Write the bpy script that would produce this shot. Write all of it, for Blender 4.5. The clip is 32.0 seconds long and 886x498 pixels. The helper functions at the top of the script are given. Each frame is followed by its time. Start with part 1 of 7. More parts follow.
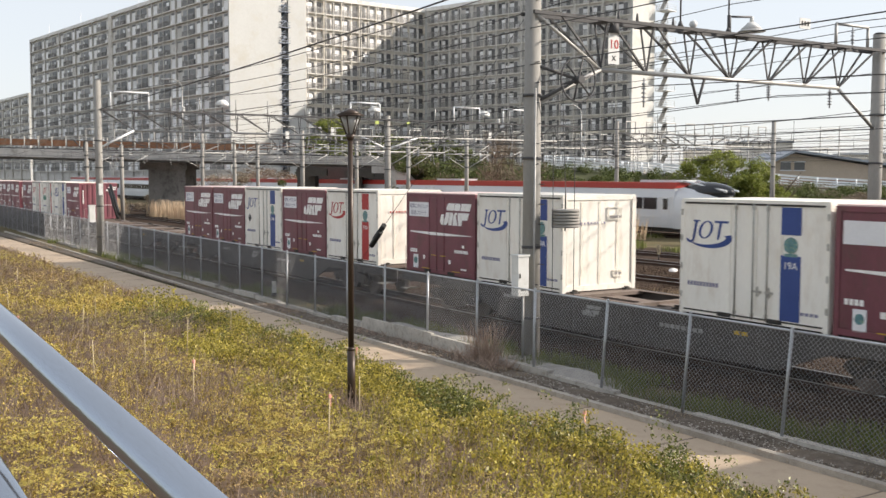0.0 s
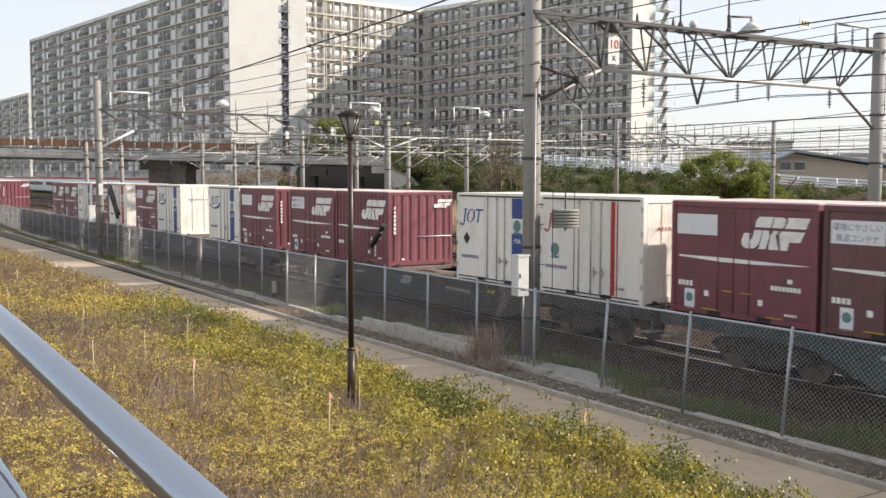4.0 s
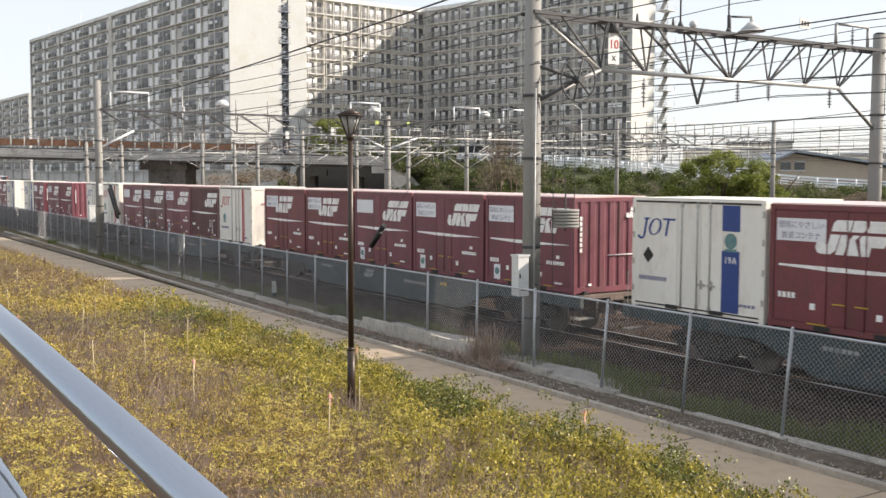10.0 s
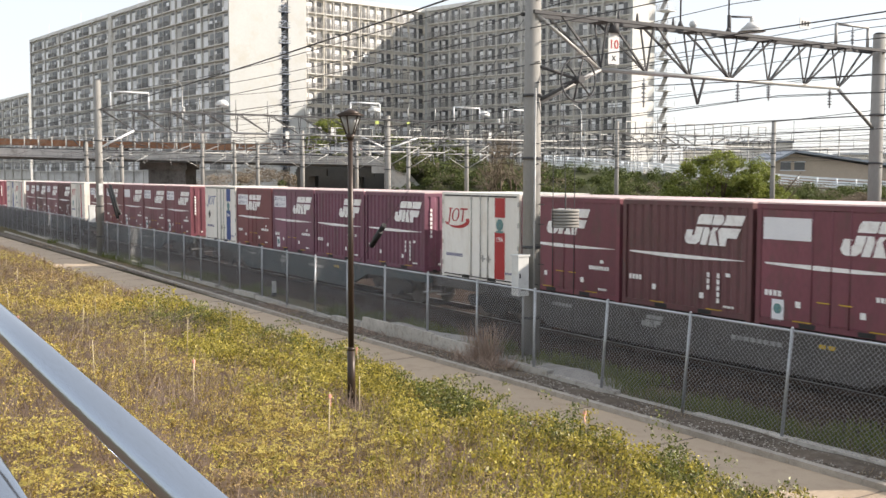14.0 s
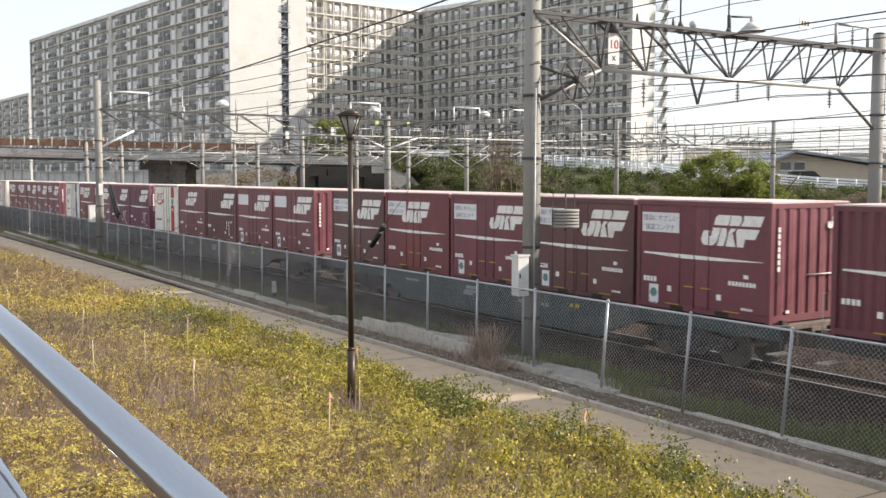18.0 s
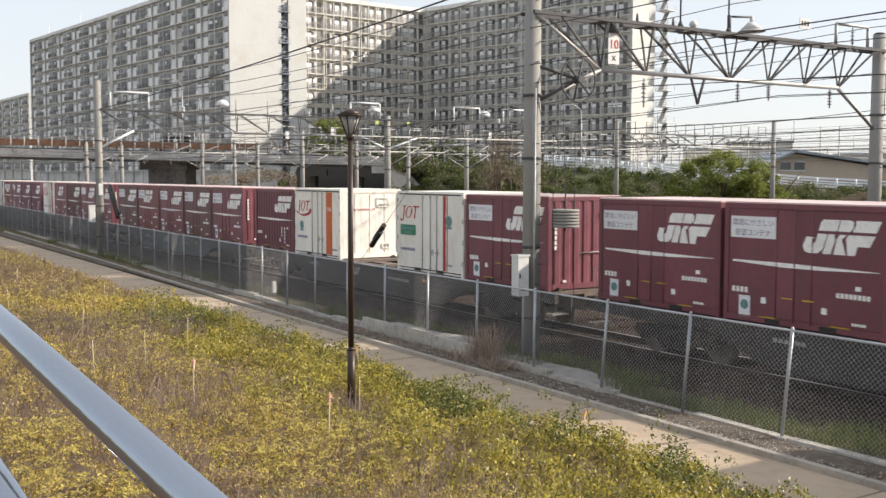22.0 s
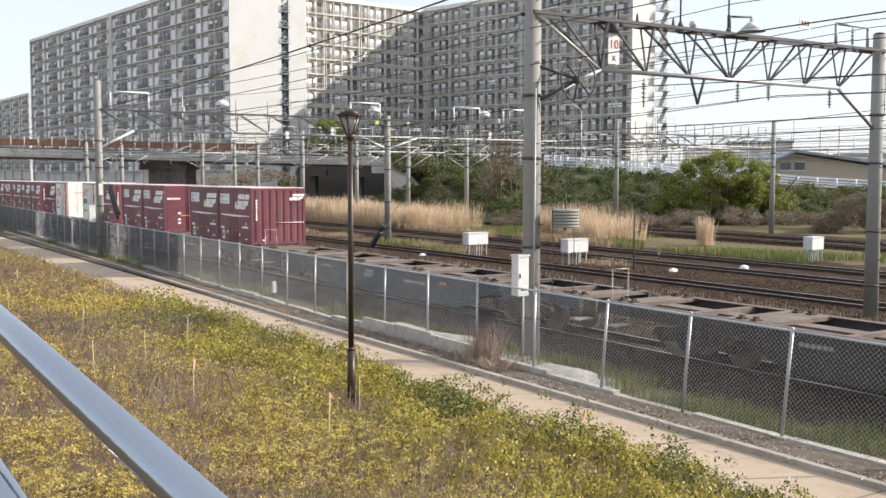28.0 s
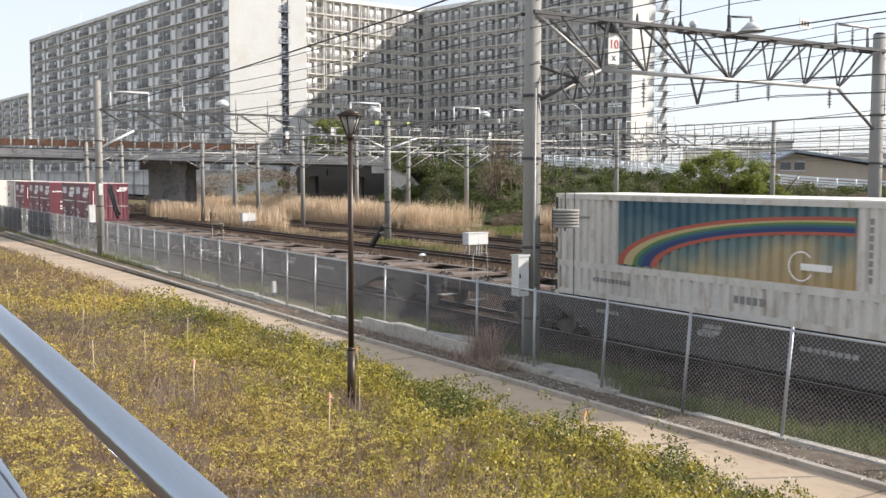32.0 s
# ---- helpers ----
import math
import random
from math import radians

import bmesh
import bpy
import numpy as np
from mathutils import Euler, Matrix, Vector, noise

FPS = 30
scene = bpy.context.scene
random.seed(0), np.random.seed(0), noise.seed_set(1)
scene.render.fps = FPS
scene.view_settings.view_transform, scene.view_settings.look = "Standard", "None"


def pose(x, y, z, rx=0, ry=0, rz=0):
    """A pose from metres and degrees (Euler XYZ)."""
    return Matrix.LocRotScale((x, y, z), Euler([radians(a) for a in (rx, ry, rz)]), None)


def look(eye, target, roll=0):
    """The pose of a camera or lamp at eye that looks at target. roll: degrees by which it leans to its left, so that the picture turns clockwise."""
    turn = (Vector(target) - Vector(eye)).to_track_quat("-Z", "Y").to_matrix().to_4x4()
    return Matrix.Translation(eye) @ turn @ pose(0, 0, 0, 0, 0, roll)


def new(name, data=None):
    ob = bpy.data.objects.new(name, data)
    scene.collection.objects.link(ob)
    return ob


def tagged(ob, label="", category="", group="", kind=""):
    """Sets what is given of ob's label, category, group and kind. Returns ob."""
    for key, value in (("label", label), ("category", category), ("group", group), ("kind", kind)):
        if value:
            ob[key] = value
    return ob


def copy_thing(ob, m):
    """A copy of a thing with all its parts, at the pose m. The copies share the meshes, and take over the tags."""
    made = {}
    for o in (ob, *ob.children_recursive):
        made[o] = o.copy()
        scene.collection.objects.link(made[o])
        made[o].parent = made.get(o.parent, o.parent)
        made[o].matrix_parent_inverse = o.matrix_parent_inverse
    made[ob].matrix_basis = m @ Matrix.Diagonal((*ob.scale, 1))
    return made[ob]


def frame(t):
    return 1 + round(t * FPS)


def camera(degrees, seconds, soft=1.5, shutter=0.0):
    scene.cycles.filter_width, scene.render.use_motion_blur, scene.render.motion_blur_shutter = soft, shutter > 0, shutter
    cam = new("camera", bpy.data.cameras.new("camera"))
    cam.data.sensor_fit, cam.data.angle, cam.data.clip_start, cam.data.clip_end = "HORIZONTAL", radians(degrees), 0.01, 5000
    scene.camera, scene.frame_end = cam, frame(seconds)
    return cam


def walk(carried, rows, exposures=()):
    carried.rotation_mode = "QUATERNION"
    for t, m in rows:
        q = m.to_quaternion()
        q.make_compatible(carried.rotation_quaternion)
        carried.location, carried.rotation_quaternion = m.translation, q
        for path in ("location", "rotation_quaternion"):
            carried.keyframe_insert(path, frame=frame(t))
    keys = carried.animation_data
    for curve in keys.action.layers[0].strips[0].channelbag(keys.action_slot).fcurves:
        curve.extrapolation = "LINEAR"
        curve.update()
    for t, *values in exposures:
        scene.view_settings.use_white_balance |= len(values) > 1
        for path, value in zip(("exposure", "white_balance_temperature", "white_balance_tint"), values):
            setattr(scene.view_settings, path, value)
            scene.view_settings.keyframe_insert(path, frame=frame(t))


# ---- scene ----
cam = camera(47.2, 32.0, soft=1.5, shutter=0.2)
EYE = Vector((6.268, -16.275, 3.928))
AIM = EYE + 10 * Vector((-0.8376, 0.5414, -0.0718))
walk(cam, [(0, look(EYE, AIM, 0.11)), (32, look(EYE, AIM, 0.11))], [(0, 0.85, 6900, 12), (1.2, 0.79, 6900, 12), (3, 0.85, 6900, 12), (7, 0.97, 6900, 12), (10, 0.97, 6900, 12), (13, 1.05, 6900, 12), (18, 1.05, 6900, 12), (21, 0.90, 6900, 12), (23, 0.84, 6800, 12),
      (25, 0.98, 6650, 12), (29, 0.98, 6600, 12), (32, 0.95, 6600, 12)])

# ---- world and sun ----
SUN = Vector((0.54, 1.0, 0.62)).normalized()
world = bpy.data.worlds.new("sky")
scene.world = world
world.use_nodes = True
wn = world.node_tree.nodes
wl = world.node_tree.links
sky = wn.new("ShaderNodeTexSky")
sky.sky_type = "NISHITA"
sky.sun_disc = False
sky.sun_elevation = math.asin(SUN.z)
sky.sun_rotation = math.atan2(SUN.x, SUN.y)
sky.dust_density = 1.2
sky.air_density = 1.0
sky.ozone_density = 1.0
veil = wn.new("ShaderNodeMix")
veil.data_type = "RGBA"
veil.inputs[0].default_value = 0.8
veil.inputs[7].default_value = (3.55, 3.85, 4.25, 1)  # thin even high cloud
wl.new(sky.outputs[0], veil.inputs[6])
wl.new(veil.outputs[2], wn["Background"].inputs[0])
wn["Background"].inputs[1].default_value = 0.128
sun_data = bpy.data.lights.new("sun", "SUN")
sun_data.energy = 3.75
sun_data.angle = radians(0.9)
sun_data.color = (1.0, 0.93, 0.84)
sun = new("sun", sun_data)
sun.matrix_world = look(SUN * 80, (0, 0, 0))


# ---- materials ----
def mat(name, col, rough=0.7, metal=0.0, var=0.2, scale=1.5, fine=30.0, bump=0.15, dirt=None, dirt_amount=0.35, rnd=0.0,
        island=0.0, island_col=None, by_object=False, stretch=(1, 1, 1), spec=0.4, trans=0.0):
    m = bpy.data.materials.new(name)
    m.use_nodes = True
    n, l = m.node_tree.nodes, m.node_tree.links
    b = n["Principled BSDF"]
    b.inputs["Roughness"].default_value = rough
    b.inputs["Metallic"].default_value = metal
    b.inputs["Specular IOR Level"].default_value = spec
    tc = n.new("ShaderNodeTexCoord")
    info = n.new("ShaderNodeObjectInfo")
    mp = n.new("ShaderNodeMapping")
    mp.inputs["Scale"].default_value = stretch
    shift = n.new("ShaderNodeVectorMath")
    shift.operation = "MULTIPLY_ADD"
    shift.inputs[1].default_value = (37.0, 11.0, 23.0)
    l.new(info.outputs["Random"], shift.inputs[0])
    l.new(tc.outputs["Object"], shift.inputs[2])
    l.new(shift.outputs[0], mp.inputs[0])
    big = n.new("ShaderNodeTexNoise")
    big.inputs["Scale"].default_value = scale
    big.inputs["Detail"].default_value = 4
    small = n.new("ShaderNodeTexNoise")
    small.inputs["Scale"].default_value = fine
    small.inputs["Detail"].default_value = 3
    l.new(mp.outputs[0], big.inputs["Vector"])
    l.new(mp.outputs[0], small.inputs["Vector"])
    add = n.new("ShaderNodeMath")
    add.operation = "MULTIPLY_ADD"
    add.inputs[1].default_value = 0.6
    half = n.new("ShaderNodeMath")
    half.operation = "MULTIPLY"
    half.inputs[1].default_value = 0.4
    l.new(small.outputs["Fac"], half.inputs[0])
    l.new(big.outputs["Fac"], add.inputs[0])
    l.new(half.outputs[0], add.inputs[2])
    ramp = n.new("ShaderNodeMapRange")
    ramp.inputs["From Min"].default_value = 0.3
    ramp.inputs["From Max"].default_value = 0.7
    ramp.inputs["To Min"].default_value = 1 - var
    ramp.inputs["To Max"].default_value = 1 + var
    l.new(add.outputs[0], ramp.inputs["Value"])
    mul = n.new("ShaderNodeVectorMath")
    mul.operation = "SCALE"
    mul.inputs[0].default_value = col[:3]
    l.new(ramp.outputs[0], mul.inputs["Scale"])
    out = mul.outputs[0]
    if island_col:
        geo = n.new("ShaderNodeNewGeometry")
        mx = n.new("ShaderNodeMix")
        mx.data_type = "RGBA"
        l.new(info.outputs["Random"] if by_object else geo.outputs["Random Per Island"], mx.inputs[0])
        mx.inputs[6].default_value = (*col[:3], 1)
        mx.inputs[7].default_value = (*island_col, 1)
        l.new(mx.outputs[2], mul.inputs[0])
    if rnd:
        rr = n.new("ShaderNodeMapRange")
        rr.inputs["To Min"].default_value = 1 - rnd
        rr.inputs["To Max"].default_value = 1 + rnd
        l.new(info.outputs["Random"], rr.inputs["Value"])
        m2 = n.new("ShaderNodeVectorMath")
        m2.operation = "SCALE"
        l.new(out, m2.inputs[0])
        l.new(rr.outputs[0], m2.inputs["Scale"])
        out = m2.outputs[0]
    if dirt:
        dn = n.new("ShaderNodeTexNoise")
        dn.inputs["Scale"].default_value = scale * 2.7
        dn.inputs["Detail"].default_value = 8
        dn.inputs["Roughness"].default_value = 0.7
        l.new(mp.outputs[0], dn.inputs["Vector"])
        dr = n.new("ShaderNodeMapRange")
        dr.inputs["From Min"].default_value = 0.5
        dr.inputs["From Max"].default_value = 0.72
        dr.inputs["To Max"].default_value = dirt_amount * 2
        dr.clamp = True
        l.new(dn.outputs["Fac"], dr.inputs["Value"])
        dm = n.new("ShaderNodeMix")
        dm.data_type = "RGBA"
        l.new(dr.outputs[0], dm.inputs[0])
        l.new(out, dm.inputs[6])
        dm.inputs[7].default_value = (*dirt, 1)
        out = dm.outputs[2]
    l.new(out, b.inputs["Base Color"])
    if bump:
        bn = n.new("ShaderNodeBump")
        bn.inputs["Strength"].default_value = bump
        bn.inputs["Distance"].default_value = 0.02
        l.new(add.outputs[0], bn.inputs["Height"])
        l.new(bn.outputs[0], b.inputs["Normal"])
    if trans:
        tr = n.new("ShaderNodeBsdfTranslucent")
        l.new(out, tr.inputs["Color"])
        ms = n.new("ShaderNodeMixShader")
        ms.inputs[0].default_value = trans
        l.new(b.outputs[0], ms.inputs[1])
        l.new(tr.outputs[0], ms.inputs[2])
        l.new(ms.outputs[0], n["Material Output"].inputs["Surface"])
    return m


M = {}
M["maroon"] = mat("maroon_paint", (0.182, 0.060, 0.077), 0.44, 0, 0.22, 0.9, 18, 0.1, (0.11, 0.07, 0.062), 0.4, rnd=0.12, stretch=(1.3, 1.3, 0.45))
M["umber"] = mat("brown_maroon_paint", (0.145, 0.066, 0.070), 0.48, 0, 0.22, 0.9, 18, 0.1, (0.10, 0.07, 0.06), 0.4, rnd=0.12, stretch=(1.3, 1.3, 0.45))
M["plum"] = mat("plum_paint", (0.180, 0.072, 0.106), 0.46, 0, 0.2, 0.9, 18, 0.1, (0.11, 0.07, 0.07), 0.4, rnd=0.12, stretch=(1.3, 1.3, 0.45))
M["brick_red"] = mat("brick_red_paint", (0.178, 0.050, 0.056), 0.46, 0, 0.2, 0.9, 18, 0.1, (0.11, 0.06, 0.05), 0.35, rnd=0.12, stretch=(1.3, 1.3, 0.45))
M["cream"] = mat("cream_paint", (0.83, 0.80, 0.735), 0.5, 0, 0.07, 0.8, 14, 0.06, (0.50, 0.38, 0.26), 0.19, rnd=0.06, stretch=(1.8, 1.8, 0.5))
M["cream_roof"] = mat("cream_roof_paint", (0.74, 0.72, 0.66), 0.6, 0, 0.1, 0.8, 12, 0.1, (0.5, 0.42, 0.34), 0.2)
# roof colour several times paler than the maroon sides
M["maroon_roof"] = mat("pale_maroon_roof", (0.66, 0.50, 0.48), 0.42, 0, 0.2, 0.9, 12, 0.1, (0.5, 0.36, 0.34), 0.4, rnd=0.15, spec=0.5)
M["white"] = mat("white_marking", (0.86, 0.85, 0.83), 0.55, 0, 0.08, 2, 25, 0.05, (0.45, 0.36, 0.34), 0.25)
M["blank_sheet"] = mat("worn_white_sheet", (0.76, 0.76, 0.78), 0.6, 0, 0.06, 2, 25, 0.05)
M["ink"] = mat("violet_ink", (0.22, 0.21, 0.30), 0.6, 0, 0.15, 4, 25, 0)
M["blue"] = mat("blue_marking", (0.035, 0.07, 0.24), 0.5, 0, 0.12, 2, 25, 0.05)
M["red"] = mat("red_marking", (0.42, 0.035, 0.035), 0.5, 0, 0.12, 2, 25, 0.05)
M["orange"] = mat("orange_marking", (0.60, 0.13, 0.03), 0.5, 0, 0.1, 2, 25, 0.05)
M["teal"] = mat("teal_emblem", (0.10, 0.22, 0.24), 0.5, 0, 0.3, 9, 30, 0.03, (0.4, 0.45, 0.2), 0.4)
M["green_label"] = mat("green_label", (0.03, 0.20, 0.11), 0.5, 0, 0.12, 2, 25, 0.05)
M["black"] = mat("black_marking", (0.025, 0.025, 0.025), 0.6, 0, 0.2, 4, 25, 0.05)
M["yellow"] = mat("yellow_marking", (0.55, 0.36, 0.04), 0.6, 0, 0.2, 4, 25, 0.05)
M["ink_grey"] = mat("faded_grey_ink", (0.24, 0.23, 0.23), 0.6, 0, 0.2, 4, 25, 0)
M["hinge"] = mat("galvanised_fitting", (0.45, 0.44, 0.41), 0.45, 0.5, 0.2, 5, 40, 0.1, (0.3, 0.2, 0.12), 0.3)
M["wagon"] = mat("grimy_wagon_steel", (0.075, 0.070, 0.066), 0.7, 0.1, 0.3, 1.0, 20, 0.2, (0.05, 0.042, 0.038), 0.45, rnd=0.4)
M["wagon_blue"] = mat("faded_blue_wagon", (0.043, 0.067, 0.073), 0.65, 0.1, 0.25, 1.0, 20, 0.2, (0.15, 0.12, 0.1), 0.4)
M["wagon_deck"] = mat("dusty_wagon_deck", (0.17, 0.135, 0.115), 0.8, 0, 0.3, 1.4, 25, 0.25, (0.08, 0.055, 0.045), 0.5)
M["bogie"] = mat("greasy_bogie", (0.04, 0.037, 0.035), 0.7, 0.2, 0.4, 3, 25, 0.25, (0.22, 0.16, 0.1), 0.3)
M["wheel"] = mat("steel_wheel", (0.2, 0.17, 0.15), 0.45, 0.7, 0.3, 5, 30, 0.1)
M["rail"] = mat("rusty_rail", (0.075, 0.047, 0.035), 0.6, 0.4, 0.3, 3, 40, 0.15)
M["railtop"] = mat("polished_rail_head", (0.55, 0.54, 0.52), 0.28, 0.9, 0.1, 3, 40, 0.05)
M["ballast"] = mat("brown_ballast", (0.050, 0.036, 0.028), 0.95, 0, 0.75, 1.1, 14, 1.0, (0.042, 0.031, 0.025), 0.4, spec=0.05)
M["ground"] = mat("trackside_earth", (0.13, 0.108, 0.062), 0.95, 0, 0.35, 0.25, 5, 0.7, (0.12, 0.125, 0.055), 0.45, spec=0.1)
M["gravel"] = mat("pale_gravel", (0.36, 0.34, 0.31), 0.95, 0, 0.35, 1.2, 28, 0.8)
M["verge"] = mat("dark_verge_soil", (0.12, 0.095, 0.072), 0.95, 0, 0.4, 1.5, 22, 0.8, (0.26, 0.23, 0.20), 0.3)
M["path"] = mat("pinkish_concrete_path", (0.47, 0.372, 0.275), 0.85, 0, 0.10, 0.7, 40, 0.12, (0.34, 0.25, 0.18), 0.35, spec=0.2)
M["joint"] = mat("dark_joint", (0.2, 0.16, 0.13), 0.9, 0, 0.2, 3, 30, 0.1)
M["kerb"] = mat("grey_kerb_concrete", (0.40, 0.36, 0.31), 0.85, 0, 0.2, 2.5, 40, 0.2, (0.25, 0.22, 0.18), 0.4, rnd=0.1)
M["footing"] = mat("pale_footing_concrete", (0.48, 0.45, 0.40), 0.9, 0, 0.25, 2.5, 30, 0.3, (0.25, 0.21, 0.17), 0.45, rnd=0.15)
M["bed"] = mat("shrub_bed_soil", (0.12, 0.08, 0.052), 0.95, 0, 0.35, 1.2, 16, 0.6)
M["zinc"] = mat("galvanised_steel", (0.46, 0.48, 0.50), 0.42, 0.65, 0.15, 3, 40, 0.08, rnd=0.08)
M["wire"] = mat("galvanised_mesh_wire", (0.32, 0.32, 0.33), 0.6, 0.1, 0.2, 3, 40, 0)
M["pole"] = mat("weathered_concrete_pole", (0.275, 0.268, 0.25), 0.85, 0, 0.15, 1.2, 25, 0.15, (0.25, 0.23, 0.21), 0.4, stretch=(1, 1, 0.3))
M["truss"] = mat("dark_galvanised_truss", (0.075, 0.075, 0.078), 0.7, 0.15, 0.2, 2, 30, 0.1)
M["pipe_pale"] = mat("pale_steel_pipe", (0.36, 0.36, 0.35), 0.5, 0.4, 0.15, 2, 30, 0.1)
M["cable"] = mat("dark_cable", (0.05, 0.05, 0.05), 0.6, 0.2, 0.1, 2, 30, 0)
M["cable_pale"] = mat("bare_cable", (0.28, 0.28, 0.28), 0.5, 0.5, 0.1, 2, 30, 0)
M["brown"] = mat("dark_brown_lamp_paint", (0.045, 0.03, 0.022), 0.4, 0.2, 0.15, 4, 40, 0.05)
M["alu"] = mat("brushed_aluminium", (0.39, 0.43, 0.485), 0.17, 0.95, 0.06, 2, 60, 0.03, stretch=(0.2, 6, 6))
M["boxgrey"] = mat("pale_grey_cabinet", (0.62, 0.63, 0.62), 0.5, 0.0, 0.06, 2, 30, 0.05, (0.4, 0.38, 0.34), 0.2)
M["rubber"] = mat("black_rubber_guard", (0.012, 0.012, 0.012), 0.5, 0, 0.2, 6, 40, 0.1)
M["insulator"] = mat("grey_porcelain", (0.30, 0.31, 0.33), 0.3, 0, 0.1, 6, 40, 0)


# ---- mesh helpers ----
def box(bm, a, b, rot=None, at=None):
    vs = []
    for z in (a[2], b[2]):
        for x, y in ((a[0], a[1]), (b[0], a[1]), (b[0], b[1]), (a[0], b[1])):
            p = Vector((x, y, z))
            if rot is not None:
                p = rot @ p
            if at is not None:
                p = p + Vector(at)
            vs.append(bm.verts.new(p))
    for f in ((3, 2, 1, 0), (4, 5, 6, 7), (0, 1, 5, 4), (1, 2, 6, 5), (2, 3, 7, 6), (3, 0, 4, 7)):
        bm.faces.new([vs[i] for i in f])


def tube(bm, p, q, r, seg=8, r2=None, cap=True):
    p, q = Vector(p), Vector(q)
    d = (q - p).normalized()
    a = d.orthogonal().normalized()
    b = d.cross(a)
    r2 = r if r2 is None else r2
    one = [bm.verts.new(p + (a * math.cos(t) + b * math.sin(t)) * r) for t in [2 * math.pi * i / seg for i in range(seg)]]
    two = [bm.verts.new(q + (a * math.cos(t) + b * math.sin(t)) * r2) for t in [2 * math.pi * i / seg for i in range(seg)]]
    for i in range(seg):
        j = (i + 1) % seg
        f = bm.faces.new((one[i], one[j], two[j], two[i]))
        f.smooth = seg > 5
    if cap:
        bm.faces.new(one[::-1])
        bm.faces.new(two)


def pipe(bm, pts, r, seg=5):
    """One unbroken tube along a line of points."""
    pts = [Vector(p) for p in pts]
    rows = []
    for i, p in enumerate(pts):
        d = (pts[min(i + 1, len(pts) - 1)] - pts[max(i - 1, 0)]).normalized()
        up = Vector((0, 0, 1)) if abs(d.z) < 0.95 else Vector((1, 0, 0))
        s = d.cross(up).normalized()
        u = s.cross(d)
        rows.append([bm.verts.new(p + (s * math.cos(t) + u * math.sin(t)) * r) for t in [2 * math.pi * k / seg for k in range(seg)]])
    for a, b in zip(rows, rows[1:]):
        for k in range(seg):
            bm.faces.new((a[k], a[(k + 1) % seg], b[(k + 1) % seg], b[k])).smooth = True


def bar(bm, p, q, w, h):
    """A rectangular bar from p to q, w wide and h high."""
    p, q = Vector(p), Vector(q)
    d = (q - p).normalized()
    up = Vector((0, 0, 1)) if abs(d.z) < 0.95 else Vector((1, 0, 0))
    s = d.cross(up).normalized()
    u = s.cross(d)
    c = []
    for e in (p, q):
        for i, k in ((-1, -1), (1, -1), (1, 1), (-1, 1)):
            c.append(bm.verts.new(e + s * (i * w / 2) + u * (k * h / 2)))
    for f in ((0, 1, 2, 3), (7, 6, 5, 4), (0, 4, 5, 1), (1, 5, 6, 2), (2, 6, 7, 3), (3, 7, 4, 0)):
        bm.faces.new([c[i] for i in f])


def ring(bm, c, r, t, axis="y", seg=32, minor=6):
    c = Vector(c)
    rows = []
    for i in range(seg):
        a = 2 * math.pi * i / seg
        row = []
        for j in range(minor):
            b = 2 * math.pi * j / minor
            rr = r + t * math.cos(b)
            h = t * math.sin(b)
            v = {"x": (h, rr * math.cos(a), rr * math.sin(a)), "y": (rr * math.cos(a), h, rr * math.sin(a)),
                 "z": (rr * math.cos(a), rr * math.sin(a), h)}[axis]
            row.append(bm.verts.new(c + Vector(v)))
        rows.append(row)
    for i in range(seg):
        for j in range(minor):
            f = bm.faces.new((rows[i][j], rows[(i + 1) % seg][j], rows[(i + 1) % seg][(j + 1) % minor], rows[i][(j + 1) % minor]))
            f.smooth = True


def prism(bm, poly, y0, y1):
    """An outline of (x, z) pairs drawn out from y0 (front) to y1."""
    a = [bm.verts.new((x, y0, z)) for x, z in poly]
    b = [bm.verts.new((x, y1, z)) for x, z in poly]
    bm.faces.new(a)
    bm.faces.new(b[::-1])
    for i in range(len(poly)):
        j = (i + 1) % len(poly)
        bm.faces.new((a[j], a[i], b[i], b[j]))


def finish(bm, name):
    bmesh.ops.recalc_face_normals(bm, faces=bm.faces[:])
    me = bpy.data.meshes.new(name)
    bm.to_mesh(me)
    bm.free()
    return me


def part(name, bm, material, parent=None, label=""):
    me = finish(bm, name) if isinstance(bm, bmesh.types.BMesh) else bm
    if not me.materials:
        me.materials.append(M[material])
    ob = new(name, me)
    if parent is not None:
        ob.parent = parent
    if label:
        ob["label"] = label
    return ob


def boxes(name, material, parent, *pairs, label=""):
    bm = bmesh.new()
    for a, b in pairs:
        box(bm, a, b)
    return part(name, bm, material, parent, label)


def soup(name, verts, faces, material, smooth=False):
    """A mesh from arrays of vertices and equal-sized faces."""
    me = bpy.data.meshes.new(name)
    k = faces.shape[1]
    me.vertices.add(len(verts))
    me.vertices.foreach_set("co", np.asarray(verts, np.float32).ravel())
    me.loops.add(faces.size)
    me.loops.foreach_set("vertex_index", faces.astype(np.int32).ravel())
    me.polygons.add(len(faces))
    me.polygons.foreach_set("loop_start", np.arange(0, faces.size, k, dtype=np.int32))
    me.polygons.foreach_set("loop_total", np.full(len(faces), k, np.int32))
    me.update(calc_edges=True)
    me.materials.append(M[material])
    return me


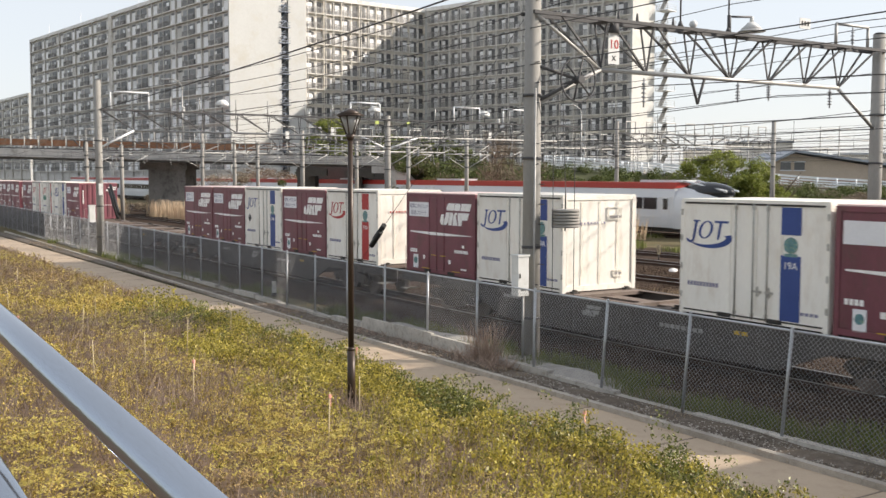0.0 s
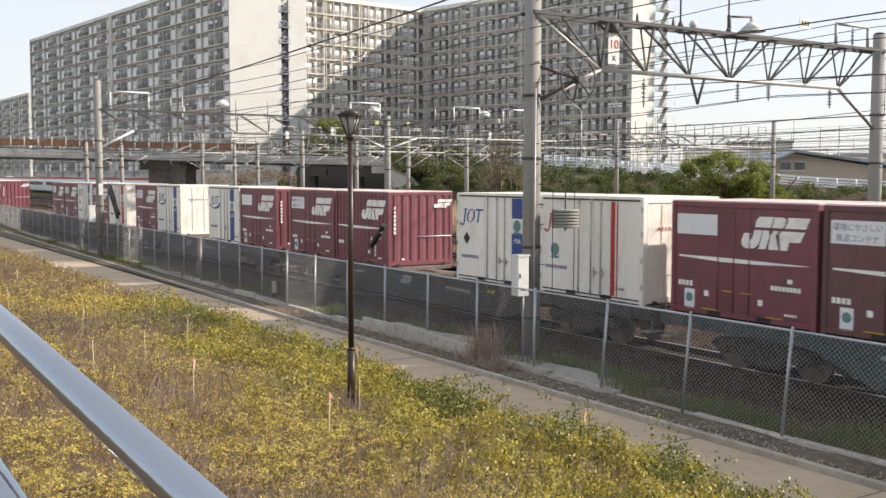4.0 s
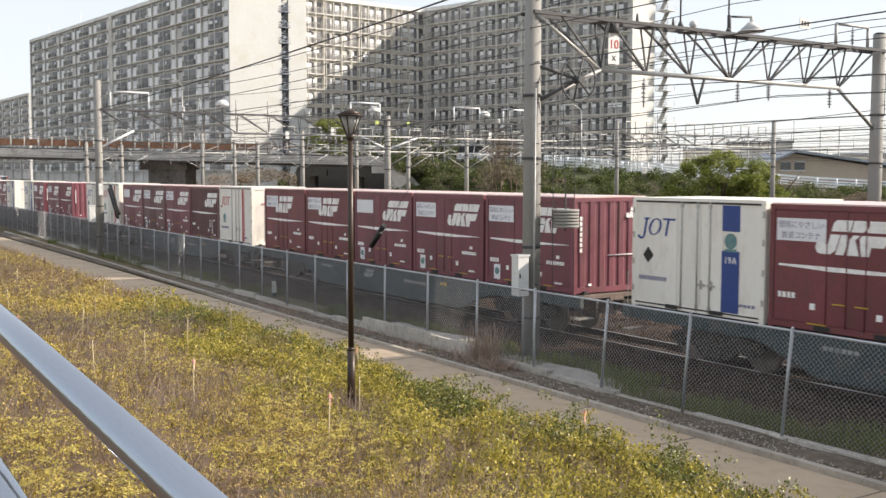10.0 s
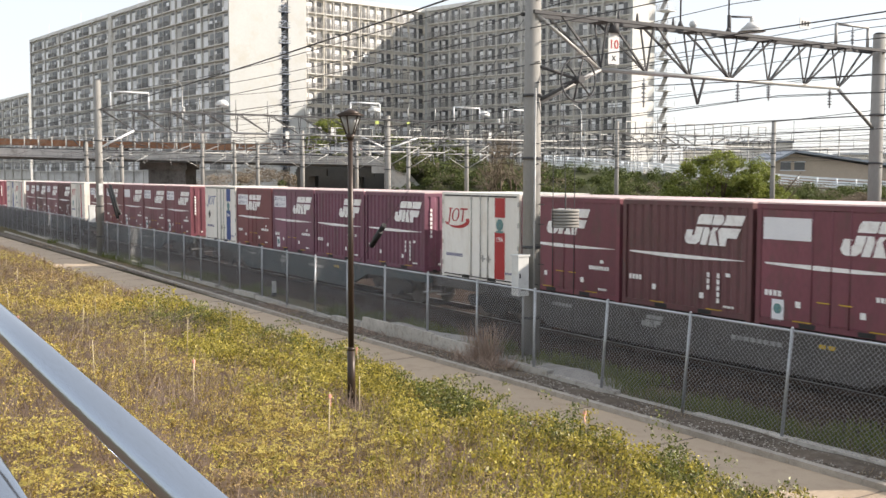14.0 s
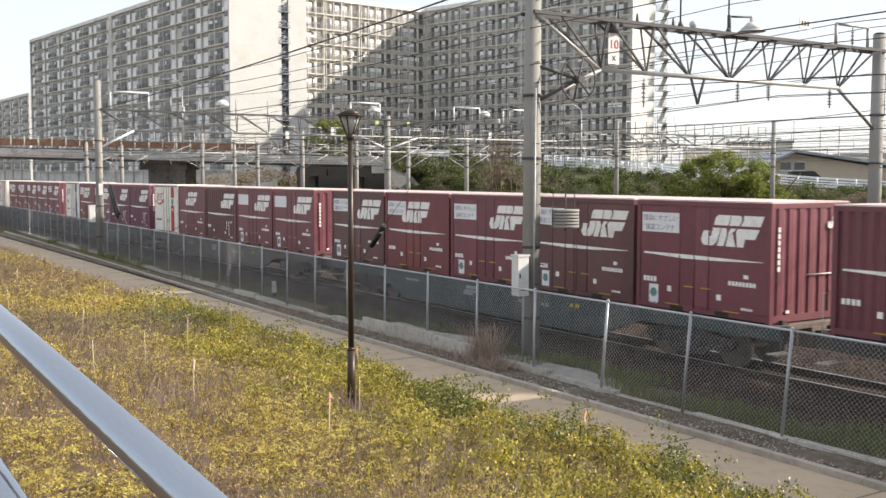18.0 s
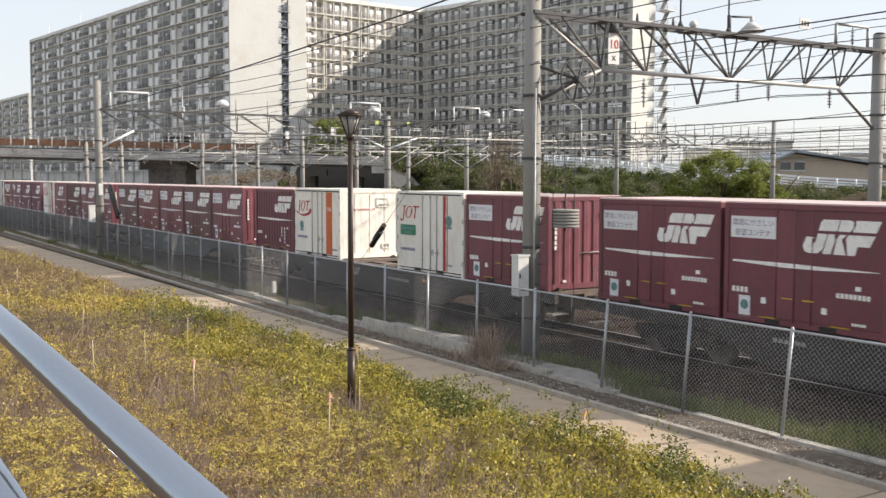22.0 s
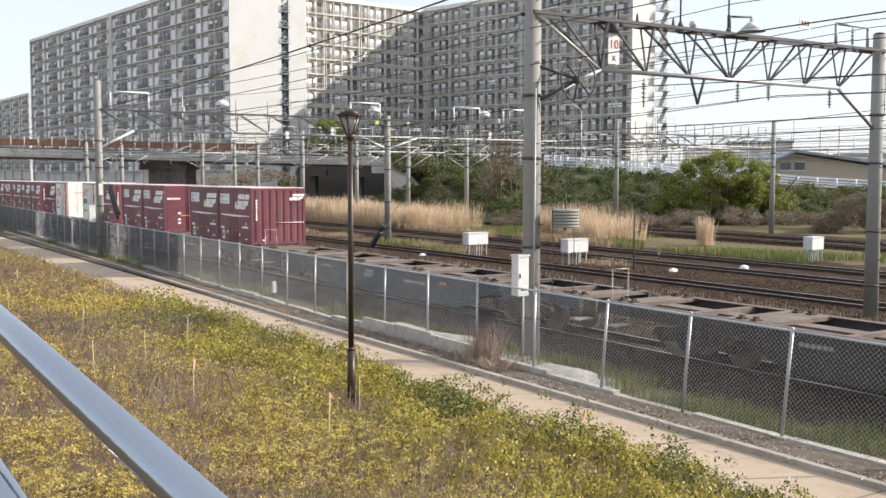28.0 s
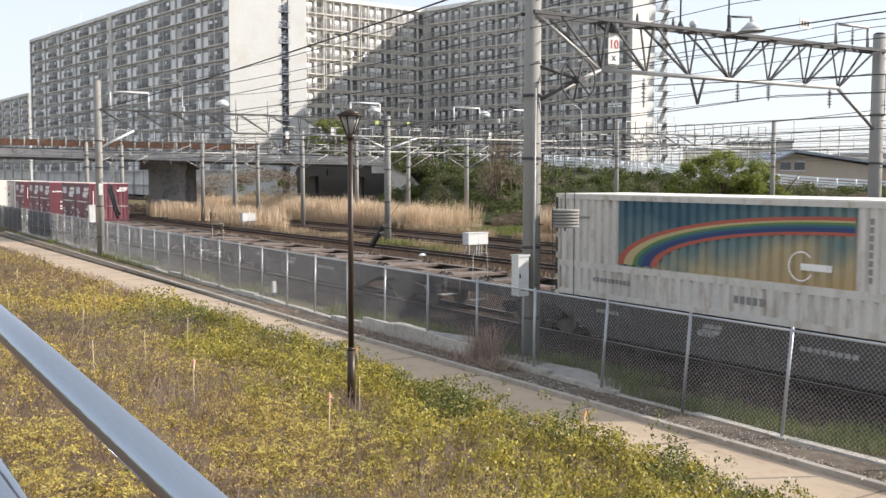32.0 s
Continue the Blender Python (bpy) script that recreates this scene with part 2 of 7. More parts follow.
def leaf_cloud(centres, size, rng, upright=0.0, aspect=1.8):
    """One small folded leaf at each centre: arrays of vertices and four-sided faces."""
    n = len(centres)
    d = rng.normal(size=(n, 3))
    d[:, 2] = np.abs(d[:, 2]) * (0.4 + upright) + upright
    d /= np.linalg.norm(d, axis=1)[:, None]
    e = rng.normal(size=(n, 3))
    e -= d * (e * d).sum(1)[:, None]
    e /= np.linalg.norm(e, axis=1)[:, None]
    s = (size * rng.uniform(0.6, 1.4, n))[:, None]
    w = s / aspect
    v = np.stack([centres - d * s * 0.5, centres + e * w * 0.5, centres + d * s * 0.5, centres - e * w * 0.5], 1).reshape(-1, 3)
    return v, np.arange(4 * n).reshape(-1, 4)


def words(name, text, size, material, parent, at, rx=90, rz=0, depth=0.004):
    cu = bpy.data.curves.new(name, "FONT")
    cu.body = text
    cu.size = size
    cu.extrude = depth
    cu.align_x = "CENTER"
    cu.resolution_u = 3
    tmp = new(name + "_outline", cu)
    me = bpy.data.meshes.new_from_object(tmp.evaluated_get(bpy.context.evaluated_depsgraph_get()))
    bpy.data.objects.remove(tmp)
    me.materials.clear()
    me.materials.append(M[material])
    ob = part(name, me, material, parent)
    ob.matrix_basis = pose(*at, rx, 0, rz)
    return ob


def thing(name, at, label, category, group="", kind="", rz=0):
    ob = new(name)
    ob.empty_display_size = 0.1
    ob.matrix_basis = pose(*at, 0, 0, rz)
    return tagged(ob, label, category, group, kind)


def advance(t):
    """How far the freight train has gone along its track, about zero at 16 s."""
    return -6.9106 * (t - 16) + 0.010576 * (t - 16) ** 2 - 0.0000911 * (t - 16) ** 3

# ---- ground, path, kerbs ----
def strip(name, material, x0, x1, profile, label="", category="", dx=2.0, wob=0.0, kind="structure"):
    """A sheet along the track from x0 to x1 with the cross-section profile of (y, z) pairs; wob: random unevenness."""
    n = int((x1 - x0) / dx) + 1
    k = len(profile)
    rng = np.random.default_rng(len(name))
    v = np.zeros((n, k, 3))
    v[:, :, 0] = np.linspace(x0, x1, n)[:, None]
    v[:, :, 1] = np.array([p[0] for p in profile])
    v[:, :, 2] = np.array([p[1] for p in profile]) + rng.normal(size=(n, k)) * wob
    i, j = np.meshgrid(np.arange(n - 1), np.arange(k - 1), indexing="ij")
    a = (i * k + j).ravel()
    f = np.stack([a, a + k, a + k + 1, a + 1], 1)
    ob = new(name, soup(name, v.reshape(-1, 3), f, material))
    return tagged(ob, label, category, kind=kind)


def bed_z(y):
    """The height of the shrub bed, which rises towards the footbridge."""
    return -0.2 + max(0.0, -6.3 - y) * 0.12


gr = [(-900, -0.4), (-60, 0.6), (-30, 0.9), (-15, bed_z(-15)), (-10, bed_z(-10)), (-8, bed_z(-8)), (-6.35, -0.30), (-4.2, -0.30), (-3.4, -0.28),
      (-2.0, -0.24), (-1.0, -0.30), (3.0, -0.32), (20, -0.30), (60, -0.35), (300, -0.4), (3000, -0.5)]
strip("ground", "ground", -2500, 900, gr, "brown trackside earth with patches of grass", "ground", dx=25, wob=0.0)
strip("path", "path", -120, 25, [(-6.5, -0.262), (-5.4, -0.255), (-4.10, -0.262)], "pale pinkish concrete footpath beside the railway fence", "path")
joints = thing("path_joint", (0, 0, 0), "dark saw-cut joints across the concrete footpath", "joint", kind="structure")
for i in range(26):
    x = 1.2 - 3.0 * i + 0.25 * math.sin(i * 2.7)
    bm = bmesh.new()
    box(bm, (x - 0.012, -6.45, -0.262), (x + 0.012, -4.14, -0.2535))
    part("joint", bm, "joint", joints)
kerb = thing("kerb", (0, 0, 0), "low grey concrete kerb along the footpath", "kerb", kind="structure")
kb = bmesh.new()
prism(kb, [(0, 0), (1.19, 0), (1.19, 0.09), (1.17, 0.11), (0.02, 0.11), (0, 0.09)], 0, 0.13)
kerb_mesh = finish(kb, "kerb_block")
kerb_mesh.materials.append(M["kerb"])
for i in range(66):
    o = new("kerb_block", kerb_mesh)
    o.parent = kerb
    x = 4 - i * 1.2
    o.matrix_basis = pose(x, -4.13 + max(0, -x - 20) * 0.022, -0.28, 0, 0, -1.26 if x < -20 else 0)
edge = thing("fence_footing", (0, 0, 0), "low weathered concrete footing under the chain-link fence", "footing", kind="structure")
eb = bmesh.new()
prism(eb, [(0, 0), (1.97, 0), (1.97, 0.16), (0, 0.16)], 0, 0.18)
edge_mesh = finish(eb, "footing_block")
edge_mesh.materials.append(M["footing"])
for i in range(40):
    o = new("footing_block", edge_mesh)
    o.parent = edge
    x = 4 - i * 2.0
    o.matrix_basis = pose(x, -3.16 + max(0, -x - 20) * 0.022 + 0.02 * math.sin(i * 2.3), (-0.37 if x > -9.5 else -0.30) + 0.035 * math.sin(i * 1.7), 0, 1.2 * math.sin(i * 3.1), (-1.26 if x < -20 else 0) + 0.5 * math.sin(i * 4.7))
strip("verge", "verge", -110, 20, [(-3.95, -0.245), (-3.6, -0.2), (-3.2, -0.22)], "narrow gravelly verge with dry weeds", "verge", dx=0.5, wob=0.012)


# ---- tracks ----
def track(y, x0, x1, label, sleepers=True):
    z = -0.1
    t = thing("railway_track", (0, y, 0), label, "railway track", "tracks of the yard", kind="structure")
    for s in (-0.533, 0.533):
        bm = bmesh.new()
        box(bm, (x0, s - 0.06, z - 0.15), (x1, s + 0.06, z - 0.13))
        box(bm, (x0, s - 0.01, z - 0.13), (x1, s + 0.01, z - 0.04))
        box(bm, (x0, s - 0.032, z - 0.04), (x1, s + 0.032, z - 0.008))
        rl = part("rail", bm, "rail", t)
        bm = bmesh.new()
        box(bm, (x0, s - 0.028, z - 0.008), (x1, s + 0.028, z))
        part("rail_head", bm, "railtop", rl)
    if sleepers:
        bm = bmesh.new()
        x = x0
        while x < x1:
            box(bm, (x, -1.0, z - 0.32), (x + 0.2, 1.0, z - 0.16))
            x += 0.62
        tagged(part("sleepers", bm, "rail", t), kind="stuff")
    return t


strip("ballast_bed", "ballast", -320, 60, [(-1.4, -0.31), (-0.9, -0.27), (-0.4, -0.225), (1.2, -0.22), (8, -0.23), (14, -0.235), (24, -0.24), (27, -0.3)],
      "brown crushed-stone ballast under the near tracks", "ballast", dx=0.7, wob=0.012)
strip("far_ballast", "ballast", -320, 60, [(35, -0.29), (36, -0.23), (44, -0.23), (46, -0.3)], "brown ballast under the far tracks", "ballast", dx=2, wob=0.02)
M["stone"] = mat("loose_ballast_stone", (0.058, 0.040, 0.030), 0.95, 0, 0.3, 4, 30, 0.2, island_col=(0.108, 0.079, 0.060), spec=0.1)


def stones(x0, x1, y0, y1, z, n, size, seed, label, material="stone"):
    """Loose angular stones, each a squashed octahedron."""
    r = np.random.default_rng(seed)
    c = np.stack([x1 - (x1 - x0) * r.random(n) ** 1.5, r.uniform(y0, y1, n), np.full(n, z)], 1)
    s = r.uniform(0.5, 1.3, (n, 1)) * size
    q = np.array([(1, 0, 0), (0, 1, 0), (-1, 0, 0), (0, -1, 0), (0, 0, 0.7), (0, 0, -0.7)])
    a = r.uniform(0, 6.28, n)
    k = np.stack([np.cos(a), np.sin(a)], 1)
    v = q[None] * r.uniform(0.6, 1.2, (n, 6, 1)) * s[:, None]
    vx = v[:, :, 0] * k[:, :1] - v[:, :, 1] * k[:, 1:]
    vy = v[:, :, 0] * k[:, 1:] + v[:, :, 1] * k[:, :1]
    v = np.stack([vx, vy, v[:, :, 2]], 2) + c[:, None]
    f = np.array([(0, 1, 4), (1, 2, 4), (2, 3, 4), (3, 0, 4), (1, 0, 5), (2, 1, 5), (3, 2, 5), (0, 3, 5)])
    f = (f[None] + 6 * np.arange(n)[:, None, None]).reshape(-1, 3)
    tagged(new("ballast_stones", soup("ballast_stones", v.reshape(-1, 3), f, material)), label, "ballast", kind="stuff")


stones(-34, 4, -1.9, 0.35, -0.235, 26000, 0.032, 61, "loose brown and grey ballast stones beside the near track")
stones(-40, 4, 2.2, 5.4, -0.22, 16000, 0.04, 62, "loose brown ballast stones between the tracks")
stones(-60, -4, 6.9, 12.0, -0.22, 42000, 0.045, 63, "loose brown ballast stones between the yard tracks")
M["chip"] = mat("pale_verge_chipping", (0.12, 0.10, 0.085), 0.95, 0, 0.3, 4, 30, 0.2, island_col=(0.52, 0.48, 0.42), spec=0.1)
stones(-30, 3, -3.95, -3.3, -0.21, 5200, 0.022, 64, "pale chippings and rubble on the verge", "chip")
stones(-60, 2, 13.2, 17.6, -0.22, 30000, 0.05, 65, "loose brown ballast stones between the yard tracks")
track(1.05, -300, 40, "rusty near freight track with polished rail heads")
for ty in (6.2, 12.6, 18.2, 22.3):
    track(ty, -300, 40, "rusty yard track on brown ballast")
for ty in (36.0, 40.0):
    track(ty, -300, 40, "far main-line track on brown ballast")


# ---- fence ----
def fence_y(x):
    return -3.12 + max(0, -x - 20) * 0.022


fence = thing("chain_link_fence", (0, 0, 0), "galvanised chain-link fence along the railway", "fence")
fp = bmesh.new()
tube(fp, (0, 0, 0), (0, 0, 1.84), 0.03, 8)
tube(fp, (0, 0, 1.84), (0, 0, 1.87), 0.034, 8, 0.015)
post_mesh = finish(fp, "post")
post_mesh.materials.append(M["zinc"])
POSTS = [4.37 - 2.13 * i for i in range(42)]


def lean(x):
    return 5.0 if x > -9 else 1.2


for x in POSTS:
    o = new("post", post_mesh)
    o.parent = fence
    o.matrix_basis = pose(x, fence_y(x), -0.28, 0, lean(x), 0)
for a, b in zip(POSTS, POSTS[1:]):
    xa, xb = a + 1.8 * math.sin(radians(lean(a))), b + 1.8 * math.sin(radians(lean(b)))
    bm = bmesh.new()
    tube(bm, (xa, fence_y(a), 1.52), (xb, fence_y(b), 1.52), 0.021, 8)
    part("top_rail", bm, "zinc", fence)
    # crossing diagonal wires of one span, between base and top rail
    n = int(round((a - b) / 0.084))
    vs, fs = [], []
    H, p = 1.68, (a - b) / n
    r = 0.003
    k = int(H / p)
    for s in (1, -1):
        for i in range(-k, n + k):
            u0, u1 = i * p, i * p + s * H
            c0, c1 = 0.0, 1.0
            for lim, side in ((0, 1), (a - b, -1)):
                f0, f1 = side * (u0 - lim), side * (u1 - lim)
                if f0 < 0 and f1 < 0:
                    c0 = 2
                elif f0 < 0:
                    c0 = max(c0, f0 / (f0 - f1))
                elif f1 < 0:
                    c1 = min(c1, f0 / (f0 - f1))
            if c1 - c0 < 0.01:
                continue
            base = len(vs)
            for c in (c0, c1):
                u = (u0 + (u1 - u0) * c) / (a - b)
                z = -0.18 + H * c
                lx = a + (b - a) * u + (z + 0.28) * math.sin(radians(lean(a) * (1 - u) + lean(b) * u))
                ly = fence_y(a) * (1 - u) + fence_y(b) * u - 0.028 + s * 0.002
                for dx, dy in ((-r, -r * 0.6), (r, -r * 0.6), (0, r * 1.2)):
                    vs.append((lx + dx * 1.4, ly + dy, z))
            fs += [(base, base + 1, base + 4, base + 3), (base + 1, base + 2, base + 5, base + 4), (base + 2, base, base + 3, base + 5)]
    o = new("wire_mesh", soup("wire_mesh", np.array(vs), np.array(fs), "wire"))
    o.parent = fence
    o["kind"] = "stuff"

# ---- freight train ----
M["sill_ink"] = mat("worn_sill_marking", (0.34, 0.34, 0.33), 0.7, 0, 0.3, 4, 25, 0.05, (0.1, 0.1, 0.1), 0.5)
TRAIN, MOVERS = [], []
L, W, H, ZB, NEAR = 3.72, 2.45, 2.42, 1.01, -0.175


def arc_band(bm, cx, cz, r0, r1, a0, a1, y0, y1, seg=14):
    """A flat ring, part of one, or (r0 = 0) a disc in the plane of the side, from y0 (front) to y1."""
    full = abs(a1 - a0) >= 360
    ang = [radians(a0 + (a1 - a0) * i / seg) for i in range(seg if full else seg + 1)]
    if r0 < 0.02:
        prism(bm, [(cx + r1 * math.cos(t), cz + r1 * math.sin(t)) for t in ang], y0, y1)
        return
    rows = [[bm.verts.new((cx + r * math.cos(t), y, cz + r * math.sin(t))) for r, y in ((r0, y0), (r1, y0), (r1, y1), (r0, y1))] for t in ang]
    for i in range(len(rows) if full else len(rows) - 1):
        u, w = rows[i], rows[(i + 1) % len(rows)]
        for k in range(4):
            bm.faces.new((u[k], u[(k + 1) % 4], w[(k + 1) % 4], w[k]))
    if not full:
        bm.faces.new(rows[0])
        bm.faces.new(rows[-1][::-1])


def slanted_mark(x, z, s, y=0.0, d=0.006, sx=1.36):
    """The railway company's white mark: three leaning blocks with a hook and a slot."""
    bm = bmesh.new()

    def sl(pts):
        prism(bm, [(x + (px + pz * 0.22) * s * sx, z + pz * s) for px, pz in pts], y - d, y)
    sl([(0.02, 0.02), (0.10, -0.03), (0.36, -0.03), (0.47, 0.10), (0.48, 0.57), (0.24, 0.57), (0.24, 0.30), (0.19, 0.25), (0.16, 0.30), (0.16, 0.46), (-0.04, 0.46), (-0.06, 0.16)])
    sl([(0.24, 0.66), (0.68, 0.66), (0.70, 0.70), (0.70, 1.0), (0.30, 1.0), (0.24, 0.9)])
    sl([(0.50, -0.03), (0.70, -0.03), (0.72, 0.40), (0.66, 0.57), (0.51, 0.57)])
    sl([(0.78, -0.03), (1.08, -0.03), (0.88, 0.42), (0.96, 0.57), (0.80, 0.57), (0.75, 0.44)])
    sl([(0.73, 0.66), (1.02, 0.66), (1.08, 0.78), (1.05, 0.94), (0.98, 1.0), (0.73, 1.0)])
    sl([(1.13, -0.03), (1.31, -0.03), (1.31, 0.24), (1.60, 0.24), (1.66, 0.57), (1.02, 0.57), (0.98, 0.46)])
    sl([(1.08, 0.66), (1.66, 0.66), (1.70, 1.0), (1.10, 1.0), (1.13, 0.84)])
    return bm


def taper(x0, x1, z):
    bm = bmesh.new()
    prism(bm, [(x0, z + 0.03), (x0, z - 0.005), (x0 + (x1 - x0) * 0.36, z - 0.055), (x0 + (x1 - x0) * 0.62, z - 0.05), (x1, z - 0.004), (x1, z + 0.004),
               (x0 + (x1 - x0) * 0.4, z + 0.035)], 0.008, 0.014)
    return bm


def ribs(bm, x0, x1, z0, z1, y_out, y_in, pitch, axis="x", sign=1):
    """Corrugated sheet between x0 and x1 whose crests lie at y_out and troughs at y_in."""
    n = max(1, int(round((x1 - x0) / pitch)))
    p = (x1 - x0) / n
    pts = []
    for i in range(n):
        a = x0 + i * p
        pts += [(a, y_in), (a + 0.22 * p, y_in), (a + 0.38 * p, y_out), (a + 0.84 * p, y_out)]
    pts.append((x1, y_in))
    lo, hi = [], []
    for u, v in pts:
        for z, row in ((z0, lo), (z1, hi)):
            row.append(bm.verts.new((u, v, z) if axis == "x" else (v, u, z)))
    for i in range(len(pts) - 1):
        bm.faces.new((lo[i], lo[i + 1], hi[i + 1], hi[i]))


def shell(c, paint, roofpaint, length=L, height=H, side="doors", end="ribs"):
    """Frame, roof, sides and ends shared by all the containers."""
    h, l = height, length
    fr = bmesh.new()
    for x in (0.0, l - 0.11):
        for y in (0.0, W - 0.11):
            box(fr, (x, y, 0.0), (x + 0.11, y + 0.11, h - 0.03))
    for y in (0.005, W - 0.105):
        box(fr, (0.11, y, 0.03), (l - 0.11, y + 0.10, 0.15))
        box(fr, (0.11, y, h - 0.13), (l - 0.11, y + 0.10, h - 0.03))
    for x in (0.005, l - 0.105):
        box(fr, (x, 0.11, 0.03), (x + 0.10, W - 0.11, 0.17))
        box(fr, (x, 0.11, h - 0.13), (x + 0.10, W - 0.11, h - 0.03))
    part("frame", fr, paint, c)
    rf = bmesh.new()
    box(rf, (0.015, 0.015, h - 0.03), (l - 0.015, W - 0.015, h))
    part("roof", rf, roofpaint, c)
    fl = bmesh.new()
    box(fl, (0.1, 0.1, 0.06), (l - 0.1, W - 0.1, 0.14))
    part("floor", fl, "wagon", c)
    for name, x in (("forklift_pocket", 1.05), ("forklift_pocket", l - 1.4)):
        boxes(name, "black", c, ((x, -0.001, 0.04), (x + 0.36, 0.02, 0.13)))
    for x, s, nm in ((0.03, 1, "front_end"), (l - 0.03, -1, "rear_end")):
        bm = bmesh.new()
        if end == "ribs":
            ribs(bm, 0.11, W - 0.11, 0.17, h - 0.13, x - s * 0.018, x + s * 0.012, 0.34, "y")
        else:
            ribs(bm, 0.11, W - 0.11, 0.17, h - 0.13, x - s * 0.003, x + s * 0.003, 0.56, "y")
        part(nm, bm, paint, c)
    bm = bmesh.new()
    ribs(bm, 0.11, l - 0.11, 0.15, h - 0.13, W - 0.015, W - 0.05, 0.25)
    part("far_side", bm, paint, c)
    if side == "ribs":
        bm = bmesh.new()
        ribs(bm, 0.11, l - 0.11, 0.15, h - 0.13, 0.012, 0.05, 0.255)
        part("near_side", bm, paint, c)
    elif side == "doors":
        z0, z1 = 0.15, h - 0.13
        boxes("near_side", paint, c, ((0.11, 0.03, z0), (l - 0.11, 0.05, z1)))
        for a, b in ((0.12, 1.28), (1.31, 1.70), (1.73, 2.10), (2.13, l - 0.12)):
            bm = bmesh.new()
            box(bm, (a, 0.014, z0 + 0.02), (b, 0.032, z1 - 0.02))
            part("door_panel", bm, paint, c)
        for x in (1.30, 1.72, 2.115):
            bm = bmesh.new()
            tube(bm, (x, 0.012, 0.1), (x, 0.012, h - 0.1), 0.014, 6)
            part("lock_rod", bm, paint, c)
        for x in (1.44, 1.92):
            boxes("door_handle", "yellow", c, ((x, -0.006, 0.56), (x + 0.26, 0.012, 0.58)))
    else:
        z0, z1 = 0.12, h - 0.10
        boxes("near_side", paint, c, ((0.05, 0.03, z0), (l - 0.05, 0.06, z1)))
        for a, b in ((0.06, 1.36), (1.38, 2.02), (2.04, 2.64), (2.66, l - 0.06)):
            bm = bmesh.new()
            box(bm, (a, 0.012, z0), (b, 0.034, z1))
            part("door_panel", bm, paint, c)
        for x in (1.50, 1.95, 2.30):
            bm = bmesh.new()
            tube(bm, (x, -0.002, 0.06), (x, -0.002, h - 0.06), 0.016, 6)
            box(bm, (x - 0.035, -0.01, 0.12), (x + 0.035, 0.02, 0.2))
            box(bm, (x - 0.035, -0.01, h - 0.2), (x + 0.035, 0.02, h - 0.12))
            part("lock_rod", bm, "hinge", c)
        for x in (1.98, 2.26):
            boxes("door_handle", "hinge", c, ((x, -0.02, 0.62), (x + 0.2, 0.0, 0.66)), ((x + 0.08, -0.025, 0.55), (x + 0.12, 0.0, 0.74)))
        for x in (0.02, l - 0.06):
            for z in (0.35, 0.95, 1.55, 2.1):
                boxes("hinge", "hinge", c, ((x, -0.012, z), (x + 0.05, 0.02, z + 0.13)))


def bars(c, x, z, w, h, n, material="white", y=0.006, name="lettering"):
    """Unreadable small writing as a row of bars."""
    bm = bmesh.new()
    p = w / n
    for i in range(n):
        box(bm, (x + i * p, y, z), (x + i * p + p * 0.72, y + 0.008, z + h))
    return part(name, bm, material, c)


def end_marks(c, l=L, mark=True):
    e = thing_part("end_lettering", c)
    bm = bmesh.new()
    for i in range(7):
        box(bm, (l + 0.002, 0.20, 1.05 + i * 0.13), (l + 0.008, 0.27, 1.05 + i * 0.13 + 0.095))
    part("lettering", bm, "white", e)
    if mark:
        m = part("company_mark", slanted_mark(0, 0, 0.27), "white", e)
        m.matrix_basis = pose(l + 0.002, 1.72, 1.88, 0, 0, 90)
    bm = bmesh.new()
    tube(bm, (l + 0.02, 1.1, 0.95), (l + 0.02, W - 0.08, 0.95), 0.014, 6)
    part("grab_bar", bm, "white", e)


def thing_part(name, parent):
    bm = bmesh.new()
    box(bm, (L - 0.02, 0.5, 0.2), (L - 0.004, 0.6, 0.26))
    return part(name, bm, "white", parent)


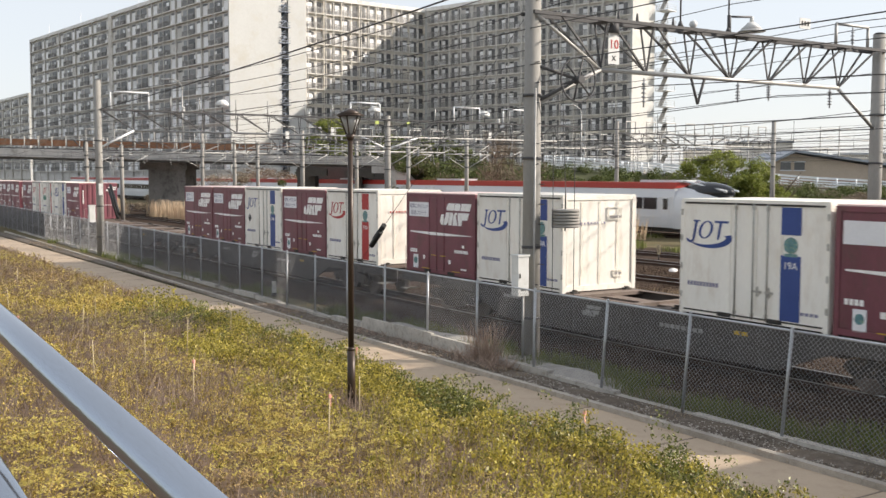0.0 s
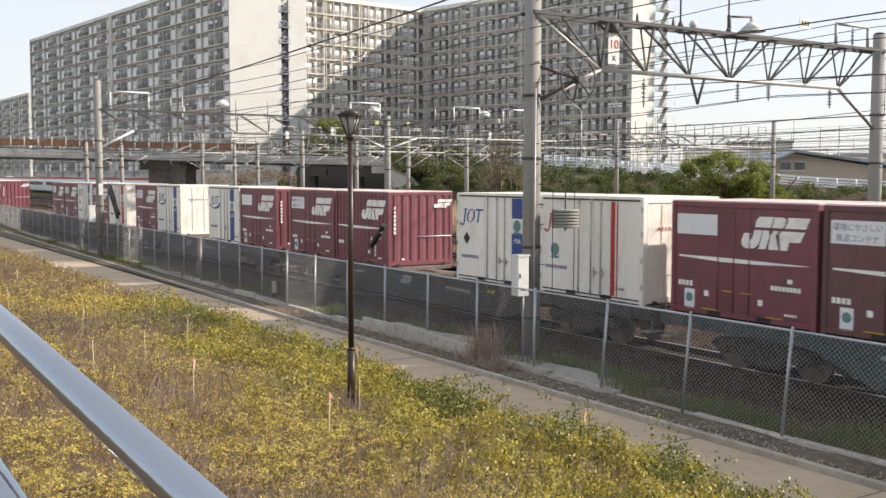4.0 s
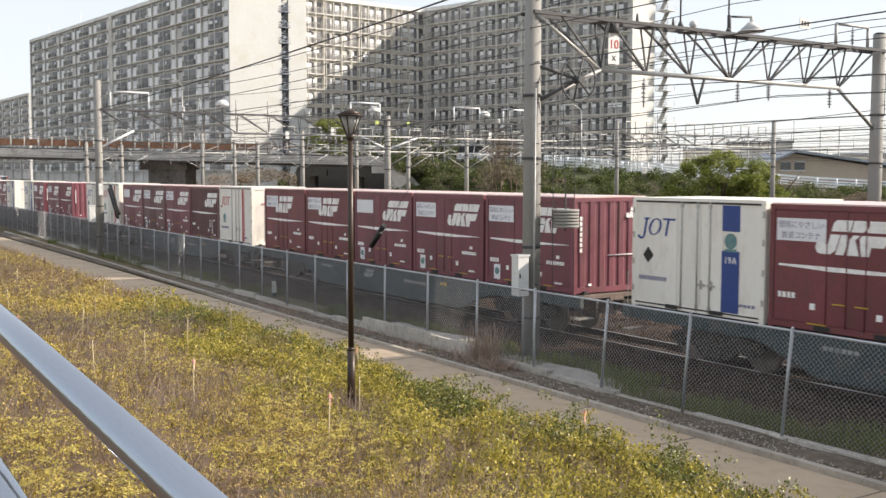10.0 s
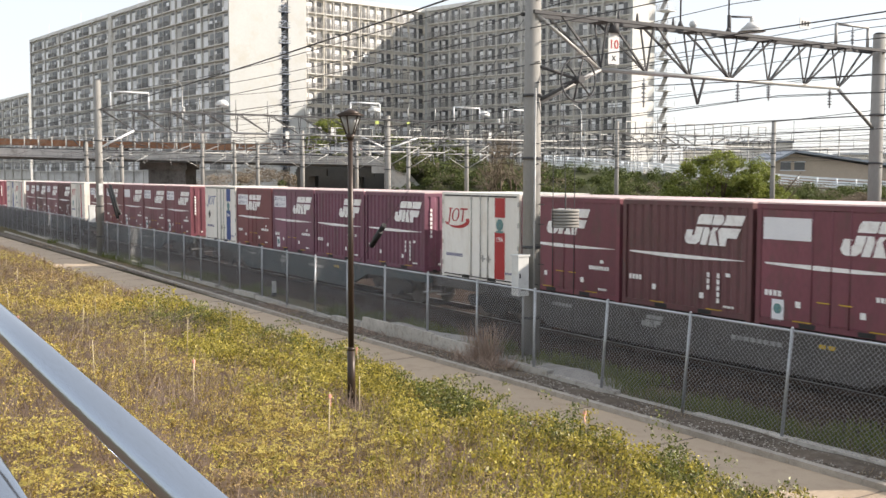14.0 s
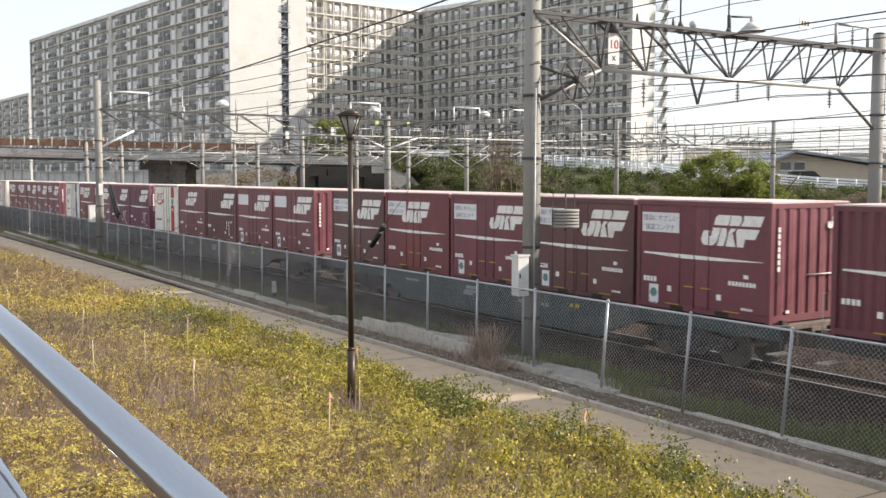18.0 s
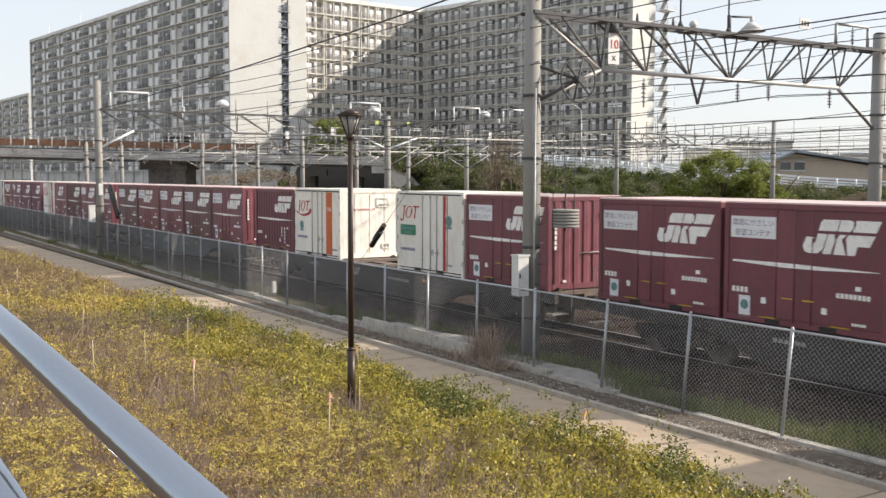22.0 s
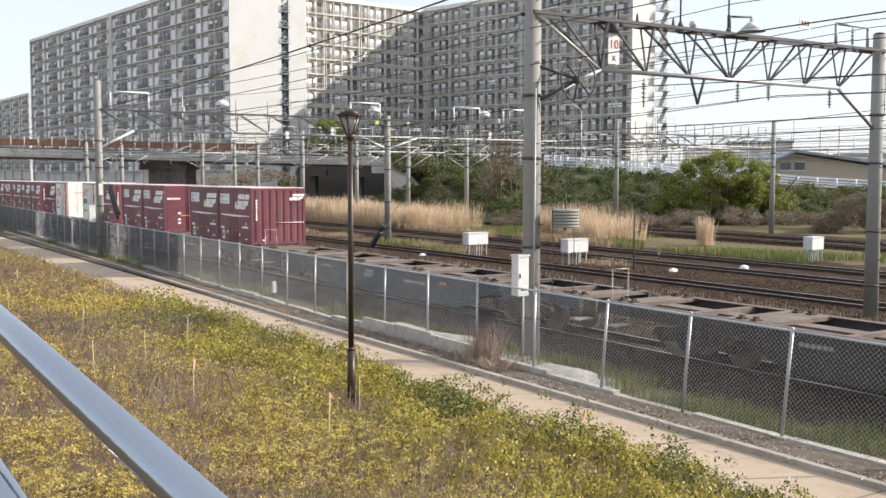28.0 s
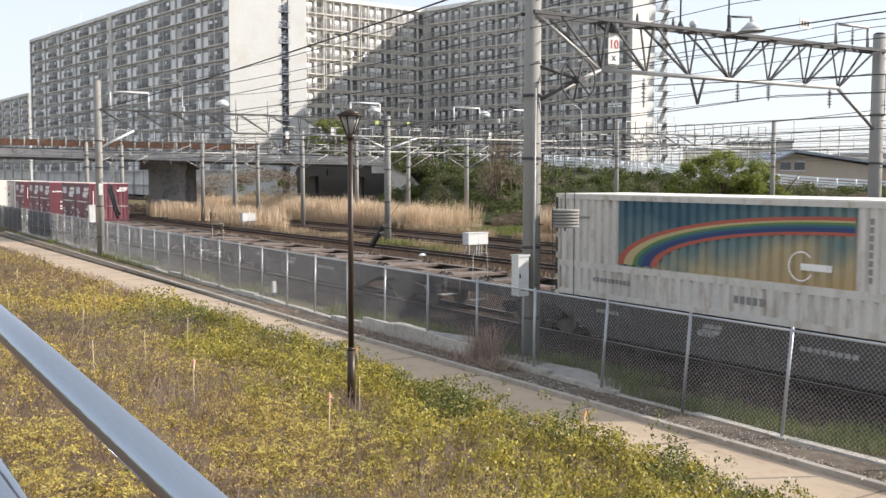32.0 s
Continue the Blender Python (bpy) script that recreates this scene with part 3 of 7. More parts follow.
def rail_container(paint, side="doors", sheet="text", label="", mark_x=1.92, emblem=True, end_doors=False):
    c = thing("freight_container", (0, 0, 0), label, "freight container", "containers on the freight train")
    shell(c, paint, "maroon_roof", side=side, end="flat" if end_doors else "ribs")
    part("company_mark", slanted_mark(mark_x, 1.51, 0.62, 0.012), "white", c, "white painted company mark")
    part("tapered_line", taper(0.22, 3.52, 1.22), "white", c)
    if sheet:
        s = boxes("poster_sheet", "blank_sheet", c, ((0.16, 0.004, 1.70), (1.27, 0.013, 2.13)))
        if sheet == "text":
            for z, line in ((1.955, "環境にやさしい"), (1.755, "鉄道コンテナ")):
                words("lettering", line, 0.148, "ink", s, (0.715, 0.003, z), depth=0.002)
    bars(c, 0.22, 0.60, 0.42, 0.11, 4)
    if emblem and side == "doors":
        e = boxes("emblem_plate", "blank_sheet", c, ((0.40, 0.005, 0.12), (0.68, 0.012, 0.54)))
        bm = bmesh.new()
        arc_band(bm, 0.54, 0.36, 0.01, 0.10, 0, 360, 0.0, 0.005, 14)
        part("emblem", bm, "teal", e)
    if side == "doors":
        bars(c, 2.66, 0.70, 0.72, 0.09, 8)
    else:
        for x, n in ((2.55, 3), (2.82, 5)):
            bm = bmesh.new()
            for i in range(n):
                box(bm, (x, 0.004, 0.82 - i * 0.13), (x + 0.07, 0.012, 0.92 - i * 0.13))
            part("lettering", bm, "white", c)
    bars(c, 3.05, 0.86, 0.16, 0.08, 1, name="small_plate")
    for x, z in ((0.95, 0.42), (2.35, 0.36)):
        bars(c, x, z, 0.16, 0.12, 1, name="small_plate")
    bars(c, 3.0, 0.22, 0.3, 0.05, 5)
    for x in (0.9, 2.55):
        boxes("yellow_tape", "yellow", c, ((x, -0.002, 0.145), (x + 0.42, 0.006, 0.165)))
    if end_doors:
        bm = bmesh.new()
        for y in (1.16, 1.27):
            tube(bm, (L + 0.012, y, 0.1), (L + 0.012, y, H - 0.1), 0.016, 6)
        part("lock_rod", bm, paint, c)
        d = boxes("end_door", paint, c, ((L - 0.02, 0.13, 0.16), (L - 0.001, 1.2, H - 0.14)), ((L - 0.02, 1.23, 0.16), (L - 0.001, W - 0.13, H - 0.14)))
        part("company_mark", slanted_mark(0, 0, 0.27), "white", d).matrix_basis = pose(L + 0.002, 1.42, 1.86, 0, 0, 90)
        boxes("poster_sheet", "blank_sheet", d, ((L, 1.36, 1.36), (L + 0.006, 2.24, 1.66)))
        e = boxes("emblem_plate", "blank_sheet", d, ((L, 1.86, 0.66), (L + 0.006, 2.14, 1.06)))
        boxes("emblem", "teal", e, ((L + 0.004, 1.91, 0.76), (L + 0.009, 2.09, 0.98)))
        boxes("handle", "yellow", d, ((L, 0.82, 0.84), (L + 0.03, 1.30, 0.88)))
        for y, z in ((0.70, 0.94), (0.70, 0.62), (0.70, 0.44)):
            boxes("small_plate", "white", d, ((L, y, z), (L + 0.005, y + 0.15, z + 0.10)))
        bm = bmesh.new()
        for i in range(8):
            box(bm, (L, 0.16 + i * 0.085, 1.68), (L + 0.006, 0.225 + i * 0.085, 1.78))
        part("lettering", bm, "white", d)
    else:
        end_marks(c)
    return c


def cream_container(stripe, width, badge="swoosh", diamond=False, label="", second=None):
    c = thing("freight_container", (0, 0, 0), label, "freight container", "containers on the freight train")
    shell(c, "cream", "cream_roof", side="panels", end="flat", height=H + 0.03)
    ink = "blue" if stripe == "blue" else "red"
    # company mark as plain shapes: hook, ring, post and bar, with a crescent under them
    bm = bmesh.new()
    z = 1.62
    prism(bm, [(0.335, z + 0.0), (0.395, z + 0.0), (0.47, z + 0.36), (0.41, z + 0.36)], 0.004, 0.012)
    prism(bm, [(0.36, z + 0.355), (0.53, z + 0.355), (0.535, z + 0.385), (0.365, z + 0.385)], 0.004, 0.012)
    arc_band(bm, 0.27, z + 0.02, 0.07, 0.12, 200, 350, 0.004, 0.012, 8)
    n = 20
    outer = [(0.70 + 0.19 * math.cos(a) + 0.055 * math.sin(a), z + 0.19 + 0.19 * math.sin(a)) for a in [2 * math.pi * i / n for i in range(n + 1)]]
    inner = [(0.70 + 0.125 * math.cos(a) + 0.05 * math.sin(a), z + 0.19 + 0.165 * math.sin(a)) for a in [2 * math.pi * i / n for i in range(n + 1)]]
    for i in range(n):
        prism(bm, [outer[i], outer[i + 1], inner[i + 1], inner[i]], 0.004, 0.012)
    prism(bm, [(1.0, z), (1.06, z), (1.13, z + 0.34), (1.07, z + 0.34)], 0.004, 0.012)
    prism(bm, [(0.93, z + 0.34), (1.30, z + 0.34), (1.31, z + 0.385), (0.94, z + 0.385)], 0.004, 0.012)
    part("company_mark", bm, ink, c)
    if badge == "swoosh":
        bm = bmesh.new()
        n = 14
        ang = [radians(215 + 165 * i / n) for i in range(n + 1)]
        pts = [(0.80 + 0.60 * math.cos(a), z + 0.03 + 0.22 * math.sin(a)) for a in ang]
        inn = [(0.78 + (0.60 - 0.16 * i / n) * math.cos(a), z + 0.05 + (0.21 - 0.13 * i / n) * math.sin(a)) for i, a in enumerate(ang)]
        prism(bm, pts + inn[::-1], 0.004, 0.012)
        part("crescent_mark", bm, ink, c)
    if diamond:
        bm = bmesh.new()
        prism(bm, [(0.50, 1.00), (0.66, 1.17), (0.50, 1.36), (0.34, 1.17)], 0.004, 0.012)
        part("diamond_mark", bm, "black", c)
    if badge == "green":
        g = boxes("green_plate", "green_label", c, ((0.20, 0.004, 1.10), (1.10, 0.012, 1.42)))
        bars(g, 0.26, 1.27, 0.78, 0.07, 5, "teal", y=-0.001)
        bars(g, 0.42, 1.16, 0.48, 0.05, 4, "teal", y=-0.001)
    m = {"blue": "blue", "red": "red", "orange": "orange", "thin": "red"}[stripe]
    x0 = 2.62 if width > 0.2 else 2.64
    boxes("stripe", m, c, ((x0, 0.003, 0.13), (x0 + width, 0.012, 1.40)), ((x0, 0.003, 1.80 if width > 0.2 else 1.40), (x0 + width, 0.012, H - 0.09)))
    if width > 0.2:
        words("type_lettering", "19A", 0.2, "white", c, (x0 + width / 2, 0.002, 1.14 if stripe != "orange" else 1.66))
    if second:
        boxes("stripe", m, c, ((x0 + width + 0.06, 0.003, 0.13), (x0 + width + 0.10, 0.012, H - 0.09)))
    if stripe == "orange":
        boxes("stripe", m, c, ((x0, 0.004, 1.40), (x0 + width, 0.013, 1.80)))
    bm = bmesh.new()
    ex = x0 + width / 2 if stripe in ("blue", "red") else (2.95 if badge == "green" else 0.60)
    ez = 1.60 if stripe in ("blue", "red") or badge == "green" else 1.10
    arc_band(bm, ex, ez, 0.0, 0.16, 0, 360, -0.002, 0.004, 16)
    bb = part("emblem", bm, "teal", c)
    boxes("emblem_caption", "teal", bb, ((ex - 0.15, 0.0, ez - 0.22), (ex + 0.15, 0.008, ez - 0.16)))
    bars(c, 0.22, 0.62, 0.86, 0.09, 10, "ink")
    bars(c, 2.72 if stripe == "thin" else 3.1, 0.28, 0.42, 0.06, 4, "ink")
    bm = bmesh.new()
    for i in range(9):
        box(bm, (L + 0.0, 0.45 + i * 0.11, 1.71), (L + 0.005, 0.50 + i * 0.11, 1.77))
    lt = part("end_lettering", bm, "red" if ink == "red" else "ink", c)
    for zc, hh, yc in ((1.98, 0.17, 1.72), (0.44, 0.09, 1.84)):
        w = 0.24 if zc > 1 else 0.16
        v = boxes("vent_frame", "cream", c, ((L - 0.005, yc - w, zc - hh), (L + 0.014, yc + w, zc - hh + 0.03)), ((L - 0.005, yc - w, zc + hh - 0.03), (L + 0.014, yc + w, zc + hh)),
                  ((L - 0.005, yc - w, zc - hh + 0.03), (L + 0.014, yc - w + 0.03, zc + hh - 0.03)), ((L - 0.005, yc + w - 0.03, zc - hh + 0.03), (L + 0.014, yc + w, zc + hh - 0.03)))
        boxes("slot", "ink_grey", v, ((L - 0.002, yc - w + 0.05, zc - hh + 0.05), (L + 0.004, yc + w - 0.05, zc - hh + 0.11)))
    bm = bmesh.new()
    for y in (0.12, 0.62, 1.22, 1.82, W - 0.14):
        box(bm, (L - 0.006, y, 0.18), (L + 0.006, y + 0.03, H - 0.12))
    part("end_seam", bm, "cream", c)
    bm = bmesh.new()
    box(bm, (0.12, -0.004, H - 0.075), (L - 0.12, 0.012, H - 0.035))
    box(bm, (0.12, -0.004, 0.085), (L - 0.12, 0.012, 0.115))
    part("door_gasket", bm, "bogie", c)
    return c


def wagon(paint, label):
    """A low flat container wagon, 19.6 m over the frame, standing on the rails at z = -0.1."""
    w = thing("container_wagon", (0, 0, 0), label, "freight wagon", "wagons of the freight train")
    n = 19.6
    for y, nm in ((0.02, "side_sill"), (W - 0.14, "side_sill")):
        bm = bmesh.new()
        prism(bm, [(0, 0.72), (3.9, 0.68), (5.3, 0.14), (14.3, 0.14), (15.7, 0.68), (n, 0.72), (n, 1.0), (0, 1.0)], y, y + 0.12)
        s = part(nm, bm, paint, w)
        if y < 1:
            part("company_mark", slanted_mark(8.6, 0.58, 0.26, 0.02), "sill_ink", s)
            bars(s, 11.2, 0.62, 1.3, 0.09, 8, "sill_ink", y=0.012)
            bars(s, 5.4, 0.70, 0.8, 0.08, 6, "sill_ink", y=0.012)
            bars(s, 13.3, 0.72, 0.4, 0.08, 2, "yellow", y=0.012)
    bm = bmesh.new()
    box(bm, (0, 1.0, 0.5), (n, 1.45, 0.93))
    part("centre_sill", bm, "wagon_deck", w)
    for i in range(6):
        a = min(i * 3.83 - 0.28, n - 0.75)
        a = max(a, 0.0)
        bm = bmesh.new()
        box(bm, (a - (0.16 if 0 < i < 5 else 0), 0.14, 0.92), (a + (0.94 if 0 < i < 5 else 0.72), W - 0.14, 1.005))
        pl = part("deck_plate", bm, "wagon_deck", w)
        bm = bmesh.new()
        for y in (0.25, W - 0.45):
            for dx in (0.10, 0.46):
                box(bm, (a + dx, y, 1.0), (a + dx + 0.16, y + 0.2, 1.035))
                box(bm, (a + dx + 0.04, y + 0.05, 1.03), (a + dx + 0.12, y + 0.15, 1.09))
        part("container_lock", bm, "bogie", pl)["kind"] = "stuff"
    for i in range(5):
        for k in (2.35,):
            bm = bmesh.new()
            box(bm, (i * 3.83 + k, 0.14, 0.86), (i * 3.83 + k + 0.16, W - 0.14, 0.99))
            part("cross_beam", bm, "wagon_deck", w)
    for y in (0.14, W - 0.28):
        boxes("walkway", "wagon_deck", w, ((0, y, 0.985), (n, y + 0.14, 1.003)))
    for x in (2.6, 17.0):
        b = boxes("bogie", "bogie", w, ((x - 0.5, 0.5, 0.35), (x + 0.5, 1.95, 0.62)))
        for y in (0.22, 2.09):
            bm = bmesh.new()
            prism(bm, [(x - 1.3, 0.42), (x - 1.1, 0.28), (x - 0.6, 0.30), (x - 0.4, 0.12), (x + 0.4, 0.12), (x + 0.6, 0.30), (x + 1.1, 0.28), (x + 1.3, 0.42),
                           (x + 1.2, 0.56), (x + 0.7, 0.60), (x + 0.4, 0.68), (x - 0.4, 0.68), (x - 0.7, 0.60), (x - 1.2, 0.56)], y, y + 0.14)
            for k in (-0.16, 0.0, 0.16):
                tube(bm, (x + k, y + 0.07, 0.14), (x + k, y + 0.07, 0.5), 0.06, 8)
            for k in (-0.95, 0.95):
                tube(bm, (x + k, y - 0.06, 0.36), (x + k, y + 0.2, 0.36), 0.12, 10)
            part("side_frame", bm, "bogie", b)
        for k in (-0.95, 0.95):
            bm = bmesh.new()
            for y in (0.64, 1.70):
                tube(bm, (x + k, y - 0.03, 0.33), (x + k, y + 0.1, 0.33), 0.43, 24)
                tube(bm, (x + k, y - 0.06, 0.33), (x + k, y - 0.03, 0.33), 0.38, 24)
            tube(bm, (x + k, 0.5, 0.33), (x + k, 1.95, 0.33), 0.07, 8)
            part("wheelset", bm, "wheel", b)
    for x, s in ((0, -1), (n, 1)):
        bm = bmesh.new()
        box(bm, (min(x, x + s * 0.4), 1.1, 0.62), (max(x, x + s * 0.4), 1.35, 0.86))
        box(bm, (min(x + s * 0.3, x + s * 0.44), 1.02, 0.6), (max(x + s * 0.3, x + s * 0.44), 1.42, 0.9))
        part("coupler", bm, "bogie", w)
        bm = bmesh.new()
        for y in (0.12, 0.62):
            tube(bm, (x - s * 0.06, y, 0.45), (x - s * 0.06, y, 1.75 if x == 0 else 1.0), 0.01, 6)
        if x == 0:
            tube(bm, (x + 0.06, 0.12, 1.75), (x + 0.06, 0.62, 1.75), 0.01, 6)
        box(bm, (x - s * 0.3, -0.02, 0.42), (x - s * 0.02, 0.5, 0.45))
        part("step_rail", bm, "hinge", w)
    bm = bmesh.new()
    tube(bm, (7.3, 0.75, 0.45), (8.5, 0.75, 0.45), 0.19, 12)
    box(bm, (10.3, 0.5, 0.3), (11.0, 0.9, 0.7))
    box(bm, (5.2, 0.4, 0.34), (6.6, 2.0, 0.6))
    box(bm, (12.2, 0.4, 0.34), (14.2, 2.0, 0.62))
    part("brake_gear", bm, "bogie", w)
    return w


def ready_train():
    kinds = {
        "j": rail_container("maroon", label="maroon steel rail container with a poster sheet and white marks"),
        "b": rail_container("maroon", sheet="blank", label="maroon steel rail container with a blank white sheet"),
        "v": rail_container("brick_red", label="brick-red rail container with a poster sheet and white marks", mark_x=1.06, emblem=False),
        "e": rail_container("maroon", label="maroon rail container with doors in its end", end_doors=True),
        "u": rail_container("umber", label="brownish maroon rail container with a poster sheet and white marks"),
        "w": rail_container("umber", "ribs", "", "brownish maroon corrugated rail container"),
        "n": rail_container("maroon", sheet="", mark_x=1.06, emblem=False, label="maroon steel rail container with plain side doors"),
        "r": rail_container("maroon", "ribs", "", "maroon corrugated rail container with a white tapered line"),
        "p": rail_container("plum", sheet="text", label="plum-coloured rail container with a poster sheet"),
        "q": rail_container("plum", "ribs", "", "plum-coloured corrugated rail container"),
        "B": cream_container("blue", 0.46, label="cream steel container with a blue stripe and blue mark"),
        "D": cream_container("blue", 0.46, "none", True, "cream container with a blue stripe and black diamond"),
        "T": cream_container("thin", 0.14, "none", label="cream container with a thin red stripe, rust-stained", second=True),
        "R": cream_container("red", 0.46, label="cream container with a red stripe and red mark"),
        "O": cream_container("orange", 0.47, label="cream container with a broad orange stripe"),
        "G": cream_container("thin", 0.14, "green", label="cream container with a green plate and red stripe", second=True),
    }
    used = set()
    rows = ((-215.7, "Djjbj"), (-195.27, "jTGBj"), (-155.26, "jjDjR"), (-134.4, "jB.Bb"), (-114.04, "jr.DT"), (-94.13, "bujwT"), (-73.7, "vvbjj"), (-52.6, "Dvpqq"),
            (-32.58, "Rnwbb"), (-12.13, "uvjuj"), (8.29, "rO.Gj"), (29.23, "je.uj"))
    for q0, slots in rows:
        for i, k in enumerate(slots):
            if k == ".":
                continue
            ob = kinds[k] if k not in used else copy_thing(kinds[k], pose(0, 0, 0))
            used.add(k)
            TRAIN.append((ob, q0 + i * 3.83 + 0.03, NEAR, ZB))
    plain = wagon("wagon", "grimy grey flat wagon for containers")
    blue = wagon("wagon_blue", "faded blue-grey flat wagon for containers")
    for i, q0 in enumerate((-215.7, -195.27, -175.3, -155.26, -134.4, -114.04, -94.13, -73.7, -52.6, -32.58, -12.13, 8.29, 29.23, 49.7, 70.3, 91.2, 111.8)):
        src = blue if i in (6, 7, 8, 10, 13) else plain
        ob = src if i in (0, 6) else copy_thing(src, pose(0, 0, 0))
        TRAIN.append((ob, q0 - 0.28, NEAR, 0.0))


ready_train()

# ---- apartment blocks ----
FW, RT = Vector((-0.8398, 0.5429, 0)), Vector((0.5429, 0.8398, 0))


def far(px, depth, z=0.0):
    """A place by its sideways slope from the viewing line and its depth along it."""
    p = Vector((EYE.x, EYE.y, 0)) + FW * depth + RT * (px * depth)
    p.z = z
    return p


M["facade"] = mat("grey_facade_concrete", (0.61, 0.595, 0.565), 0.85, 0, 0.12, 0.3, 4, 0.1, (0.30, 0.28, 0.25), 0.3)
M["endwall"] = mat("cream_painted_gable", (0.52, 0.53, 0.52), 0.8, 0, 0.08, 0.12, 3, 0.05, (0.47, 0.45, 0.39), 0.35)
M["facade_cream"] = mat("cream_facade_paint", (0.68, 0.64, 0.57), 0.85, 0, 0.12, 0.3, 4, 0.1, (0.36, 0.32, 0.27), 0.3)
M["slab_edge"] = mat("weathered_slab_edge", (0.66, 0.635, 0.585), 0.85, 0, 0.2, 0.3, 4, 0.1, (0.30, 0.27, 0.23), 0.45)
M["stair_blue"] = mat("blue_grey_stair_steel", (0.20, 0.23, 0.28), 0.6, 0.2, 0.2, 0.6, 6, 0.05, rnd=0.2)
M["balcony"] = mat("pale_balcony_panel", (0.78, 0.765, 0.73), 0.8, 0, 0.12, 0.4, 5, 0.05, (0.35, 0.32, 0.28), 0.3, island_col=(0.70, 0.69, 0.66))
M["curtain"] = mat("curtained_window", (0.93, 0.93, 0.93), 0.6, 0, 0.05, 0.6, 4, 0.0, island_col=(0.75, 0.75, 0.75), by_object=True)
M["darkglass"] = mat("dark_window_glass", (0.04, 0.042, 0.045), 0.3, 0, 0.3, 0.6, 4, 0.0, island_col=(0.23, 0.23, 0.23), by_object=True)
M["railing"] = mat("grey_balcony_railing", (0.30, 0.295, 0.285), 0.6, 0.1, 0.15, 0.5, 5, 0, rnd=0.2)
M["steelwhite"] = mat("white_painted_steel", (0.66, 0.68, 0.70), 0.5, 0, 0.08, 1, 20, 0.05)


def block(name, p, q, base, top, storey, depth, bays, label, seed=1, wall="facade", plan=None):
    """A slab block whose front runs from p to q, with its depth behind (to the left of p to q).
    plan: the pieces of one bay as (kind, start, width) in parts of the bay."""
    p, q = Vector(p), Vector(q)
    d = (q - p)
    n = d.length
    d.normalize()
    rz = math.degrees(math.atan2(d.y, d.x))
    b = thing(name, (p.x, p.y, 0), label, "apartment block", rz=rz)
    boxes("wall", wall, b, ((0, 0.42, base), (n, depth, top)))
    boxes("roof_parapet", "balcony", b, ((-0.05, -0.05, top - 0.22), (n + 0.05, depth + 0.05, top + 0.5)))
    boxes("gable_wall", "endwall", b, ((n, 0, base), (n + 0.3, depth, top + 0.45)))
    boxes("gable_wall", "endwall", b, ((-0.3, 0, base), (0, depth, top + 0.45)))
    rng = random.Random(seed)
    floors = int((top - base) / storey)
    bw = n / bays
    kinds = ("panel", "curtain_window", "glass_door", "transom")
    mats = {"panel": "railing", "curtain_window": "curtain", "glass_door": "darkglass", "transom": "darkglass"}
    pm = {}
    for kind, x0, w in plan:
        if (kind, w) in pm:
            continue
        bm = bmesh.new()
        size = w * bw
        if kind == "panel":
            # barred balcony front: upright bars under a top rail, one comb-shaped piece
            k = max(4, int(size / 0.24))
            comb = [(0, 1.0), (0, 0.0)]
            step = (size - 0.09) / k
            for i in range(k + 1):
                x = i * step
                comb += [(x, 0.9), (x, 0.02), (x + 0.09, 0.02), (x + 0.09, 0.9)] if i else [(0.09, 0.0), (0.09, 0.9)]
            comb.append((size, 1.0))
            prism(bm, comb, 0, 0.045)
        elif kind == "transom":
            box(bm, (0, 0, 1.78), (size, 0.07, 2.12))
        else:
            box(bm, (0, 0, 0), (size, 0.08, 1.74 if kind == "curtain_window" else 2.0))
        pm[kind, w] = finish(bm, kind)
        pm[kind, w].materials.append(M[mats[kind]])
    for i in range(bays + 1):
        x = min(max(i * bw, 0.1), n - 0.1)
        boxes("partition_fin", wall, b, ((x - 0.09, 0.06, base), (x + 0.09, 0.43, top - 0.3)))
        for dx in (0.35, bw * 0.52):
            if x + dx < n:
                bm = bmesh.new()
                tube(bm, (x + dx, -0.03, base), (x + dx, -0.03, top), 0.07, 6)
                part("drain_pipe", bm, "slab_edge", b)
    count = dict.fromkeys(kinds, 0)
    rest = bmesh.new()

    def piece(kind, w, x, y, z):
        count[kind] += 1
        me = pm[kind, w]
        if count[kind] > 150:
            vs = [rest.verts.new(v.co + Vector((x, y, z))) for v in me.vertices]
            for f in me.polygons:
                rest.faces.new([vs[k] for k in f.vertices]).material_index = (0, 1, 2, 2)[kinds.index(kind)]
            return
        o = new(kind, me)
        o.parent = b
        o.location = (x, y, z)

    clutter = bmesh.new()
    for k in range(floors):
        z = top - (k + 1) * storey
        boxes("balcony_slab", "slab_edge", b, ((0, 0, z - 0.14), (n, 0.43, z + 0.08)))
        if z < 3:
            continue
        for i in range(bays):
            x = i * bw
            for kind, x0, w in plan:
                if (i + seed) % 2 and kind != "panel":
                    x0 = 1 - x0 - w
                if kind == "curtain_window" and rng.random() < 0.08:
                    continue
                if kind == "panel":
                    piece(kind, w, x + x0 * bw, 0.0, z + 0.10)
                else:
                    piece(kind, w, x + x0 * bw, 0.35, z + 0.12)
            for _ in range(int(bw / 3)):
                u = rng.random()
                a = x + rng.uniform(0.05, 0.85) * bw
                if u < 0.30:
                    box(clutter, (a, 0.3, z + 1.1), (a + rng.uniform(0.4, 1.2), 0.36, z + rng.uniform(1.5, 1.95)))
                elif u < 0.62:
                    box(clutter, (a, 0.2, z + 0.1), (a + 0.8, 0.5, z + 0.72))
    o = part("balcony_clutter", clutter, "curtain", b, "laundry and white outdoor units on the balconies")
    o["kind"] = "stuff"
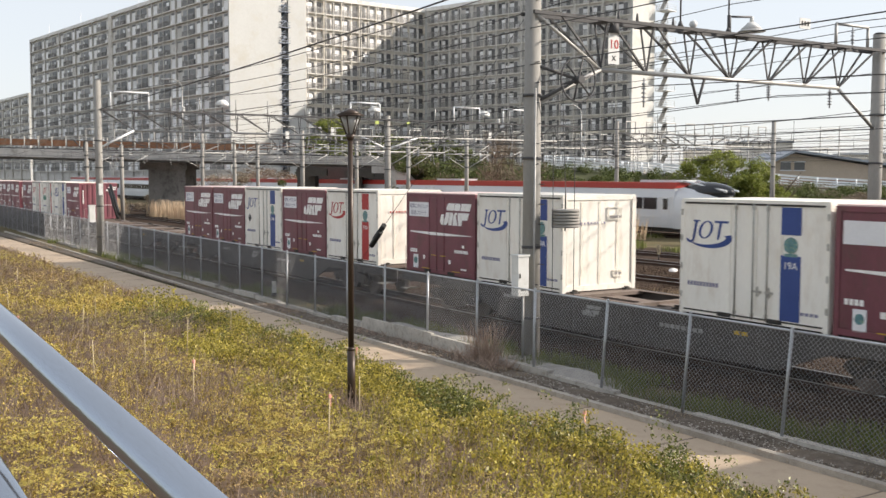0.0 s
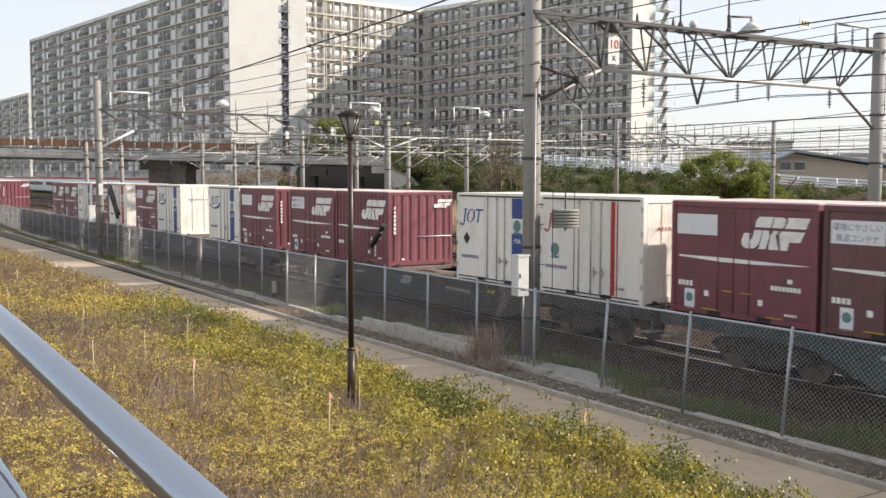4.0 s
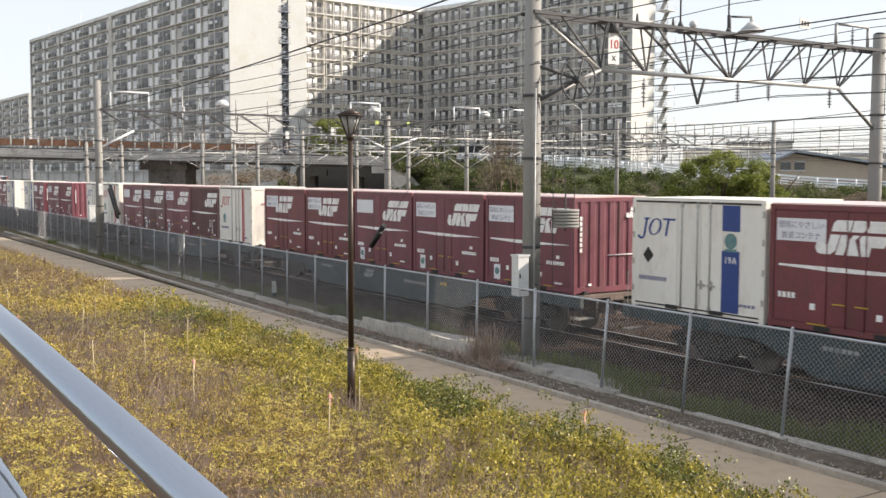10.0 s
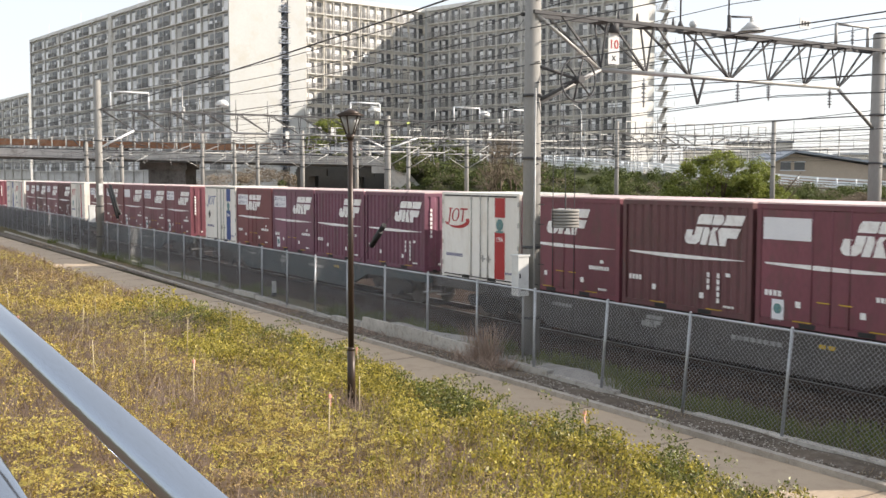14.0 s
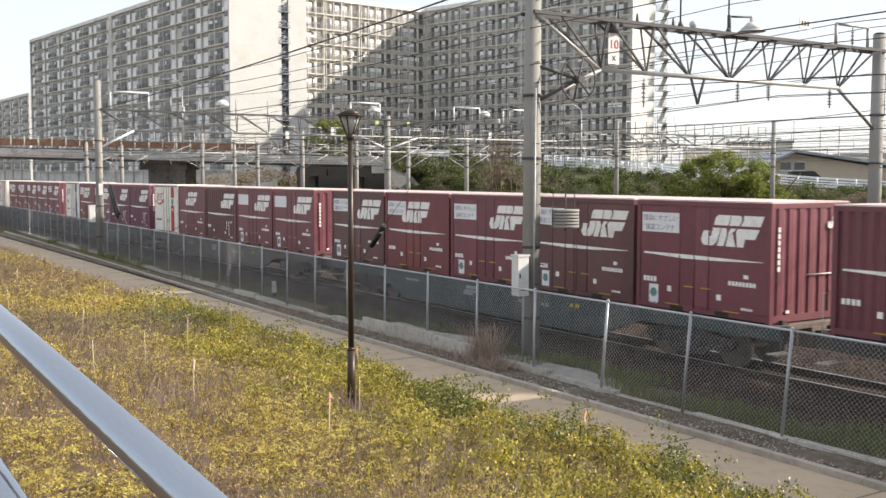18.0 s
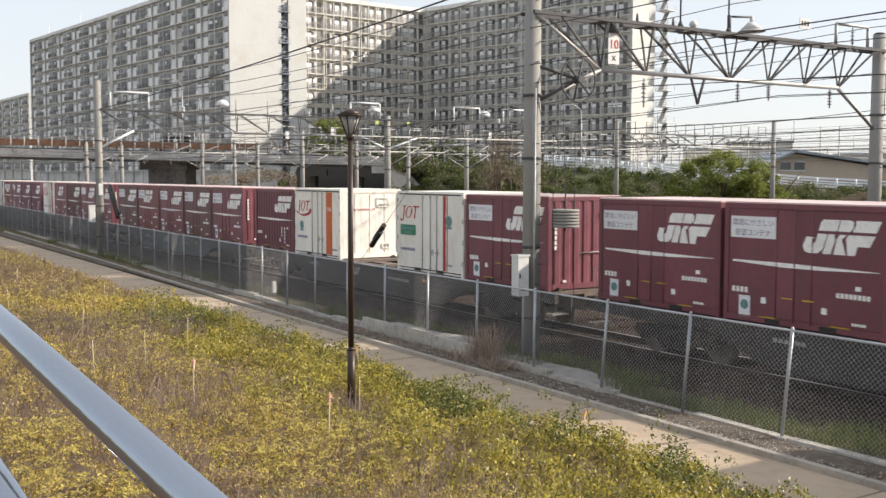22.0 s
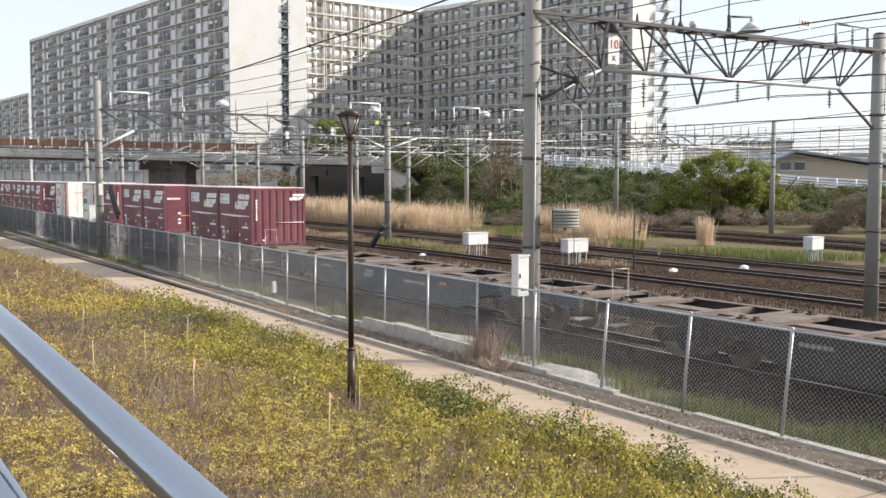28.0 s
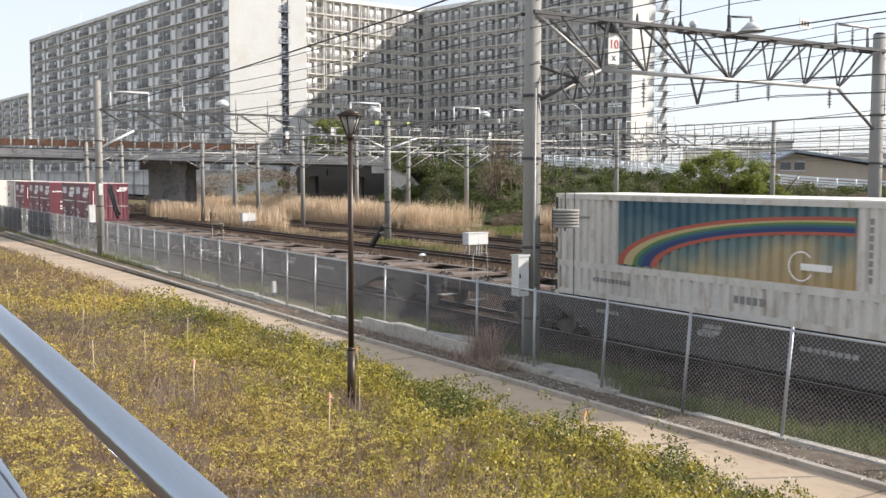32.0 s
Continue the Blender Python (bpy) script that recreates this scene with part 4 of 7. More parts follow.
    if len(rest.verts):
        o = part("window_rest", rest, "railing", b)
        o.data.materials.append(M["curtain"])
        o.data.materials.append(M["darkglass"])
        o["kind"] = "stuff"
    else:
        rest.free()
    return b


LONG_BAY = [("panel", 0.28, 0.22), ("panel", 0.505, 0.22), ("glass_door", 0.285, 0.21), ("glass_door", 0.51, 0.21), ("curtain_window", 0.05, 0.15), ("curtain_window", 0.80, 0.15),
            ("transom", 0.05, 0.15), ("transom", 0.80, 0.15)]
WING_BAY = [("panel", 0.05, 0.42), ("panel", 0.52, 0.42), ("curtain_window", 0.08, 0.26), ("glass_door", 0.36, 0.13), ("transom", 0.08, 0.26), ("glass_door", 0.66, 0.24), ("curtain_window", 0.55, 0.09)]
SHADE_BAY = [("panel", 0.04, 0.45), ("panel", 0.51, 0.45), ("glass_door", 0.08, 0.12), ("curtain_window", 0.21, 0.12), ("glass_door", 0.39, 0.07), ("curtain_window", 0.54, 0.15), ("glass_door", 0.71, 0.13),
             ("transom", 0.54, 0.15), ("transom", 0.21, 0.12)]
A1 = far(-0.2094, 176.9)
A0 = far(-0.4031, 262.0)
slab = block("apartment_block", A0, A1, 0, 37.9, 2.75, 10.2, 10, "long grey concrete apartment slab with a cream gable", 1, plan=LONG_BAY)
mid = (A1 - A0).length * 0.5
boxes("expansion_joint_wall", "slab_edge", slab, ((mid - 0.9, -0.06, 0), (mid + 0.9, 0.4, 38.4)))
for x in (3.0, 26.0, 61.0):
    bm = bmesh.new()
    tube(bm, (x, 4.0, 38.2), (x, 4.0, 42.6), 0.07, 6, 0.04)
    tube(bm, (x - 0.8, 4.0, 41.6), (x + 0.8, 4.0, 41.6), 0.03, 5)
    part("antenna", bm, "steelwhite", slab)
B0 = far(-0.134, 187.0)
B1 = far(-0.0178, 203.8)
wing = block("apartment_block", B0, B1, 0, 36.4, 2.75, 10.0, 7, "cream apartment wing with sunlit balconies", 2, "facade_cream", WING_BAY)
boxes("stair_wall", "endwall", wing, ((-3.6, 0.0, 0), (-0.3, 0.4, 37.4)))
boxes("stair_core", "facade", wing, ((-6.2, 2.6, 0), (-0.3, 6.0, 37.0)))
for k in range(26):
    z = 1.4 + k * 1.375
    boxes("stair_landing", "stair_blue", wing, ((-5.9, -0.9 if k % 2 else 0.3, z), (-3.7, 2.6, z + 0.16)), ((-5.9, -0.9 if k % 2 else 0.3, z + 0.45), (-3.7, -0.84 if k % 2 else 0.36, z + 0.55)),
          ((-5.9, -0.9 if k % 2 else 0.3, z + 0.95), (-3.7, -0.84 if k % 2 else 0.36, z + 1.05)))
    bm = bmesh.new()
    bar(bm, (-5.5, 0.6, z), (-4.0, 0.6, z + 1.375), 0.9, 0.14)
    part("stair_flight", bm, "stair_blue", wing)
C0 = far(-0.0165, 203.5)
C1 = far(0.1826, 172.5)
east = block("apartment_block", C0, C1, 0, 36.6, 2.75, 7.4, 8, "grey apartment wing in shade with rows of balconies", 3, plan=SHADE_BAY)
cn = (C1 - C0).length
for k in range(13):
    z = 2.2 + k * 2.75
    boxes("outside_stair", "steelwhite", east, ((cn + 0.3, 7.6, z), (cn + 2.6, 10.6, z + 0.14)))
    bm = bmesh.new()
    for x, y in ((cn + 0.35, 7.65), (cn + 2.55, 7.65), (cn + 2.55, 10.5)):
        tube(bm, (x, y, z), (x, y, z + 1.1), 0.04, 5)
    for a, c in (((cn + 0.35, 7.65), (cn + 2.55, 7.65)), ((cn + 2.55, 7.65), (cn + 2.55, 10.5))):
        for zz in (1.1, 0.75, 0.4):
            tube(bm, (*a, z + zz), (*c, z + zz), 0.03, 5)
    for i in range(14):
        x = cn + 0.45 + i * 0.16
        tube(bm, (x, 7.65, z + 0.14), (x, 7.65, z + 1.1), 0.014, 4, cap=False)
    bar(bm, (cn + 0.9, 8.4, z + 0.1), (cn + 0.9, 10.4, z + 2.7), 0.9, 0.1)
    part("stair_railing", bm, "pipe_pale", east)
block("apartment_block", far(-0.52, 470), far(-0.406, 300), 0, 27.6, 2.75, 10.0, 19, "distant grey apartment slab", 4, plan=LONG_BAY)

# ---- masts, gantries and wires ----
M["lime"] = mat("fluorescent_plate", (0.46, 0.54, 0.16), 0.5, 0, 0.05, 2, 20, 0)
def mast(x, y, top, label, r=0.2, base=-0.3, steps=True):
    t = thing("line_mast", (x, y, base), label, "railway mast", "overhead line masts")
    bm = bmesh.new()
    tube(bm, (0, 0, 0), (0, 0, top - base), r, 20, r * 0.82)
    part("pole", bm, "pole", t)
    bm = bmesh.new()
    tube(bm, (0, 0, top - base), (0, 0, top - base + 0.05), r * 0.86, 16, r * 0.5)
    part("cap", bm, "truss", t)
    if not steps:
        for z in (4.9, 5.9):
            bm = bmesh.new()
            tube(bm, (0, 0, z), (0, 0, z + 0.1), r + 0.01, 12)
            part("strap", bm, "truss", t)
    if steps:
        for z in np.arange(1.8, top - base - 0.5, 0.45):
            bm = bmesh.new()
            s = 1 if int(z / 0.45) % 2 else -1
            tube(bm, (r * 0.8, s * 0.05, z), (r + 0.13, s * 0.08, z), 0.012, 5)
            part("step_bolt", bm, "truss", t)
        for z in (1.0, 2.6, 4.6, 6.0):
            if z < top - base:
                bm = bmesh.new()
                tube(bm, (0, 0, z), (0, 0, z + 0.06), r + 0.006, 16)
                part("strap", bm, "truss", t)
    return t


def insulator(t, p, q, r=0.06):
    p, q = Vector(p), Vector(q)
    bm = bmesh.new()
    tube(bm, p, q, 0.02, 6)
    n = 5
    for i in range(n):
        c = p.lerp(q, 0.2 + 0.6 * i / (n - 1))
        d = (q - p).normalized() * 0.02
        tube(bm, c - d, c + d, r, 10, r * 0.6)
    return part("insulator", bm, "insulator", t)


def gantry(x, y0, y1, ztop, zbot, label, n=8, wide=0.45, b0=None, b1=None, material="truss", pale="pipe_pale"):
    """A truss beam across the tracks: chords, posts and diagonals, each its own part."""
    t = thing("gantry_beam", (x, 0, 0), label, "truss beam", "overhead line gantries")
    b0 = y0 + 2.1 if b0 is None else b0
    b1 = y1 - 1.8 if b1 is None else b1
    for dx in (-wide / 2, wide / 2):
        bm = bmesh.new()
        bar(bm, (dx, y0, ztop), (dx, y1, ztop), 0.075, 0.075)
        part("top_chord", bm, material, t)
    bm = bmesh.new()
    tube(bm, (0, b0, zbot), (0, b1, zbot), 0.055, 8)
    part("bottom_chord", bm, pale, t)
    step = (b1 - b0) / n
    for i in range(n + 1):
        y = b0 + i * step
        for dx in (-wide / 2, wide / 2):
            bm = bmesh.new()
            bar(bm, (0, y, zbot), (dx, y, ztop), 0.034, 0.034)
            part("upright_strut", bm, material, t)
            for e in (-1, 1):
                if e * (i - n / 2) < -0.4:
                    continue
                yy = min(max(y + e * step * 0.94, y0), y1)
                bm = bmesh.new()
                bar(bm, (0, y, zbot), (dx, yy, ztop), 0.044, 0.044)
                part("diagonal", bm, material, t)
        bm = bmesh.new()
        box(bm, (-wide / 2 - 0.05, y - 0.16, ztop - 0.05), (wide / 2 + 0.05, y + 0.16, ztop - 0.035))
        part("gusset_plate", bm, material, t)
    return t


m1 = mast(-11.9, -2.15, 8.6, "tall round concrete overhead line mast beside the fence", 0.215)
m2 = mast(-11.9, 10.55, 8.05, "round concrete line mast between the yard tracks", 0.21)
g1 = gantry(-11.9, -2.3, 10.6, 7.55, 6.42, "dark steel truss gantry spanning the freight tracks", 6, 0.45, -0.15, 8.7)
for a, b, r in (((0.1, -2.2, 5.5), (0, -0.15, 6.42), 0.05), ((-0.2, -2.2, 5.5), (0, -0.15, 6.42), 0.03), ((0, 8.7, 6.40), (0, 10.45, 5.3), 0.05), ((0.2, -2.2, 7.5), (0, -0.15, 6.42), 0.04)):
    bm = bmesh.new()
    tube(bm, a, b, r, 8)
    part("knee_brace", bm, "pipe_pale", g1)
bm = bmesh.new()
for y in (8.55, 10.0):
    tube(bm, (0, y, 7.55), (0, y, 8.2), 0.045, 6)
tube(bm, (0, 8.55, 8.2), (0, 10.0, 8.2), 0.045, 6)
part("top_frame", bm, "pipe_pale", g1)
insulator(g1, (0, 9.3, 7.5), (0, 9.3, 8.15))
for y in (3.1,):
    bm = bmesh.new()
    tube(bm, (0, y - 0.25, 6.42), (0, y, 5.75), 0.035, 6)
    tube(bm, (0, y + 0.25, 6.42), (0, y, 5.75), 0.035, 6)
    part("drop_arm", bm, "truss", g1)
for y, z0, z1 in ((4.58, 5.85, 6.4), (5.78, 5.95, 6.4), (8.35, 5.85, 6.4), (1.25, 5.6, 6.3)):
    insulator(g1, (0, y, z0), (0, y, z1), 0.07)
for y in (0.4, 1.0, 2.2):
    bm = bmesh.new()
    tube(bm, (0, y, 7.55), (0, y, 7.82), 0.05, 6, 0.02)
    part("spike_bracket", bm, "truss", g1)
lampt = thing("gantry_floodlight", (-11.9, 4.2, 7.6), "white dome floodlight on a gantry arm", "floodlight", "yard floodlights")
bm = bmesh.new()
tube(bm, (0, 0, 0), (0, 0, 0.45), 0.05, 8)
tube(bm, (0, 0, 0.42), (0, 0.85, 0.48), 0.03, 6)
part("arm", bm, "truss", lampt)
bm = bmesh.new()
tube(bm, (0, 0.85, 0.34), (0, 0.85, 0.48), 0.05, 10)
tube(bm, (0, 0.85, 0.14), (0, 0.85, 0.34), 0.30, 18, 0.10)
tube(bm, (0, 0.85, 0.10), (0, 0.85, 0.14), 0.36, 18, 0.30)
part("lamp_housing", bm, "boxgrey", lampt)
for y in (-1.75, -0.02):
    bm = bmesh.new()
    tube(bm, (0, y, 0), (0, y, 1.9), 0.022, 6)
    tube(bm, (0, y, 0), (0, y, 0.16), 0.09, 8, 0.03)
    part("rod", bm, "truss", lampt)
bm = bmesh.new()
bmesh.ops.create_uvsphere(bm, u_segments=14, v_segments=8, radius=0.10)
part("dome", bm, "boxgrey", lampt).matrix_basis = pose(0, -1.3, 0.12)
sg = thing("speed_sign", (-11.75, 0.12, 6.55), "white hanging plate with red figures", "sign")
boxes("plate", "boxgrey", sg, ((-0.01, -0.17, 0.0), (0.01, 0.17, 0.72)))
words("figures", "10", 0.30, "red", sg, (0.015, 0.0, 0.36), 90, 90)
words("cross_mark", "x", 0.26, "black", sg, (0.015, 0.0, 0.08), 90, 90)
bm = bmesh.new()
tube(bm, (0, 0, 0.72), (0, 0, 0.95), 0.13, 12, 0.1)
part("cap", bm, "truss", sg)
hb = thing("hanging_board", (-11.9, 7.2, 7.95), "small white board hung on a wire", "sign")
boxes("board", "boxgrey", hb, ((-0.01, -0.22, 0), (0.01, 0.22, 0.28)))
bm = bmesh.new()
for i in range(3):
    box(bm, (0.012, -0.16 + i * 0.12, 0.08), (0.016, -0.09 + i * 0.12, 0.2))
part("lettering", bm, "black", hb)

# wheel tensioner with hanging weights on the near mast
tw = thing("wire_tensioner", (-11.45, -1.2, 6.1), "spoked wheel tensioner with hanging grey weights on a mast", "wire tensioner")
bm = bmesh.new()
ring(bm, (0, 0, 0), 0.50, 0.022, "x", 40)
part("wheel_rim", bm, "truss", tw)
for a in range(0, 180, 60):
    bm = bmesh.new()
    c, s = math.cos(radians(a + 15)) * 0.5, math.sin(radians(a + 15)) * 0.5
    tube(bm, (0, -c, -s), (0, c, s), 0.022, 6)
    part("spoke", bm, "truss", tw)
bm = bmesh.new()
tube(bm, (-0.12, 0, 0), (0.12, 0, 0), 0.09, 14)
part("hub", bm, "truss", tw)
bm = bmesh.new()
tube(bm, (-0.4, -1.1, 0.35), (0, 0, 0), 0.04, 6)
tube(bm, (-0.4, -1.1, -0.6), (0, 0, 0), 0.04, 6)
part("bracket", bm, "truss", tw)
for i in range(6):
    bm = bmesh.new()
    tube(bm, (0.1, -0.42, -3.32 + i * 0.07), (0.1, -0.42, -3.262 + i * 0.07), 0.31, 20)
    part("weight_disc", bm, "pole", tw)
bm = bmesh.new()
tube(bm, (0.1, -0.42, -3.4), (0.1, -0.42, -2.55), 0.018, 6)
tube(bm, (0.1, -0.42, -2.55), (0, -0.46, -0.1), 0.008, 5)
part("hanger_rod", bm, "cable", tw)
for dy in (-0.78, -0.16):
    bm = bmesh.new()
    tube(bm, (0.1, dy, -6.3), (0.1, dy, -1.2), 0.009, 5)
    part("guide_wire", bm, "cable", tw)

cab = thing("mast_cabinet", (-11.70, -2.62, 1.27), "pale grey steel cabinet strapped to a concrete mast", "control cabinet")
boxes("case", "boxgrey", cab, ((-0.12, -0.14, 0.0), (0.13, 0.15, 0.88)))
boxes("lid", "boxgrey", cab, ((-0.14, -0.16, 0.88), (0.15, 0.17, 0.92)))
boxes("latch", "black", cab, ((0.13, -0.11, 0.40), (0.145, -0.085, 0.5)))
boxes("vent", "black", cab, ((0.13, -0.05, 0.12), (0.133, 0.08, 0.15)))
for y in (0.02, 0.32):
    bm = bmesh.new()
    tube(bm, (0.1, y, -1.5), (0.1, y, 0.0 if y < 0.1 else 4.6), 0.025, 6)
    part("conduit", bm, "pipe_pale", cab)


def guy(name, top, foot, g0, g1, label):
    t = thing(name, top, label, "guy wire", "guy wires of the masts")
    d = Vector(foot) - Vector(top)
    bm = bmesh.new()
    tube(bm, (0, 0, 0), d, 0.006, 5)
    part("stay", bm, "cable", t)
    for off in (Vector((0.06, 0.02, 0.09)), Vector((-0.06, -0.02, -0.10))):
        bm = bmesh.new()
        tube(bm, d * g0 + off, d * g1 + off, 0.075, 10)
        part("guard_tube", bm, "rubber", t)


guy("guy_wire", (-11.9, -2.4, 7.4), (-22.0, -2.3, -0.25), 0.645, 0.70, "mast guy wire with two black rubber guards")
guy("guy_wire", (-47.9, -2.6, 5.2), (-42.3, -2.5, -0.25), 0.34, 0.60, "mast guy wire with long black rubber guards")

# second gantry down the line
m3 = mast(-48, -2.55, 8.85, "pale round concrete line mast beside the fence", 0.2)
boxes("number_plate", "boxgrey", m3, ((0.2, -0.1, 3.2), (0.215, 0.1, 3.8)))
cb2 = thing("mast_cabinet", (-47.9, -3.0, 1.5), "small pale cabinet on a mast", "control cabinet")
boxes("case", "boxgrey", cb2, ((-0.12, -0.15, 0.0), (0.14, 0.15, 0.85)))
boxes("lid", "boxgrey", cb2, ((-0.14, -0.17, 0.85), (0.16, 0.17, 0.89)))
m4 = mast(-48, 14.75, 7.6, "round concrete line mast between yard tracks", 0.21)
g2 = gantry(-48, -2.4, 30, 7.35, 6.3, "thin steel truss gantry across the yard", 15, 0.35, -0.7, 28, "truss")
for a, b in (((0, -2.4, 5.4), (0, -0.7, 6.3)), ((0, 14.75, 5.55), (0, 12.9, 6.3)), ((0, 14.75, 5.55), (0, 16.9, 6.3))):
    bm = bmesh.new()
    tube(bm, a, b, 0.06, 6)
    part("knee_brace", bm, "steelwhite", g2)
for y in (-1.9, 12.2, 19.6, 23.5):
    bm = bmesh.new()
    for yy in (y, y + 2.0):
        tube(bm, (0, yy, 7.35), (0, yy, 8.3), 0.05, 6)
    tube(bm, (0, y, 8.3), (0, y + 2.0, 8.3), 0.05, 6)
    part("top_frame", bm, "steelwhite", g2)
    for yy in (y + 0.6, y + 1.4):
        insulator(g2, (0, yy, 7.75), (0, yy, 8.25))
for y in (1.3, 2.9, 5.0, 6.9, 9.2, 11.0, 14, 16.2, 18.2, 21, 24):
    bm = bmesh.new()
    tube(bm, (0, y, 7.35), (0, y, 8.15), 0.035, 6)
    part("upright", bm, "pipe_pale", g2)
    bm = bmesh.new()
    tube(bm, (0, y + 0.3, 6.3), (0, y + 0.1, 5.2), 0.025, 5)
    tube(bm, (0, y + 0.1, 5.2), (0, y + 1.1, 5.6), 0.025, 5)
    part("cantilever", bm, "pipe_pale", g2)
for y in (4.2, 13.8, 22.0, 25.5):
    fl = thing("yard_floodlight", (-48, y, 7.4), "white dome floodlight on the gantry", "floodlight", "yard floodlights")
    bm = bmesh.new()
    tube(bm, (0, 0, 0), (0, 0, 0.3), 0.03, 6)
    part("bracket", bm, "truss", fl)
    bm = bmesh.new()
    bmesh.ops.create_uvsphere(bm, u_segments=12, v_segments=8, radius=0.36)
    for v in bm.verts:
        v.co.z = max(v.co.z, -0.08) * 0.8
    part("dome", bm, "boxgrey", fl).matrix_basis = pose(0, 0, 0.45)

for x, y, top in ((-84, 15.8, 7.8), (-84, 18.9, 7.2), (-84, 21.2, 7.0), (-70, 19.3, 7.6), (-84, 5.5, 6.9), (-84, 8.5, 6.6), (-63.3, 31, 7.6), (-58.4, 43.1, 8.6), (-43.4, 44.7, 8.0),
                  (-76, 27.5, 7.2), (-66, 27, 6.9)):
    mast(x, y, top, "concrete line mast standing in the yard", 0.19, steps=False)
for x, y0, y1, zt in ((-84, 4.5, 23, 6.9), (-70, 16.5, 34, 6.9), (-58.4, 43.1, 64, 7.6), (-110, 6, 40, 6.6), (-95, 44, 90, 8.4)):
    g = gantry(x, y0, y1, zt, zt - 0.9, "distant steel truss gantry over the yard", int((y1 - y0) / 2.2), 0.3, y0 + 0.8, y1 - 0.8)
    for k in range(int((y1 - y0) / 2.4)):
        y = y0 + 1 + k * 2.4
        bm = bmesh.new()
        tube(bm, (0, y, zt), (0, y, zt + 1.0), 0.05, 5)
        tube(bm, (0, y + 1.1, zt), (0, y + 1.1, zt + 1.0), 0.05, 5)
        tube(bm, (0, y, zt + 1.0), (0, y + 1.1, zt + 1.0), 0.05, 5)
        part("top_frame", bm, "pipe_pale", g)
        bm = bmesh.new()
        tube(bm, (0, y, zt - 0.9), (0, y + 0.2, zt - 2.0), 0.035, 5)
        part("cantilever", bm, "pipe_pale", g)


def cantilevers(x, y, zs, side):
    """Pale pipe arms with insulators, hung on a yard mast."""
    t = thing("cantilever_arm", (x, y, 0), "pale steel cantilever arm with grey insulators on a mast", "cantilever arm", "cantilever arms of the yard")
    for z in zs:
        for s in side:
            bm = bmesh.new()
            tube(bm, (0, 0.2 * s, z - 1.0), (0, 2.3 * s, z + 0.1), 0.03, 6)
            part("strut", bm, "pipe_pale", t)
            bm = bmesh.new()
            tube(bm, (0, 0.2 * s, z + 0.1), (0, 2.3 * s, z + 0.1), 0.03, 6)
            part("top_tube", bm, "pipe_pale", t)
            insulator(t, (0, 0.45 * s, z + 0.1), (0, 0.95 * s, z + 0.1), 0.09)
            insulator(t, (0, 2.2 * s, z - 0.5), (0, 2.2 * s, z + 0.1), 0.08)


for x, y0, y1, z in ((-48, 0.5, 28, 7.5), (-84, 5, 22, 7.05), (-70, 17, 33, 7.05), (-58.4, 44, 62, 7.75)):
    rr = random.Random(int(-x))
    n = int((y1 - y0) / 2.6)
    for k in range(n):
        t = thing("post_insulator", (x, y0 + (k + rr.uniform(0.1, 0.9)) * (y1 - y0) / n, z - rr.choice((0.1, 0.1, 1.35))), "small pale porcelain insulator on a gantry", "insulator", "insulators of the yard")
        bm = bmesh.new()
        for i in range(3):
            tube(bm, (0, 0, 0.09 * i), (0, 0, 0.09 * i + 0.07), 0.12, 10, 0.06)
        part("porcelain", bm, "boxgrey", t)


for x, y, s in ((-84, 15.8, (-1, 1)), (-84, 18.9, (1,)), (-84, 21.2, (-1, 1)), (-70, 19.3, (-1, 1)), (-84, 5.5, (1,)), (-84, 8.5, (-1, 1)), (-63.3, 31, (-1, 1)), (-58.4, 43.1, (-1, 1)),
                (-43.4, 44.7, (-1,)), (-76, 27.5, (-1, 1)), (-66, 27, (1,)), (-48, 14.75, (-1, 1))):
    cantilevers(x, y, (5.6, 6.4) if y > 16 else (5.6,), s)
for y, z, w, m in ((13.9, 7.15, 0.26, "lime"), (16.1, 7.15, 0.2, "lime"), (10.9, 6.55, 0.22, "boxgrey"), (8.0, 6.25, 0.22, "boxgrey"), (22.3, 6.6, 0.22, "boxgrey")):
    p = thing("gantry_plate", (-47.8, y, z), "small fluorescent plate hung on the gantry" if m == "lime" else "small white plate hung on the gantry", "sign", "plates on the gantry")
    boxes("plate", m, p, ((-0.01, -w / 2, -0.10), (0.01, w / 2, 0.10)) if m == "lime" else ((-0.01, -w / 2, -0.22), (0.01, w / 2, 0.22)))
    bm = bmesh.new()
    tube(bm, (0, 0, 0.1), (0, 0, 0.5), 0.012, 5)
    part("hanger", bm, "truss", p)
rng = random.Random(7)
for k in range(26):
    x, y = -70 - rng.uniform(0, 60), 70 + rng.uniform(0, 60)
    h = rng.uniform(8, 11.5)
    t = thing("distant_mast", (x, y, -0.3), "thin distant line mast with cross arms", "railway mast", "distant line masts")
    bm = bmesh.new()
    tube(bm, (0, 0, 0), (0, 0, h), 0.11, 6, 0.08)
    part("pole", bm, "pipe_pale", t)
    bm = bmesh.new()
    for z in (h - 0.4, h - 1.5, h - 2.8):
        tube(bm, (0, -2.6, z), (0, 2.6, z), 0.05, 5)
    part("cross_arm", bm, "pipe_pale", t)


def wire(name, pts, r, material, label, sag=0.0):
    bm = bmesh.new()
    line = [Vector(pts[0])]
    for p, q in zip(pts, pts[1:]):
        p, q = Vector(p), Vector(q)
        n = 8 if sag else 1
        for i in range(1, n + 1):
            f = i / n
            c = p.lerp(q, f)
            c.z -= sag * 4 * f * (1 - f)
            line.append(c)
    pipe(bm, line, r)
    return tagged(part(name, bm, material), label, "overhead wire", "overhead wires")


